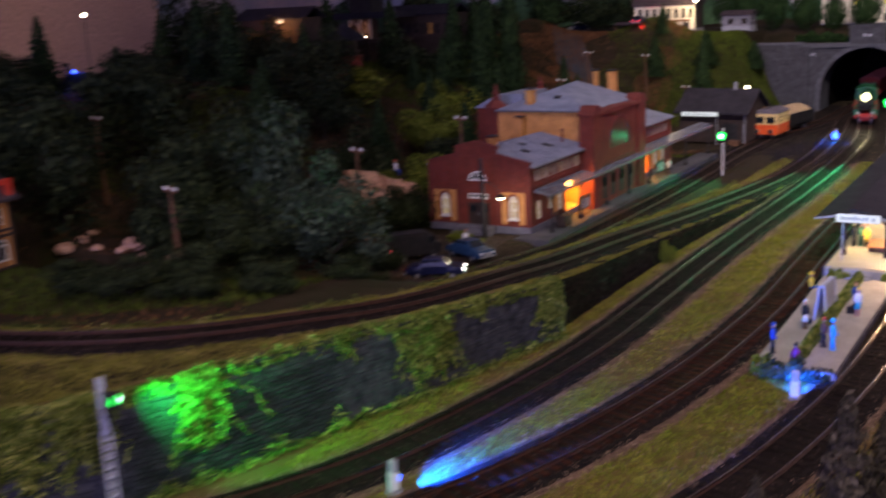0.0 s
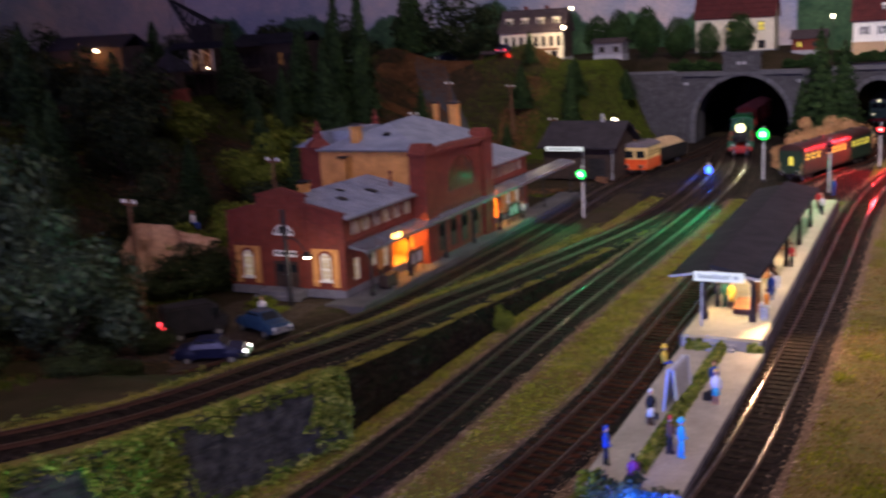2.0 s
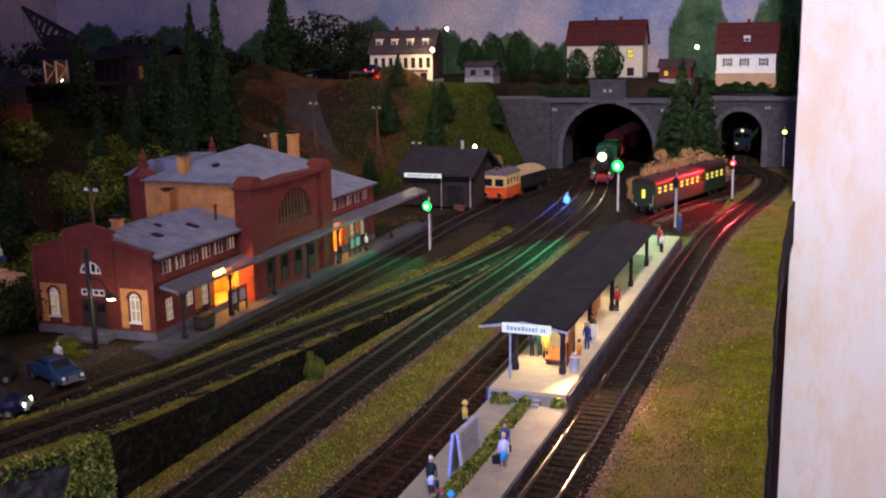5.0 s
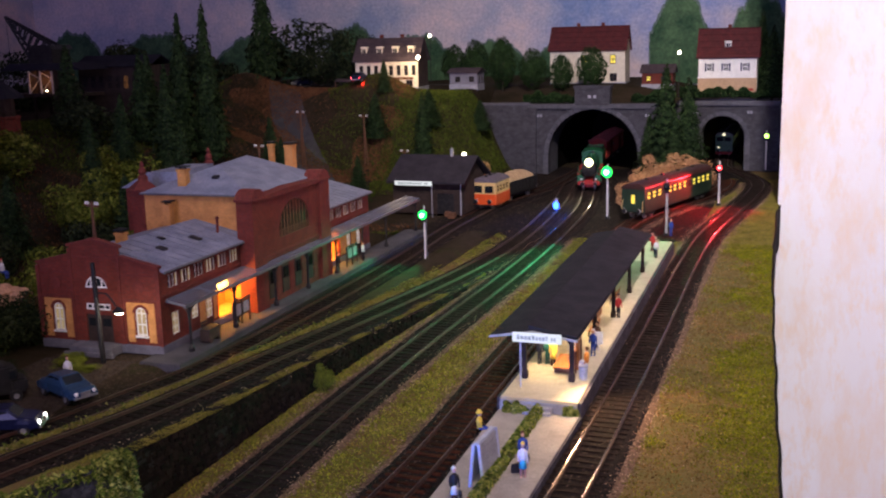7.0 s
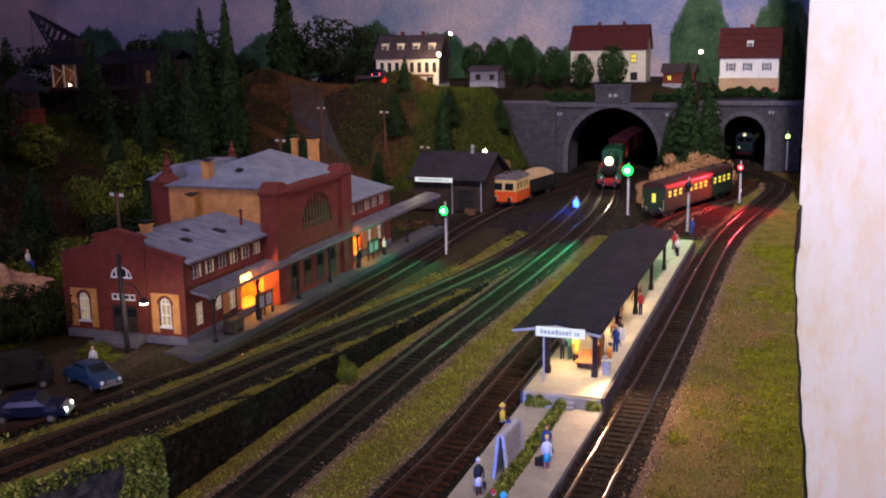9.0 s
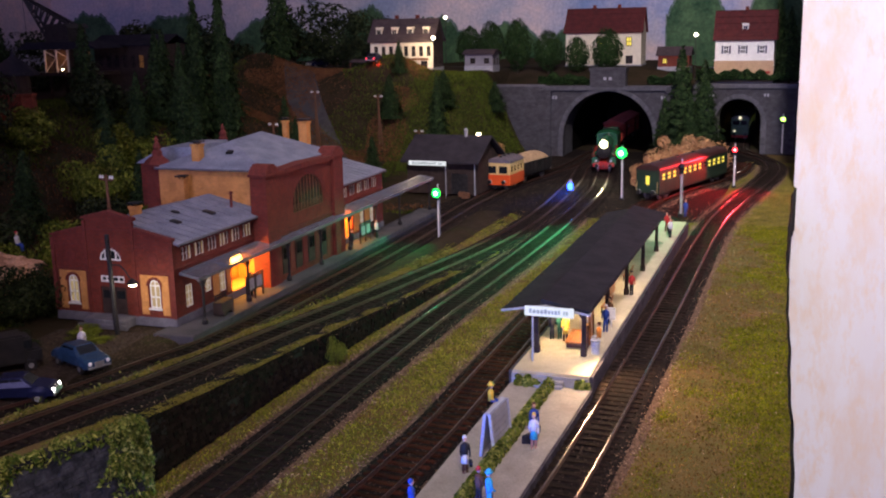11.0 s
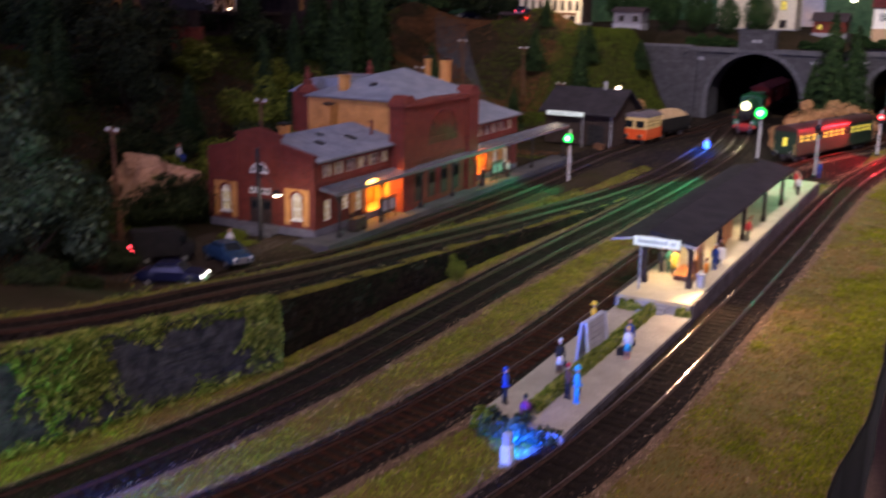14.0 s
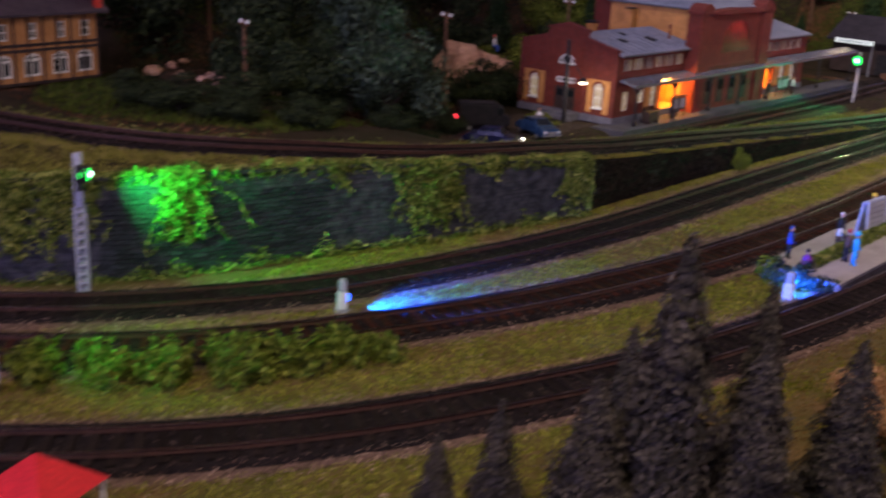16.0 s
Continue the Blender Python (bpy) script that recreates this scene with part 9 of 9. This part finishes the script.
for k, (x, y, h, w) in enumerate(((-236, 285, 24, 30), (-252, 262, 21, 30), (-226, 306, 19, 28), (-222, 332, 17, 26), (-270, 244, 20, 30), (-290, 226, 18, 28), (-243, 298, 15, 26), (-212, 346, 13, 22))):
    shaggy_bush(x, y, h * 0.82, w, 300 + k)
# tan foliage mound behind the parked coach
for k, (x, y, h, w) in enumerate(((-172, 1650, 64, 56), (-150, 1690, 70, 62), (-126, 1740, 68, 62), (-190, 1600, 46, 40), (-424, 1660, 50, 62), (-436, 1705, 56, 66))):
    broadleaf(x - 10, y, h, w, MAT_TAN, k % 3, "bush", "tan autumn bush behind the parked coach", "bush", "tan bushes", z=0, sink=h * 0.1)


def leaf_patch(name, pts, nrm, size, mat, label, category, seed, stretch=1.0):
    return tagged(new(name, leaf_mesh(name, pts, nrm, size, mat, seed, stretch)), label, category, kind="stuff")


def hedge():
    r = np.random.RandomState(6)
    n = 5200
    a = r.uniform(0, math.pi, n)
    x = -130 + np.cos(a) * 3.4 * r.uniform(0.7, 1.1, n)
    y = r.uniform(606, 800, n)
    z = 6 + np.sin(a) * 7.2 * r.uniform(0.8, 1.1, n)
    nrm = np.stack([np.cos(a), 0 * a, np.sin(a) + 0.01], 1)
    leaf_patch("hedge", np.stack([x, y, z], 1), nrm, 1.2, MAT_IVY, "low clipped green hedge along the platform middle", "hedge", 1)
    for nm, cx, cy, rx, ry, h, m, lb in (("flower_bed", -132, 590, 23, 11, 11, MAT_LEAF_GREY, "grey-green shrubs at the platform end"), ("flower_bed", -148, 594, 9, 9, 9, MAT_LEAF_OLIVE, "yellow-green shrub at the platform end"), ("verge_plants", -146, 801, 9, 4, 6, MAT_IVY, "green plants below the platform end"), ("verge_plants", -111, 804, 5, 3, 5, MAT_IVY, "green plants below the platform end")):
        n2 = 1500
        d = r.normal(size=(n2, 3))
        d /= np.linalg.norm(d, axis=1)[:, None]
        d[:, 2] = np.abs(d[:, 2])
        k = r.uniform(0.6, 1.1, (n2, 1)) * (0.8 + 0.3 * np.sin(d[:, :1] * 9))
        leaf_patch(nm, np.array((cx, cy, 6 if nm == "verge_plants" else 1)) + d * k * (rx, ry, h), d, 1.5, m, lb, "shrubs", 3)


def parapet_hedge():
    """Dark scrub along the edge of the terrace above the portals."""
    r = np.random.RandomState(16)
    n = 15000
    x = r.uniform(-452, -16, n)
    x = x[(x < -318) | (x > -262)]
    n = len(x)
    h = 15 + 11 * waves(x, 0 * x, 9, 5) + 7 * waves(x, 0 * x, 3.2, 6)
    y = 1996 + np.where(x > -190, 76, 0) + r.uniform(-7, 9, n)
    z = np.where(x > -190, 124, 120) + np.clip(h, 3, 30) * r.uniform(0, 1, n) ** 0.6
    nrm = r.normal(size=(n, 3)) + (0, -0.4, 0.6)
    nrm /= np.linalg.norm(nrm, axis=1)[:, None]
    leaf_patch("scrub", np.stack([x, y, z], 1), nrm, 2.0, MAT_LEAF_MID, "dark green scrub along the terrace edge above the tunnels", "scrub", 17)


hedge()
parapet_hedge()


# ivy over the stone wall: along the top and hanging down in clumps
def wall_at(s):
    """Points on the wall line, s from 0 to 1, with their outward way."""
    i = np.clip(s * (len(WALL_LINE) - 1), 0, len(WALL_LINE) - 2)
    k = i.astype(int)
    p = WALL_LINE[k] * (1 - (i - k))[:, None] + WALL_LINE[k + 1] * (i - k)[:, None]
    d = WALL_LINE[k + 1] - WALL_LINE[k]
    d /= np.linalg.norm(d, axis=1)[:, None]
    return p, np.stack([d[:, 1], -d[:, 0]], 1)


def wall_top(y):
    return np.interp(y, [180, 300, 357, 432, 480, 554, 612], [52, 52, 52, 49, 45, 40, 36])


def ivy():
    r = np.random.RandomState(31)
    heads = [(r.uniform(0, 1), r.uniform(1, 6)) for _ in range(640)]
    for cs, w, m, lo, hi in ((0.985, 0.012, 110, 14, 40), (0.735, 0.013, 84, 18, 50), (0.69, 0.008, 10, 8, 22), (0.30, 0.010, 60, 12, 46), (0.22, 0.02, 90, 14, 50), (0.60, 0.005, 16, 8, 18), (0.83, 0.012, 20, 5, 12), (0.415, 0.008, 64, 12, 48), (0.06, 0.03, 80, 14, 50)):
        heads += [(min(0.999, max(0.0, r.normal(cs, w))), r.uniform(lo, hi)) for _ in range(m)]
    run = float(np.linalg.norm(np.diff(WALL_LINE, axis=0), axis=1).sum())
    pts = []
    for s0, fall in heads:
        base = 0.8 + 2.6 * abs(math.sin(s0 * 47)) * abs(math.sin(s0 * 113 + 1))
        s, out, z, way = s0, r.uniform(-6.0, 3.0), r.uniform(0, base), r.normal(0, 0.5)
        steps = int(fall / 0.55) + 5
        for k in range(steps):
            pts.append((s, out, z))
            if r.uniform() < 0.30:
                pts.append((s + r.normal(0, 1.4) / run, out + r.normal(0, 0.8), z + r.normal(0, 1.0)))
            way = 0.85 * way + r.normal(0, 0.28)
            s = min(0.999, max(0.0, s + way * 0.6 / run))
            out = max(0.5 if z < 0 else -6.0, out + r.normal(0, 0.35) + (0.5 if out < 0.5 else -0.04))
            z -= 0.55 * r.uniform(0.2, 1.5) if out > 0.4 else 0.0
    # shrubby growth at the foot
    for k in range(4200):
        s = r.uniform(0, 1)
        lump = abs(math.sin(s * 31 + 2)) * abs(math.sin(s * 73))
        if r.uniform() < 0.25 + lump:
            pts.append((s, r.uniform(0.5, 7), -200 + abs(r.normal(0, 1)) * (0.8 + 3.6 * lump)))
    q = np.array(pts)
    p, o = wall_at(q[:, 0])
    z = np.where(q[:, 2] < -100, q[:, 2] + 200, wall_top(p[:, 1]) + 2.0 + q[:, 2])
    c = np.stack([p[:, 0] + o[:, 0] * q[:, 1], p[:, 1] + o[:, 1] * q[:, 1], z], 1)[z > -0.5]
    nrm = r.normal(size=c.shape) + (0.5, -0.5, 0.4)
    nrm /= np.linalg.norm(nrm, axis=1)[:, None]
    leaf_patch("ivy", c, nrm, 0.85, MAT_IVY, "bright green ivy trailing in strands over the stone wall", "ivy", 9, 1.9)
    # tufts along the upper track's far shoulder
    m = 5200
    i = r.randint(5, len(LINE_B) - 5, m)
    d = np.gradient(LINE_B, axis=0)[i]
    d /= np.linalg.norm(d[:, :2], axis=1)[:, None]
    k = -r.uniform(22, 32, m)
    along = r.uniform(-2.2, 2.2, m)
    x, y = LINE_B[i, 0] + d[:, 1] * k + d[:, 0] * along, LINE_B[i, 1] - d[:, 0] * k + d[:, 1] * along
    ok = (y < 1180) & (waves(x, y, 10, 77) > -0.12)
    x, y = x[ok], y[ok]
    z = sample(LAND, x, y) + np.abs(r.normal(0, 2.4, len(x)))
    nr = r.normal(size=(len(x), 3)) + (0.3, -0.3, 0.8)
    nr /= np.linalg.norm(nr, axis=1)[:, None]
    leaf_patch("verge_tufts", np.stack([x, y, z], 1), nr, 0.8, MAT_IVY, "yellow-green tufts along the upper track", "tufts", 10, 1.6)


ivy()


def wall_verge():
    r = np.random.RandomState(45)
    n = 30000
    p, o = wall_at(r.uniform(0, 1, n))
    k = -r.uniform(0.5, 17, n)
    x, y = p[:, 0] + o[:, 0] * k, p[:, 1] + o[:, 1] * k
    side = np.abs(sample(SIDE_B, x, y))
    ok = (side > 21) & (waves(x, y, 9, 46) > -0.3)
    gx_, gy_ = r.uniform(-780, -340, 110000), r.uniform(170, 520, 110000)
    grid_w = side_w.reshape(len(GX), len(GY))
    more = (sample(SIDE_B, gx_, gy_) > 21) & (sample(grid_w, gx_, gy_) < -9) & (waves(gx_, gy_, 12, 48) > -0.35)
    x, y = np.concatenate([x[ok], gx_[more]]), np.concatenate([y[ok], gy_[more]])
    blades("grass_verge", x, y, r.uniform(0.9, 2.8, len(x)) * np.clip(0.8 + 0.9 * waves(x, y, 5, 49), 0.4, 1.7), MAT_GRASS_VERGE, "yellow-green grass behind the stone wall's coping", 47, z=np.minimum(wall_top(y), 51.5) + 0.2)


wall_verge()

# ---- the stone retaining wall: core, coping and single stones ----
def build_stone_wall():
    w = thing("stone_wall", "dark grey coursed stone retaining wall overgrown with ivy", "retaining wall", *WALL_LINE[0], 0, kind="structure")
    o = np.array((*WALL_LINE[0], 0))
    core = G()
    tops = wall_top(WALL_LINE[:, 1])
    d = np.gradient(WALL_LINE, axis=0)
    d /= np.linalg.norm(d, axis=1)[:, None]
    for p, t, e in zip(WALL_LINE, tops, d):
        n = np.array((e[1], -e[0]))
        for a, z in ((0.0, -2), (0.0, t), (-17, t), (-17, -2)):
            core.v.append((p[0] + n[0] * a - o[0], p[1] + n[1] * a - o[1], z))
    for i in range(len(WALL_LINE) - 1):
        core.f += [(i * 4 + k, i * 4 + (k + 1) % 4, i * 4 + 4 + (k + 1) % 4, i * 4 + 4 + k) for k in range(4)]
    core.f.append(tuple(range(4)))
    core.f.append(tuple(range(len(WALL_LINE) * 4 - 4, len(WALL_LINE) * 4)))
    part("wall_core", core, MAT_JOINT, w, "dark mortar core")
    length = np.concatenate([[0], np.cumsum(np.linalg.norm(np.diff(WALL_LINE, axis=0), axis=1))])
    meshes = [G().cbox(-a / 2, -1.0, 0.12, a / 2, 0.6 + e * 2.2, 2.42, 0.3).mesh("stone", MAT_STONE) for a, e in ((6.2, 0.0), (7.4, 0.25), (5.2, -0.15), (8.2, 0.1))]
    widths = [6.4, 7.6, 5.4, 8.4]
    r = random.Random(3)
    loose, made = G(), 0
    row = 0
    while row * 2.6 < 50:
        s = r.uniform(0, 4)
        while s < length[-1] - 4:
            k = r.randrange(4)
            m = s + widths[k] / 2
            x, y = np.interp(m, length, WALL_LINE[:, 0]), np.interp(m, length, WALL_LINE[:, 1])
            ex, ey = np.interp(m, length, d[:, 0]), np.interp(m, length, d[:, 1])
            if row * 2.6 + 2.4 < wall_top(y):
                mat = Matrix.LocRotScale((x - o[0], y - o[1], row * 2.6), Euler((0, 0, math.atan2(ey, ex) + math.pi)), None)
                if 300 < y < 420 and made < 300 and row < 16:
                    ob = new("stone", meshes[k])
                    ob.parent = w
                    ob.matrix_basis = Matrix.LocRotScale(Vector((x - o[0], y - o[1], row * 2.6)) * MM, mat.to_quaternion(), None)
                    made += 1
                else:
                    a = widths[k] / 2 - 0.1
                    loose.add(G().box(-a, -1.0, 0.12, a, r.uniform(0.2, 1.3), 2.45, 0.16), mat)
            s += widths[k]
        row += 1
    rest = part("stones", loose, MAT_STONE, w)
    rest["kind"] = "stuff"
    cope = np.c_[WALL_LINE - o[:2], tops]
    part("coping", sweep(cope, [(-6, -0.2), (1.6, -0.2), (1.6, 1.8), (-6, 1.8)]), MAT_STONE, w, "grey coping stones")
    part("verge", sweep(cope, [(-18, -0.4), (-5.8, -0.4), (-5.8, 1.2), (-18, 0.6)]), MAT_TURF, w, "earthy verge behind the coping")


build_stone_wall()
